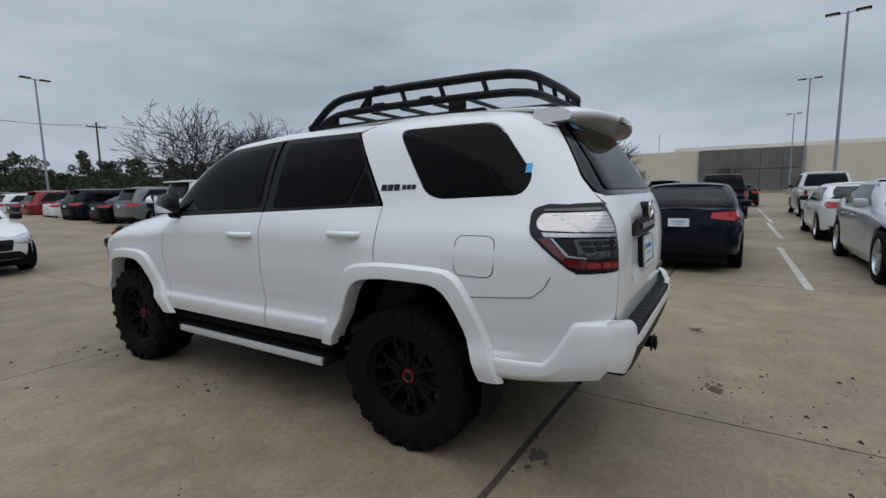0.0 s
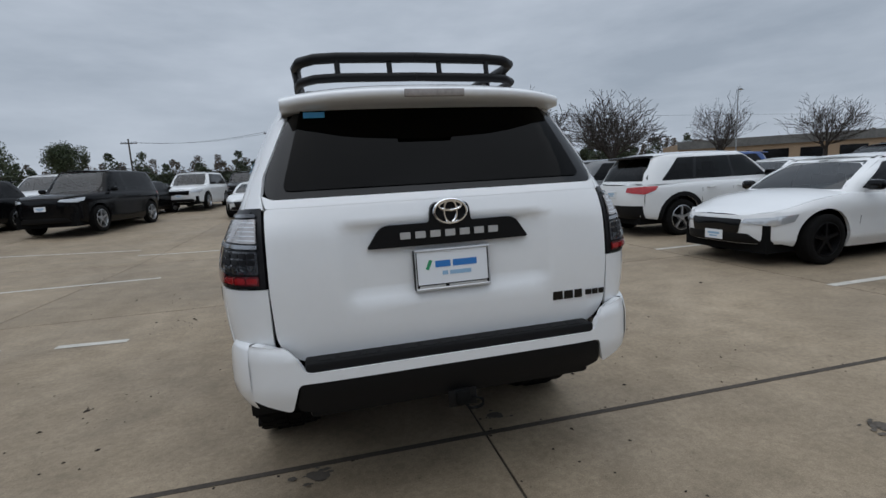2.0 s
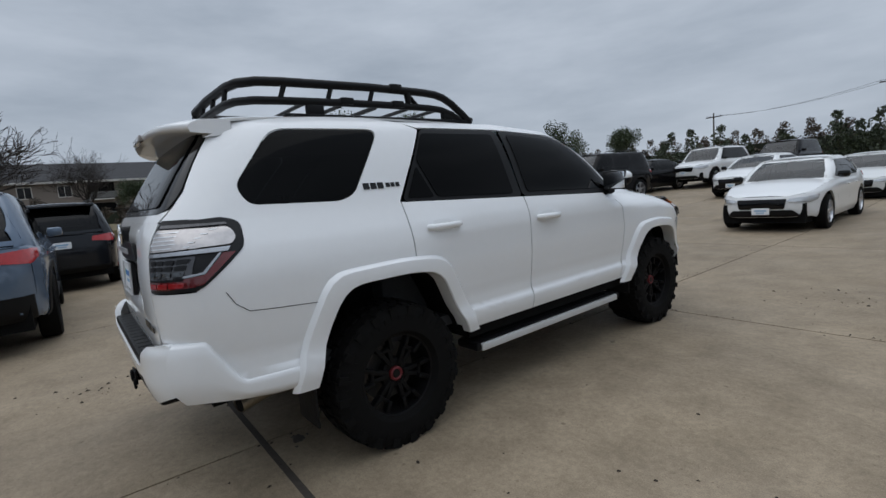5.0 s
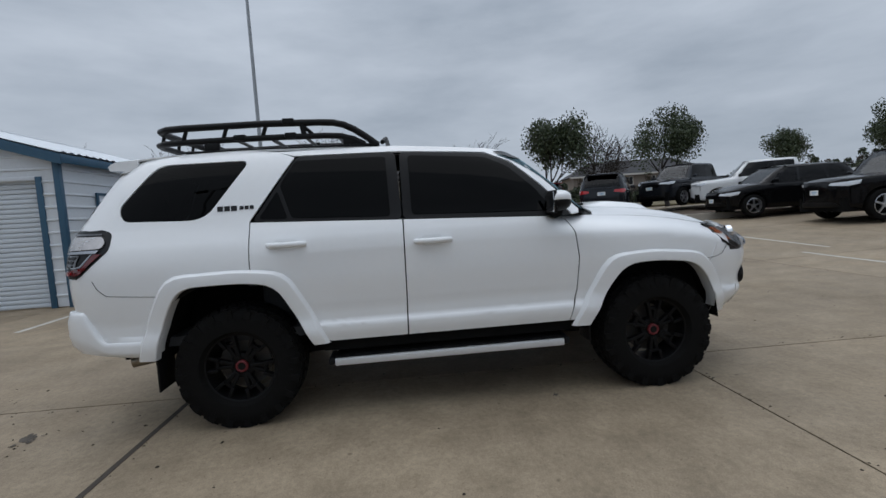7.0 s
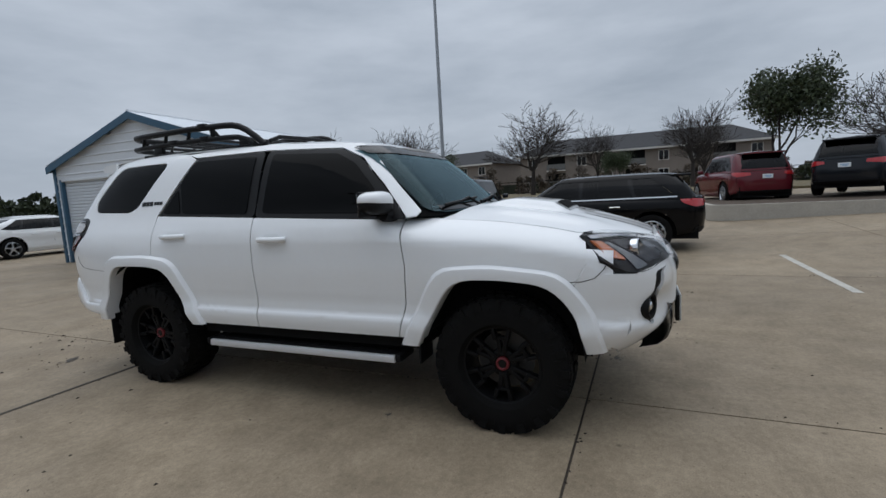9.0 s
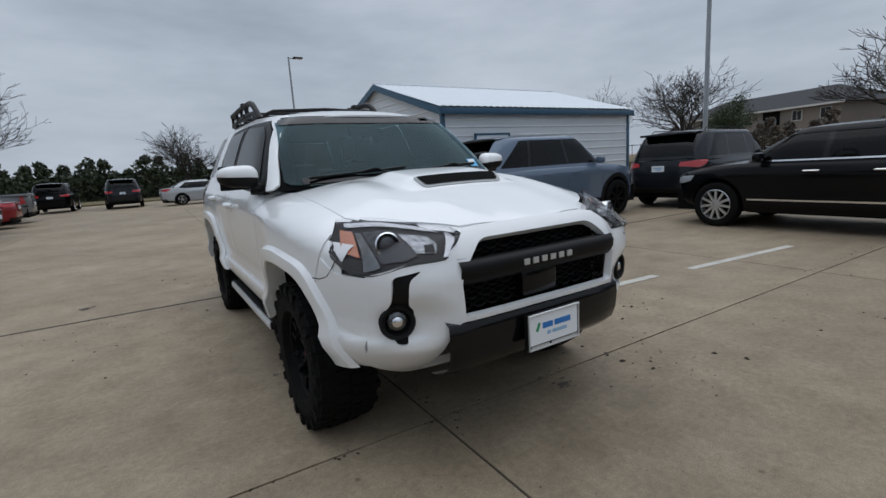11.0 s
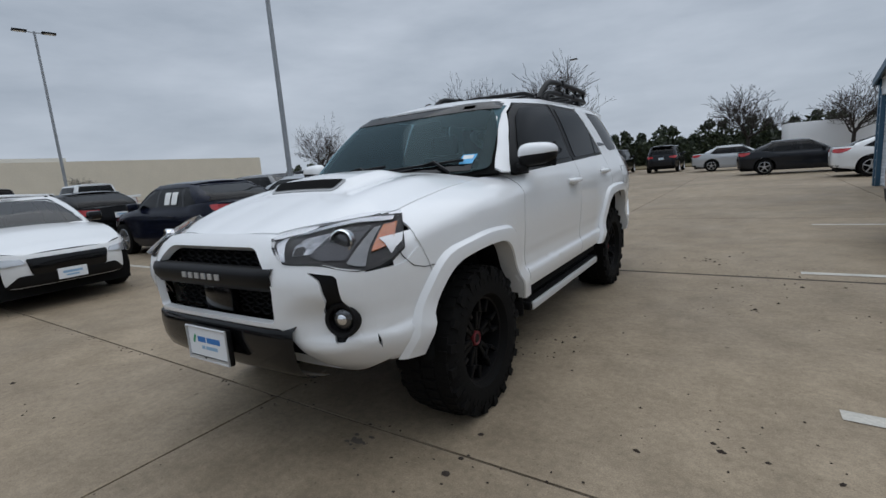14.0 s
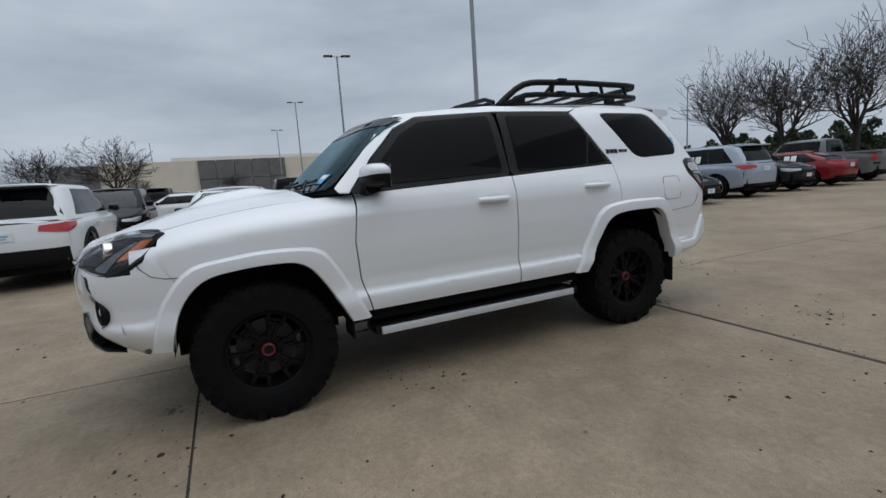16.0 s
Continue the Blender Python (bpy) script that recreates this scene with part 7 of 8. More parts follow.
# ---- trees ----
BARK = material("grey_brown_bark", (0.034, 0.028, 0.025), 0.9, vary=0.3, vscale=8)
LEAF_OAK = leaf_material("live_oak_leaf", (0.018, 0.030, 0.012), (0.055, 0.075, 0.028))
LEAF_CEDAR = leaf_material("cedar_foliage", (0.010, 0.018, 0.008), (0.045, 0.060, 0.022))
LEAF_BROWN = leaf_material("winter_scrub", (0.035, 0.024, 0.016), (0.095, 0.070, 0.045))


def limbs(rng, h, spread, depth, twig, first=0.34, branch=3, r0=0.12, droop=0.0):
    """A tapering branching frame: one mesh, and the tips."""
    bm, tips = bmesh.new(), []

    def grow(p, d, ln, r, lev):
        pts, rs = [p], [r]
        n = 4 if lev < 3 else 3
        for i in range(n):
            d = (d + Vector((rng.gauss(0, 0.10), rng.gauss(0, 0.10), rng.gauss(0.04, 0.06)))).normalized()
            p = p + d * ln / n
            pts.append(p)
            rs.append(max(r * (1 - 0.42 * (i + 1) / n), twig))
        tube(bm, pts, rs, 7 if lev < 1 else (5 if lev < 3 else 3), caps=False)
        tips.append((p, d, lev))
        if lev >= depth:
            return
        for j in range(branch + (1 if lev in (0, 1) else 0)):
            if lev >= 2 and j >= 2 and rng.random() < 0.3:
                continue
            at = pts[-1] if j < 2 else pts[rng.choice((2, 3)) if n > 3 else 2]
            az = rng.uniform(0, math.tau)
            side = Vector((math.cos(az), math.sin(az), rng.uniform(0.05, 0.6)))
            nd = (d * (1 - spread) + side * spread).normalized()
            grow(at, nd, ln * rng.uniform(0.60, 0.84), rs[-1] * rng.uniform(0.5, 0.78), lev + 1)

    grow(Vector((0, 0, -0.1)), Vector((rng.gauss(0, 0.05), rng.gauss(0, 0.05), 1)).normalized(), h * first, r0, 0)
    return bm, tips


def bare_tree(seed, h, x, y, z=0.0, wide=0.5, upright=0.3, label="leafless spreading tree with fine grey-brown twigs"):
    """A short trunk, several spreading limbs and a full round crown of fine twigs."""
    rng = random.Random(seed)
    t = thing("bare_tree", label, "tree", "bare trees", pose(x, y, z, 0, 0, seed * 47 % 360))
    bm, tw = bmesh.new(), bmesh.new()

    def grow(p, d, ln, r, lev):
        n = 4 if lev < 3 else 2
        pts, rs, dirs = [p], [r], [d]
        for i in range(n):
            d = (d + Vector((rng.gauss(0, 0.13), rng.gauss(0, 0.13), rng.gauss(upright * 0.22, 0.08)))).normalized()
            p = p + d * ln / n
            pts.append(p)
            rs.append(max(r * (1 - 0.62 * (i + 1) / n), 0.0095))
            dirs.append(d)
        tube(bm if lev < 3 else tw, pts, rs, 5 if lev < 3 else 3, caps=False)
        if lev >= 5:
            return
        shoots = [n, n] + list(range(1, n)) + ([n - 1, n - 2] if lev == 1 else [])
        for j, at in enumerate(shoots):
            if lev == 0 and at < n - 1:
                continue
            if lev >= 3 and rng.random() < 0.12:
                continue
            axis = dirs[at].orthogonal().normalized()
            axis.rotate(Matrix.Rotation(rng.uniform(0, math.tau), 3, dirs[at]))
            tilt = rng.uniform(0.30, 0.75) if j < 2 and lev else rng.uniform(0.45, 1.05)
            nd = (dirs[at] * math.cos(tilt) + axis * math.sin(tilt) * (1 + wide * 0.3)).normalized()
            if nd.z < -0.1:
                nd.z *= -0.3
            grow(pts[at], nd, ln * rng.uniform(0.56, 0.80) * (1.0 if lev else 1.25), max(rs[at] * rng.uniform(0.55, 0.80), 0.0095), lev + 1)

    trunk = Vector((rng.gauss(0, 0.04), rng.gauss(0, 0.04), 1)).normalized()
    top_at = Vector((0, 0, -0.1)) + trunk * h * 0.26
    tube(bm, [Vector((0, 0, -0.1)), Vector((0, 0, -0.1)) + trunk * h * 0.13, top_at], [0.026 * h, 0.020 * h, 0.017 * h], 9, caps=False)
    for k in range(5):
        a = math.tau * (k + rng.uniform(-0.25, 0.25)) / 5
        out_ = rng.uniform(0.35, 0.95) * (wide + 0.5)
        grow(top_at, Vector((math.cos(a) * out_, math.sin(a) * out_, 1)).normalized(), h * rng.uniform(0.20, 0.27), 0.0115 * h, 1)
    top = max(v.co.z for v in tw.verts)
    for b in (bm, tw):
        bmesh.ops.scale(b, vec=(h / top,) * 3, verts=b.verts)
    part("trunk", bm, BARK, t)
    part("crown", tw, BARK, t, "dense crown of fine bare twigs")
    return t


TREES = [bare_tree(3, 6.0, 11.0, 20.5, 0, 0.55, 0.2), bare_tree(8, 8.6, 8.3, -27.0, 0, 0.30, 0.5), bare_tree(21, 6.9, 10.6, -25.2, 0, 0.45, 0.35)]
EVEN = (1.13, 0.76, 0.82)
for i, (x, y, sc, z) in enumerate(((19.5, 25.0, 1.05, 0), (15.2, -27.2, 1.30, 0), (-8.0, -38.5, 0.95, 0), (-2.2, -46.0, 1.0, 0), (30, -27, 1.1, 0), (54, 16, 1.3, 0), (56.5, 10.5, 1.2, 0), (50, 25, 1.25, 0), (47, 31, 1.3, 0), (-40, -6.7, 1.25, 0.6), (-41, -1.2, 1.1, 0.6), (-41, 6.5, 1.35, 0.6), (-36, 17.6, 1.1, 0.6), (-30, 6.0, 0.8, 0.6), (86, -2, 0.9, 0), (84, 12, 0.8, 0), (-31, -22, 1.1, 0.2), (-27, -13, 1.15, 0.2), (30, 40, 1.3, 0), (38, 34, 1.3, 0), (62, -20, 0.7, 0))):
    c = copy_thing(TREES[i % 3], pose(x, y, z, 0, 0, i * 77))
    c.scale = (sc * EVEN[i % 3],) * 3


def leafy(bm, rng, c, rad, n, size):
    for _ in range(n):
        while True:
            q = Vector((rng.uniform(-1, 1), rng.uniform(-1, 1), rng.uniform(-1, 1)))
            if q.length < 1:
                break
        p = c + q * rad
        u = Vector((rng.gauss(0, 1), rng.gauss(0, 1), rng.gauss(0, 0.6))).normalized()
        v = u.orthogonal().normalized()
        v.rotate(Matrix.Rotation(rng.uniform(0, math.tau), 3, u))
        w = u.cross(v)
        s = size * rng.uniform(0.6, 1.3)
        vs = [bm.verts.new(p + v * s * a + w * s * b) for a, b in ((-1, 0), (0, -0.45), (1, 0), (0, 0.45))]
        bm.faces.new(vs)


def live_oak(seed, h, x, y, z=0.0):
    rng = random.Random(seed)
    t = thing("live_oak", "small evergreen oak with a dark rounded open crown", "tree", "evergreen oaks", pose(x, y, z, 0, 0, seed * 31 % 360))
    bm, tips = limbs(rng, h * 0.92, 0.33, 3, 0.012, 0.34, 3, 0.022 * h)
    part("trunk", bm, BARK, t)
    cr = bmesh.new()
    for p, d, lev in tips:
        if lev >= 2 and p.z > h * 0.30:
            leafy(cr, rng, p + d * 0.1, 0.10 * h * rng.uniform(0.7, 1.3), 150, 0.012 * h)
    part("crown", cr, LEAF_OAK, t, smooth=0)
    return t


OAKS = [live_oak(5, 6.2, -18.4, 6.8, 0.55), live_oak(12, 6.6, -21.3, 14.9, 0.7)]
for i, (x, y, sc) in enumerate(((-19.4, 21.0, 0.78), (-17.4, 25.2, 0.80), (-15.4, 28.8, 0.85), (-24, -9.0, 0.62), (-30, 1.5, 0.6))):
    c = copy_thing(OAKS[i % 2], pose(x, y, lift(x, y), 0, 0, 60 + i * 83))
    c.scale = (sc, sc, sc)

# far hedges and woods
rng = random.Random(77)


def woods(name, label, mat, spots, leaf, n):
    bm = bmesh.new()
    for x, y, h in spots:
        k = 6
        for i in range(k):
            t = (i + 0.5) / k
            leafy(bm, rng, Vector((x + rng.gauss(0, 0.55 * (1.2 - t)), y + rng.gauss(0, 0.5), h * t * 0.96)), h * 0.30 * (1.05 - t) + 0.32, n, leaf)
    ob = part(name, bm, mat, None, smooth=0)
    return tagged(ob, label, "trees", kind="stuff")


cedar, scrub = [], []
for i in range(120):
    x = -60 + 120 * i / 119 + rng.gauss(0, 0.6)
    cedar.append((x, -52 + rng.gauss(0, 1.2) + abs(x) * 0.05, rng.uniform(2.6, 4.4)))
for i in range(170):
    cedar.append((-78 + 0.8 * i + rng.gauss(0, 0.5), 78 + rng.gauss(0, 2.5), rng.choice((3.5, 4.5, 5.5, 7.0)) * rng.uniform(0.85, 1.15)))
for i in range(150):
    scrub.append((-85 + 1.15 * i + rng.gauss(0, 1), 85 + rng.gauss(0, 2), rng.uniform(5.0, 8.0)))
for i in range(30):
    cedar.append((16 + 1.5 * i + rng.gauss(0, .6), 62 + 0.2 * i + rng.gauss(0, 2.5), rng.uniform(3.5, 7.0)))
for i in range(46):
    scrub.append((-52 - abs(rng.gauss(0, 4)), -34 + 1.7 * i + rng.gauss(0, 1), rng.uniform(2.6, 4.6)))
for i in range(16):
    cedar.append((-46 - abs(rng.gauss(0, 3)), 18 + 2.2 * i + rng.gauss(0, 1), rng.uniform(2.4, 4.0)))
for i in range(14):
    scrub.append((72 + rng.gauss(0, 3), 26 + 2.6 * i, rng.uniform(3.0, 5.0)))
woods("hedge_evergreens", "dark green cedars in a dense far hedge", LEAF_CEDAR, cedar, 0.24, 90)
woods("winter_woods", "brown leafless scrub woods in the distance", LEAF_BROWN, scrub, 0.20, 90)
# plain near-black slabs stand in for the shade deep inside the hedges
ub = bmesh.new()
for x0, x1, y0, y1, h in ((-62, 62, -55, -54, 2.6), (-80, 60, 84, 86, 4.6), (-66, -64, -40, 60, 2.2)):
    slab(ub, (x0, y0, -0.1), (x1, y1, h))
tagged(part("undergrowth", ub, material("undergrowth_shadow", (0.02, 0.024, 0.014), 0.95, vary=0.5, vscale=0.6), None, smooth=0), "dark slabs standing in for shaded undergrowth behind the hedges", "hedge", kind="stuff")
# grass verge under the far trees and the bank
GRASS = material("dormant_grass", (0.13, 0.105, 0.055), 0.95, vary=0.35, vscale=0.8, bump=0.4, bscale=30)
for x0, x1, y0, y1 in ((-62, 62, -60, -41), (-90, 64, 66, 120)):
    tagged(part("grass_verge", box((x0, y0, -0.05), (x1, y1, 0.08)), GRASS, None, smooth=0), "dormant tan grass verge", "grass", kind="structure")
bk = bmesh.new()
slab(bk, (-64, -40, 0.3), (-22.5, 60, 0.86))
tagged(part("bank", bk, GRASS, None, smooth=0), "dormant grass bank beyond the lot", "grass", kind="structure")
# kerbed islands
KERB = material("kerb_concrete", (0.40, 0.37, 0.32), 0.85, vary=0.15, vscale=3, bump=0.2)
MULCH = material("planting_soil", (0.07, 0.05, 0.035), 0.95, vary=0.4, vscale=10, bump=0.5)
for x, y, lx, ly in ((9.6, 17.0, 2.6, 0.75), (9.5, -26.2, 3.0, 0.9), (-15.0, 9.2, 3.4, 5.2)):
    zz = lift(x, y)
    isl = thing("planting_island", "kerbed planting island with bare soil", "kerb", "planting islands", pose(x, y, zz))
    kb = bmesh.new()
    pts = rounded([(-lx, -ly), (lx, -ly), (lx, ly), (-lx, ly)], 0.6, 6)
    ring0 = [kb.verts.new((a, b, -0.3)) for a, b in pts]
    ring1 = [kb.verts.new((a, b, 0.14)) for a, b in pts]
    ring2 = [kb.verts.new((a * (1 - 0.15 / lx), b * (1 - 0.15 / ly), 0.14)) for a, b in pts]
    for A, B in ((ring0, ring1), (ring1, ring2)):
        for i in range(len(pts)):
            j = (i + 1) % len(pts)
            kb.faces.new((A[i], A[j], B[j], B[i]))
    part("kerb", kb, KERB, isl)
    so = bmesh.new()
    so.faces.new([so.verts.new((a * (1 - 0.14 / lx), b * (1 - 0.14 / ly), 0.125)) for a, b in pts])
    part("soil", so, MULCH, isl)

# ---- far buildings ----
STUCCO = material("cream_stucco", (0.62, 0.57, 0.47), 0.85, vary=0.06, vscale=0.4)
PANEL_GREY = material("weathered_grey_panel", (0.13, 0.13, 0.125), 0.8, vary=0.35, vscale=0.5)
mall = thing("retail_building", "long cream stucco retail building with a grey panelled bay", "building", at=pose(104, 0, 0))
part("wall", box((0, -75, 0), (40, 20, 8.3)), STUCCO, mall, smooth=0)
part("wall", box((-1.2, 20, 0), (30, 27, 8.0)), PANEL_GREY, mall, "grey end pier", smooth=0)
part("parapet", box((2, -34, 8.3), (30, 8, 9.1)), material("pale_parapet", (0.62, 0.60, 0.55), 0.8), mall, smooth=0)
for i in range(5):
    for j in range(2):
        part("grey_panel", box((-0.5, -13.5 + 3.4 * i, 0.6 + 3.9 * j), (0.0, -13.5 + 3.4 * i + 3.25, 0.6 + 3.9 * j + 3.75)), PANEL_GREY, mall, smooth=0)
part("mast", tube(bmesh.new(), [(10, 12, 8), (10, 12, 13)], 0.08, 5), STEEL, mall)
strip = thing("strip_shops", "low tan shop building with a flat roof", "building", at=pose(60, 44, 0, 0, 0, -30))
part("wall", box((-14, 0, 0), (14, 12, 4.2)), material("tan_brick_far", (0.33, 0.24, 0.16), 0.85, vary=0.1, vscale=1), strip, smooth=0)
part("fascia", box((-14.2, -0.3, 3.4), (14.2, 0.0, 4.5)), PANEL_GREY, strip, smooth=0)
for i in range(6):
    part("shop_window", box((-12.5 + 4.3 * i, -0.06, 0.4), (-9.5 + 4.3 * i, 0.02, 2.8)), GLOSS_BLACK, strip, smooth=0)
BRICK_FAR = material("apartment_cladding", (0.20, 0.17, 0.145), 0.85, vary=0.12, vscale=1)
TRIM_FAR = material("apartment_trim", (0.55, 0.53, 0.49), 0.8)
ROOF_FAR = material("dark_shingle_roof", (0.040, 0.040, 0.043), 0.9, vary=0.2, vscale=2)


def apartments(x, y, turn, length, label, z):
    """Three storeys: walls, balconies, windows, hipped roof."""
    a = thing("apartment_building", label, "building", "apartment buildings", pose(x, y, z, 0, 0, turn))
    h = 8.4
    part("wall", box((-length / 2, 0, 0), (length / 2, 12, h)), BRICK_FAR, a, smooth=0)
    rf = bmesh.new()
    L, o = length / 2 + 0.7, 0.7
    v = [rf.verts.new(p) for p in ((-L, -o, h), (L, -o, h), (L, 12 + o, h), (-L, 12 + o, h), (-L + 5, 6, h + 2.9), (L - 5, 6, h + 2.9))]
    for q in ((0, 1, 5, 4), (1, 2, 5), (2, 3, 4, 5), (3, 0, 4), (0, 3, 2, 1)):
        rf.faces.new([v[i] for i in q])
    part("roof", rf, ROOF_FAR, a, smooth=0)
    part("eave_band", box((-L, -o - 0.02, h - 0.25), (L, -o + 0.1, h + 0.02)), TRIM_FAR, a, smooth=0)
    n = int(length / 4)
    for f in range(3):
        for i in range(n):
            u = -length / 2 + (i + 0.5) * length / n
            zz = 0.4 + 2.75 * f
            if i % 3 == 1:
                bal = part("balcony", box((u - 1.5, -0.9, zz - 0.15), (u + 1.5, 0.05, zz)), TRIM_FAR, a, smooth=0)
                # near-black panel on the uncut wall paints the shade inside a balcony recess
                part("recess", box((u - 1.4, -0.05, zz), (u + 1.4, -0.02, zz + 2.2)), DARK, bal, smooth=0)
                part("railing", box((u - 1.5, -0.9, zz + 0.1), (u + 1.5, -0.86, zz + 0.95)), PANEL_GREY, bal, smooth=0)
            else:
                wf = part("window", box((u - 0.75, -0.06, zz + 0.45), (u + 0.75, 0.01, zz + 2.0)), TRIM_FAR, a, smooth=0)
                part("pane", box((u - 0.65, -0.08, zz + 0.55), (u - 0.04, -0.06, zz + 1.9)), GLOSS_BLACK, wf, smooth=0)
                part("pane", box((u + 0.04, -0.08, zz + 0.55), (u + 0.65, -0.06, zz + 1.9)), GLOSS_BLACK, wf, smooth=0)
    return a


apartments(-76, 2, 90, 36, "three-storey brown apartment building with dark hipped roof", -1.6)
apartments(-84, -36, 75, 28, "three-storey apartment building with pale balconies", -1.8)
apartments(-78, 44, 80, 24, "distant apartment building with a dark roof", -2.5)
fence = thing("metal_fence", "black metal picket fence along the bank", "fence", at=pose(-44, 0, 0.8))
for i in range(60):
    part("picket", box((-0.02, -30 + i * 1.0, 0), (0.02, -29.96 + i * 1.0, 1.5)), SATIN_BLACK, fence, smooth=0)
for zz in (0.25, 1.35):
    part("fence_rail", box((-0.015, -30, zz), (0.015, 30, zz + 0.05)), SATIN_BLACK, fence, smooth=0)
trailer = thing("box_trailer", "white box trailer near the far hedge", "trailer", at=pose(-7.0, -41.0, 0, 0, 0, 8))
part("cargo_box", box((-2.6, -1.1, 0.6), (2.6, 1.1, 2.7), 0.04), PLATE_WHITE, trailer)
for xx in (-0.45, 0.45):
    t = bmesh.new()
    lathe(t, [(-0.1, 0.001), (-0.1, 0.33), (0.1, 0.33), (0.1, 0.001)], 18)
    part("wheel", t, RUBBER, trailer, "", pose(xx, 1.05, 0.33, 0, 0, 90))
    t = bmesh.new()
    lathe(t, [(-0.1, 0.001), (-0.1, 0.33), (0.1, 0.33), (0.1, 0.001)], 18)
    part("wheel", t, RUBBER, trailer, "", pose(xx, -1.05, 0.33, 0, 0, 90))
part("chassis", box((-3.4, -0.4, 0.45), (2.5, 0.4, 0.6)), DARK, trailer)

# ---- painted stall lines ----
LINES = [(4.8, 9.8, -3.76), (4.8, 10.0, -0.47), (4.9, 10.0, 2.42), (5.0, 10.0, 5.85), (5.1, 10.0, 9.0), (5.1, 10.0, 12.0), (5.0, 10, -7.0), (5.0, 10, -10.0), (5.0, 10, -13.0), (5.0, 10, -16.0), (12.0, 17.8, -3.95),
         (-5.9, -2.5, -2.2), (-4.3, -2.9, -5.64), (-5.5, -3.55, 1.13, 0.92), (-3.05, -2.42, 0.84, 0.78), (-4.6, -2.9, 7.6), (-9.5, -4.8, 8.4), (-6.2, -3.2, 4.4), (18, 30, -4.1)]
for x0, x1, y, *more in LINES:
    slope = (more[0] - y) / (x1 - x0) if more else 0.0
    lm = bmesh.new()
    prev = None
    for x in np.linspace(x0, x1, max(2, int(abs(x1 - x0) / 0.6) + 1)):
        yy = y + slope * (x - x0)
        a, b = lm.verts.new((x, yy - 0.05, lift(x, yy) + 0.004)), lm.verts.new((x, yy + 0.05, lift(x, yy) + 0.004))
        if prev:
            lm.faces.new((prev[0], a, b, prev[1]))
        prev = (a, b)
    tagged(part("stall_line", lm, PAINT_LINE, None, smooth=0), "worn white painted stall line", "road marking", "stall lines", "structure")

# ---- leaf litter and grit ----
rng = random.Random(5)
lit = bmesh.new()
SPOTS = [(0.75, -2.8, 0.6), (-1.6, -2.6, 0.5), (-2.4, -1.9, 0.7), (-1.9, 1.2, 0.45), (-2.0, -1.0, 0.7), (1.2, -3.4, 0.7), (-1.1, 2.1, 0.5), (-2.6, 2.6, 0.6), (1.9, 2.9, 0.6), (2.0, -1.2, 0.8), (-3.2, -0.6, 0.8), (0.2, -3.6, 0.7), (-0.9, 0.4, 0.4)]
for k in range(900):
    if k >= 420:
        x, y = rng.uniform(-6, 6), rng.uniform(-6, 6)
        if k % 2:
            x = min(JX, key=lambda q: abs(q - x)) + rng.gauss(0, 0.02)
        else:
            y = min(JY, key=lambda q: abs(q - y)) + rng.gauss(0, 0.02)
    elif k < 320:
        cx, cy, sp_ = rng.choice(SPOTS)
        x, y = rng.gauss(cx, sp_ * 0.5), rng.gauss(cy, sp_ * 0.5)
    else:
        x, y = rng.uniform(-6, 6), rng.uniform(-6.5, 6.5)
    r = rng.uniform(0.004, 0.011) if rng.random() < 0.85 or k >= 420 else rng.uniform(0.012, 0.024)
    n = rng.randint(5, 7)
    e = rng.uniform(0.4, 0.9)
    a0 = rng.uniform(0, math.tau)
    ring_ = []
    for i in range(n):
        a = math.tau * i / n
        u, v = r * math.cos(a) * rng.uniform(0.8, 1.2), r * e * math.sin(a) * rng.uniform(0.8, 1.2)
        ring_.append(lit.verts.new((x + u * math.cos(a0) - v * math.sin(a0), y + u * math.sin(a0) + v * math.cos(a0), 0.001)))
    topv = lit.verts.new((x, y, 0.002 + r * 0.5))
    for i in range(n):
        lit.faces.new((ring_[i], ring_[(i + 1) % n], topv))
tagged(part("leaf_litter", lit, material("dry_litter", (0.035, 0.026, 0.020), 0.95), None, smooth=0), "scattered dark leaf bits and grit on concrete", "debris", kind="stuff")
STAIN = material("old_oil_stain", (0.085, 0.072, 0.058), 0.8, vary=0.3, vscale=9)
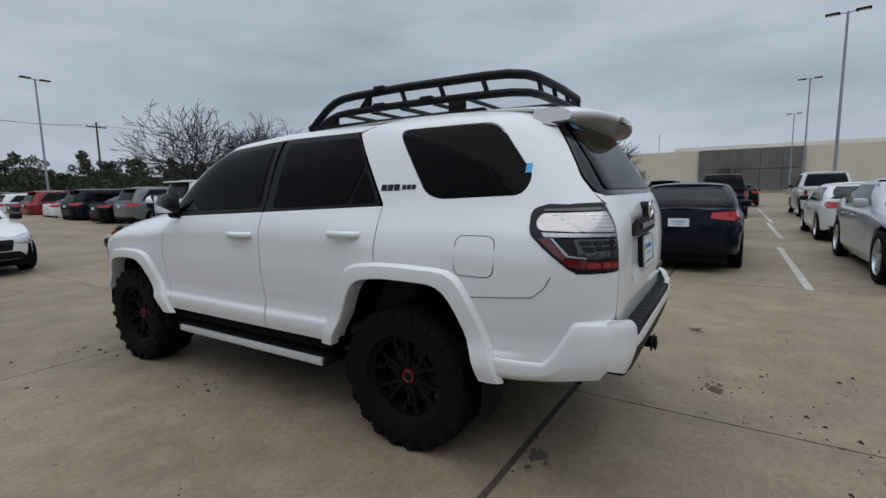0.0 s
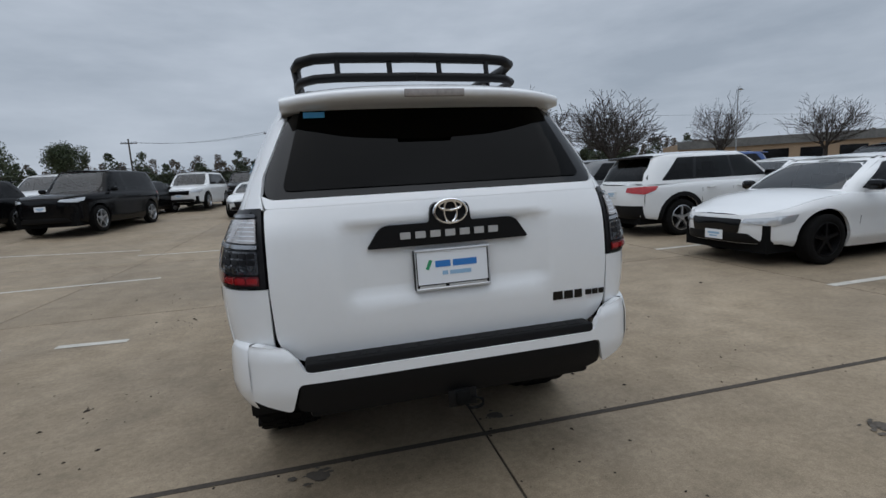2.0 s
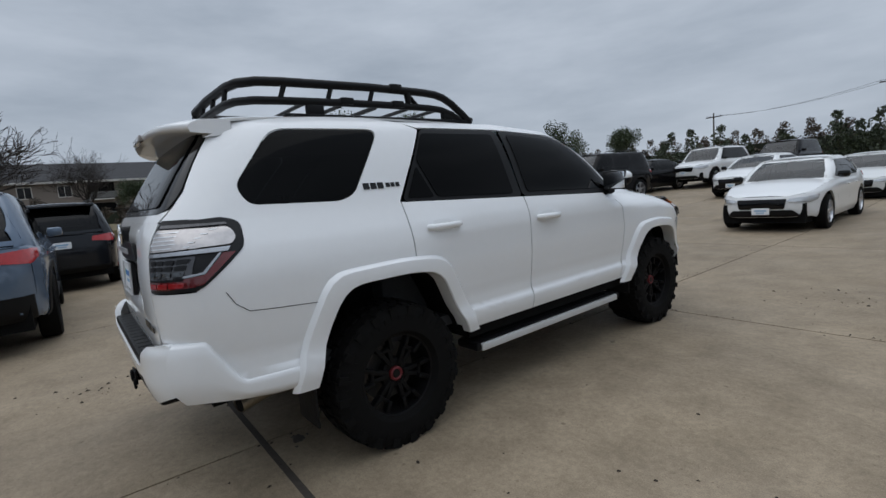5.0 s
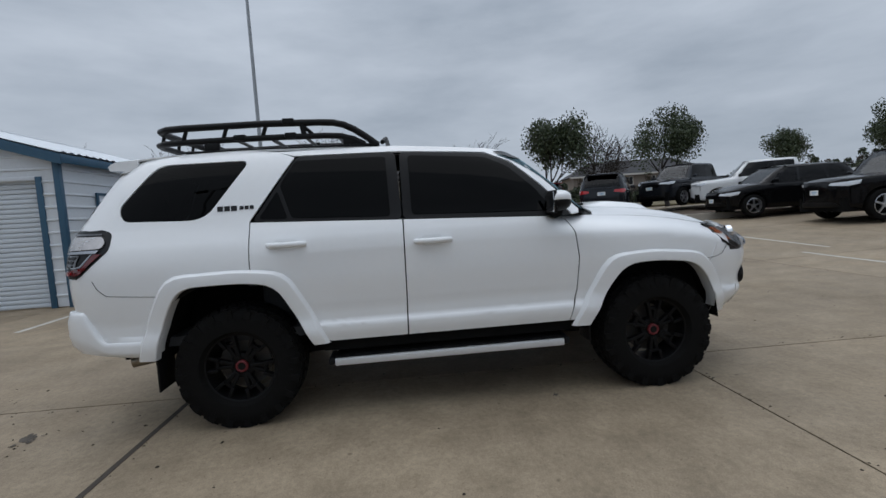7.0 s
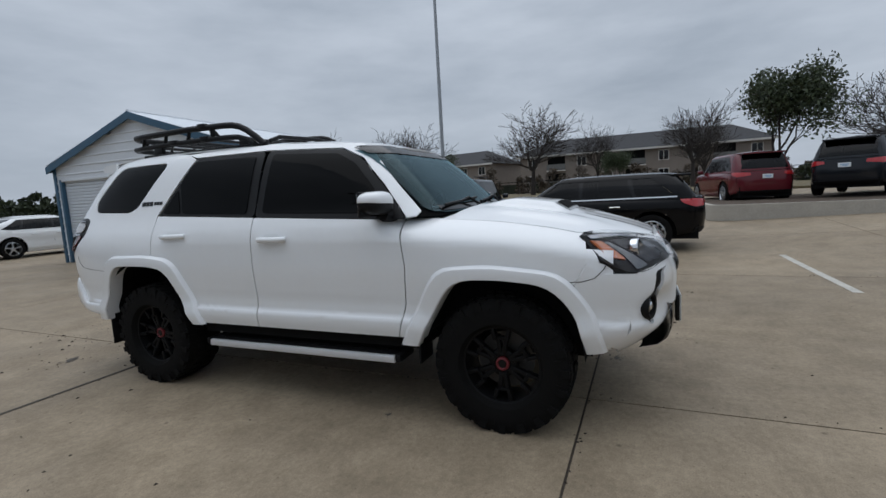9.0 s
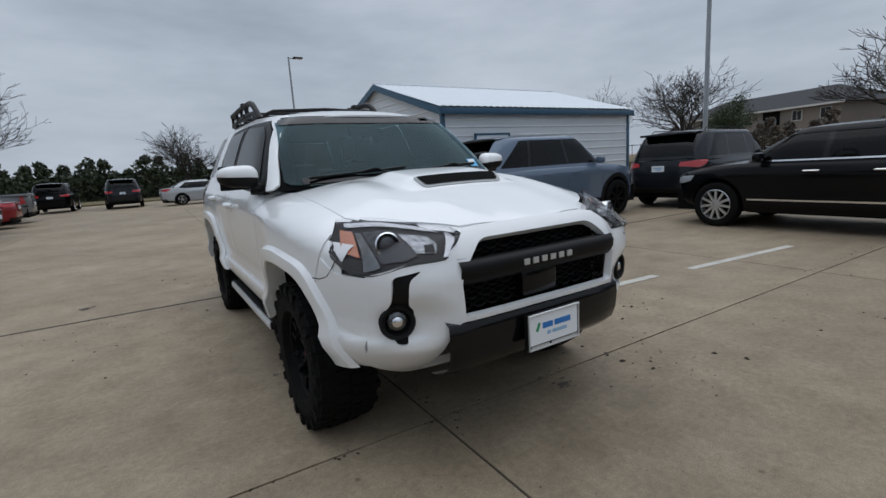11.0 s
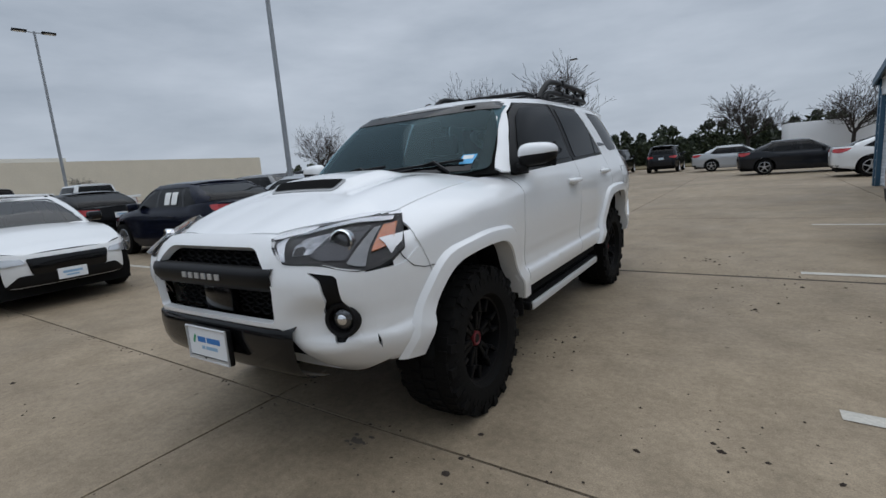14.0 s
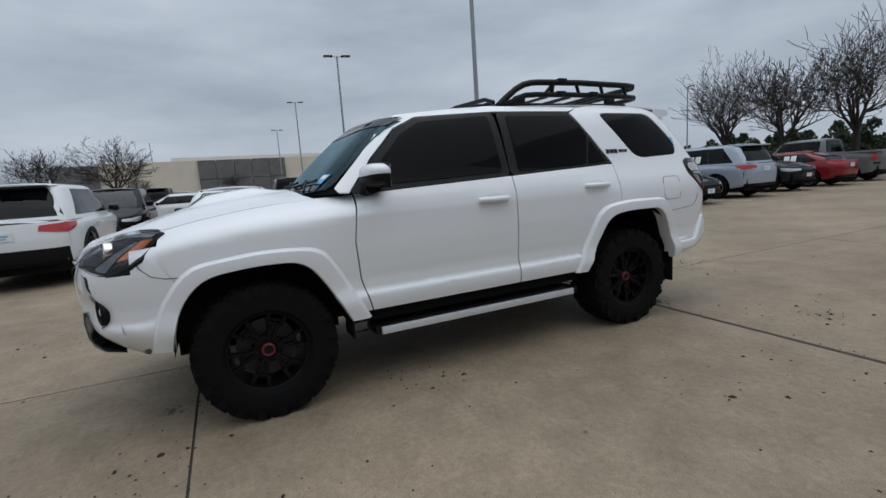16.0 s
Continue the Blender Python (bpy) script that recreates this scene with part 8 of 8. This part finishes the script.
for x, y, r in ((0.75, -2.81, 0.085), (0.385, -1.81, 0.07), (-0.46, 1.95, 0.06), (-0.62, -2.05, 0.09), (0.89, 0.66, 0.03), (2.2, -2.6, 0.08)):
    sb = bmesh.new()
    for k in range(11):
        rr, ox, oy = r * (0.62 if k == 0 else rng.uniform(0.08, 0.30)), (rng.gauss(0, 0.55) * r if k else 0), (rng.gauss(0, 0.42) * r if k else 0)
        ph, e = rng.uniform(0, 6), rng.uniform(0.45, 0.8)
        vs = []
        for i in range(20):
            a = math.tau * i / 20
            q = rr * (1 + 0.16 * math.sin(2 * a + ph) + 0.10 * math.sin(5 * a + ph * 2) + 0.10 * rng.uniform(-1, 1))
            vs.append(sb.verts.new((x + ox + q * math.cos(a), y + oy + q * e * math.sin(a), 0.0030 + 0.0004 * k)))
        sb.faces.new(vs)
    tagged(part("ground_stain", sb, STAIN, None, smooth=0), "dark old stain on the concrete", "stain", "ground stains", "structure")

# ---- concrete slabs, last ----
SLABS = {}
for i in range(len(JX) - 1):
    for j in range(len(JY) - 1):
        cx, cy = (JX[i] + JX[i + 1]) / 2, (JY[j] + JY[j + 1]) / 2
        if abs(cx) > 21 or abs(cy) > 32:
            continue
        hx, hy, n = (JX[i + 1] - JX[i]) / 2 - 0.007, (JY[j + 1] - JY[j]) / 2 - 0.007, 4
        size = round(hy, 3)
        sm = bmesh.new()
        flat = all(lift(cx + a * hx, cy + b * hy) < 1e-6 for a in (-1, 1) for b in (-1, 1))
        if flat and size in SLABS:
            sm.free()
            me = SLABS[size]
        else:
            k = 1 if flat else n
            g = {}
            for a in range(k + 1):
                for b in range(k + 1):
                    u, v = -hx + 2 * hx * a / k, -hy + 2 * hy * b / k
                    g[a, b] = sm.verts.new((u, v, 0 if flat else lift(cx + u, cy + v)))
            for a in range(k):
                for b in range(k):
                    sm.faces.new((g[a, b], g[a + 1, b], g[a + 1, b + 1], g[a, b + 1]))
            rim_e = [e for e in sm.edges if e.is_boundary]
            ex = bmesh.ops.extrude_edge_only(sm, edges=rim_e)
            for v in ex["geom"]:
                if isinstance(v, bmesh.types.BMVert):
                    v.co.z -= 0.02
            bmesh.ops.recalc_face_normals(sm, faces=sm.faces)
            me = bpy.data.meshes.new("slab")
            sm.to_mesh(me)
            sm.free()
            me.materials.append(CONCRETE)
            if flat:
                SLABS[size] = me
        link("slab", me, ground, "", SKEW @ pose(cx, cy, 0))
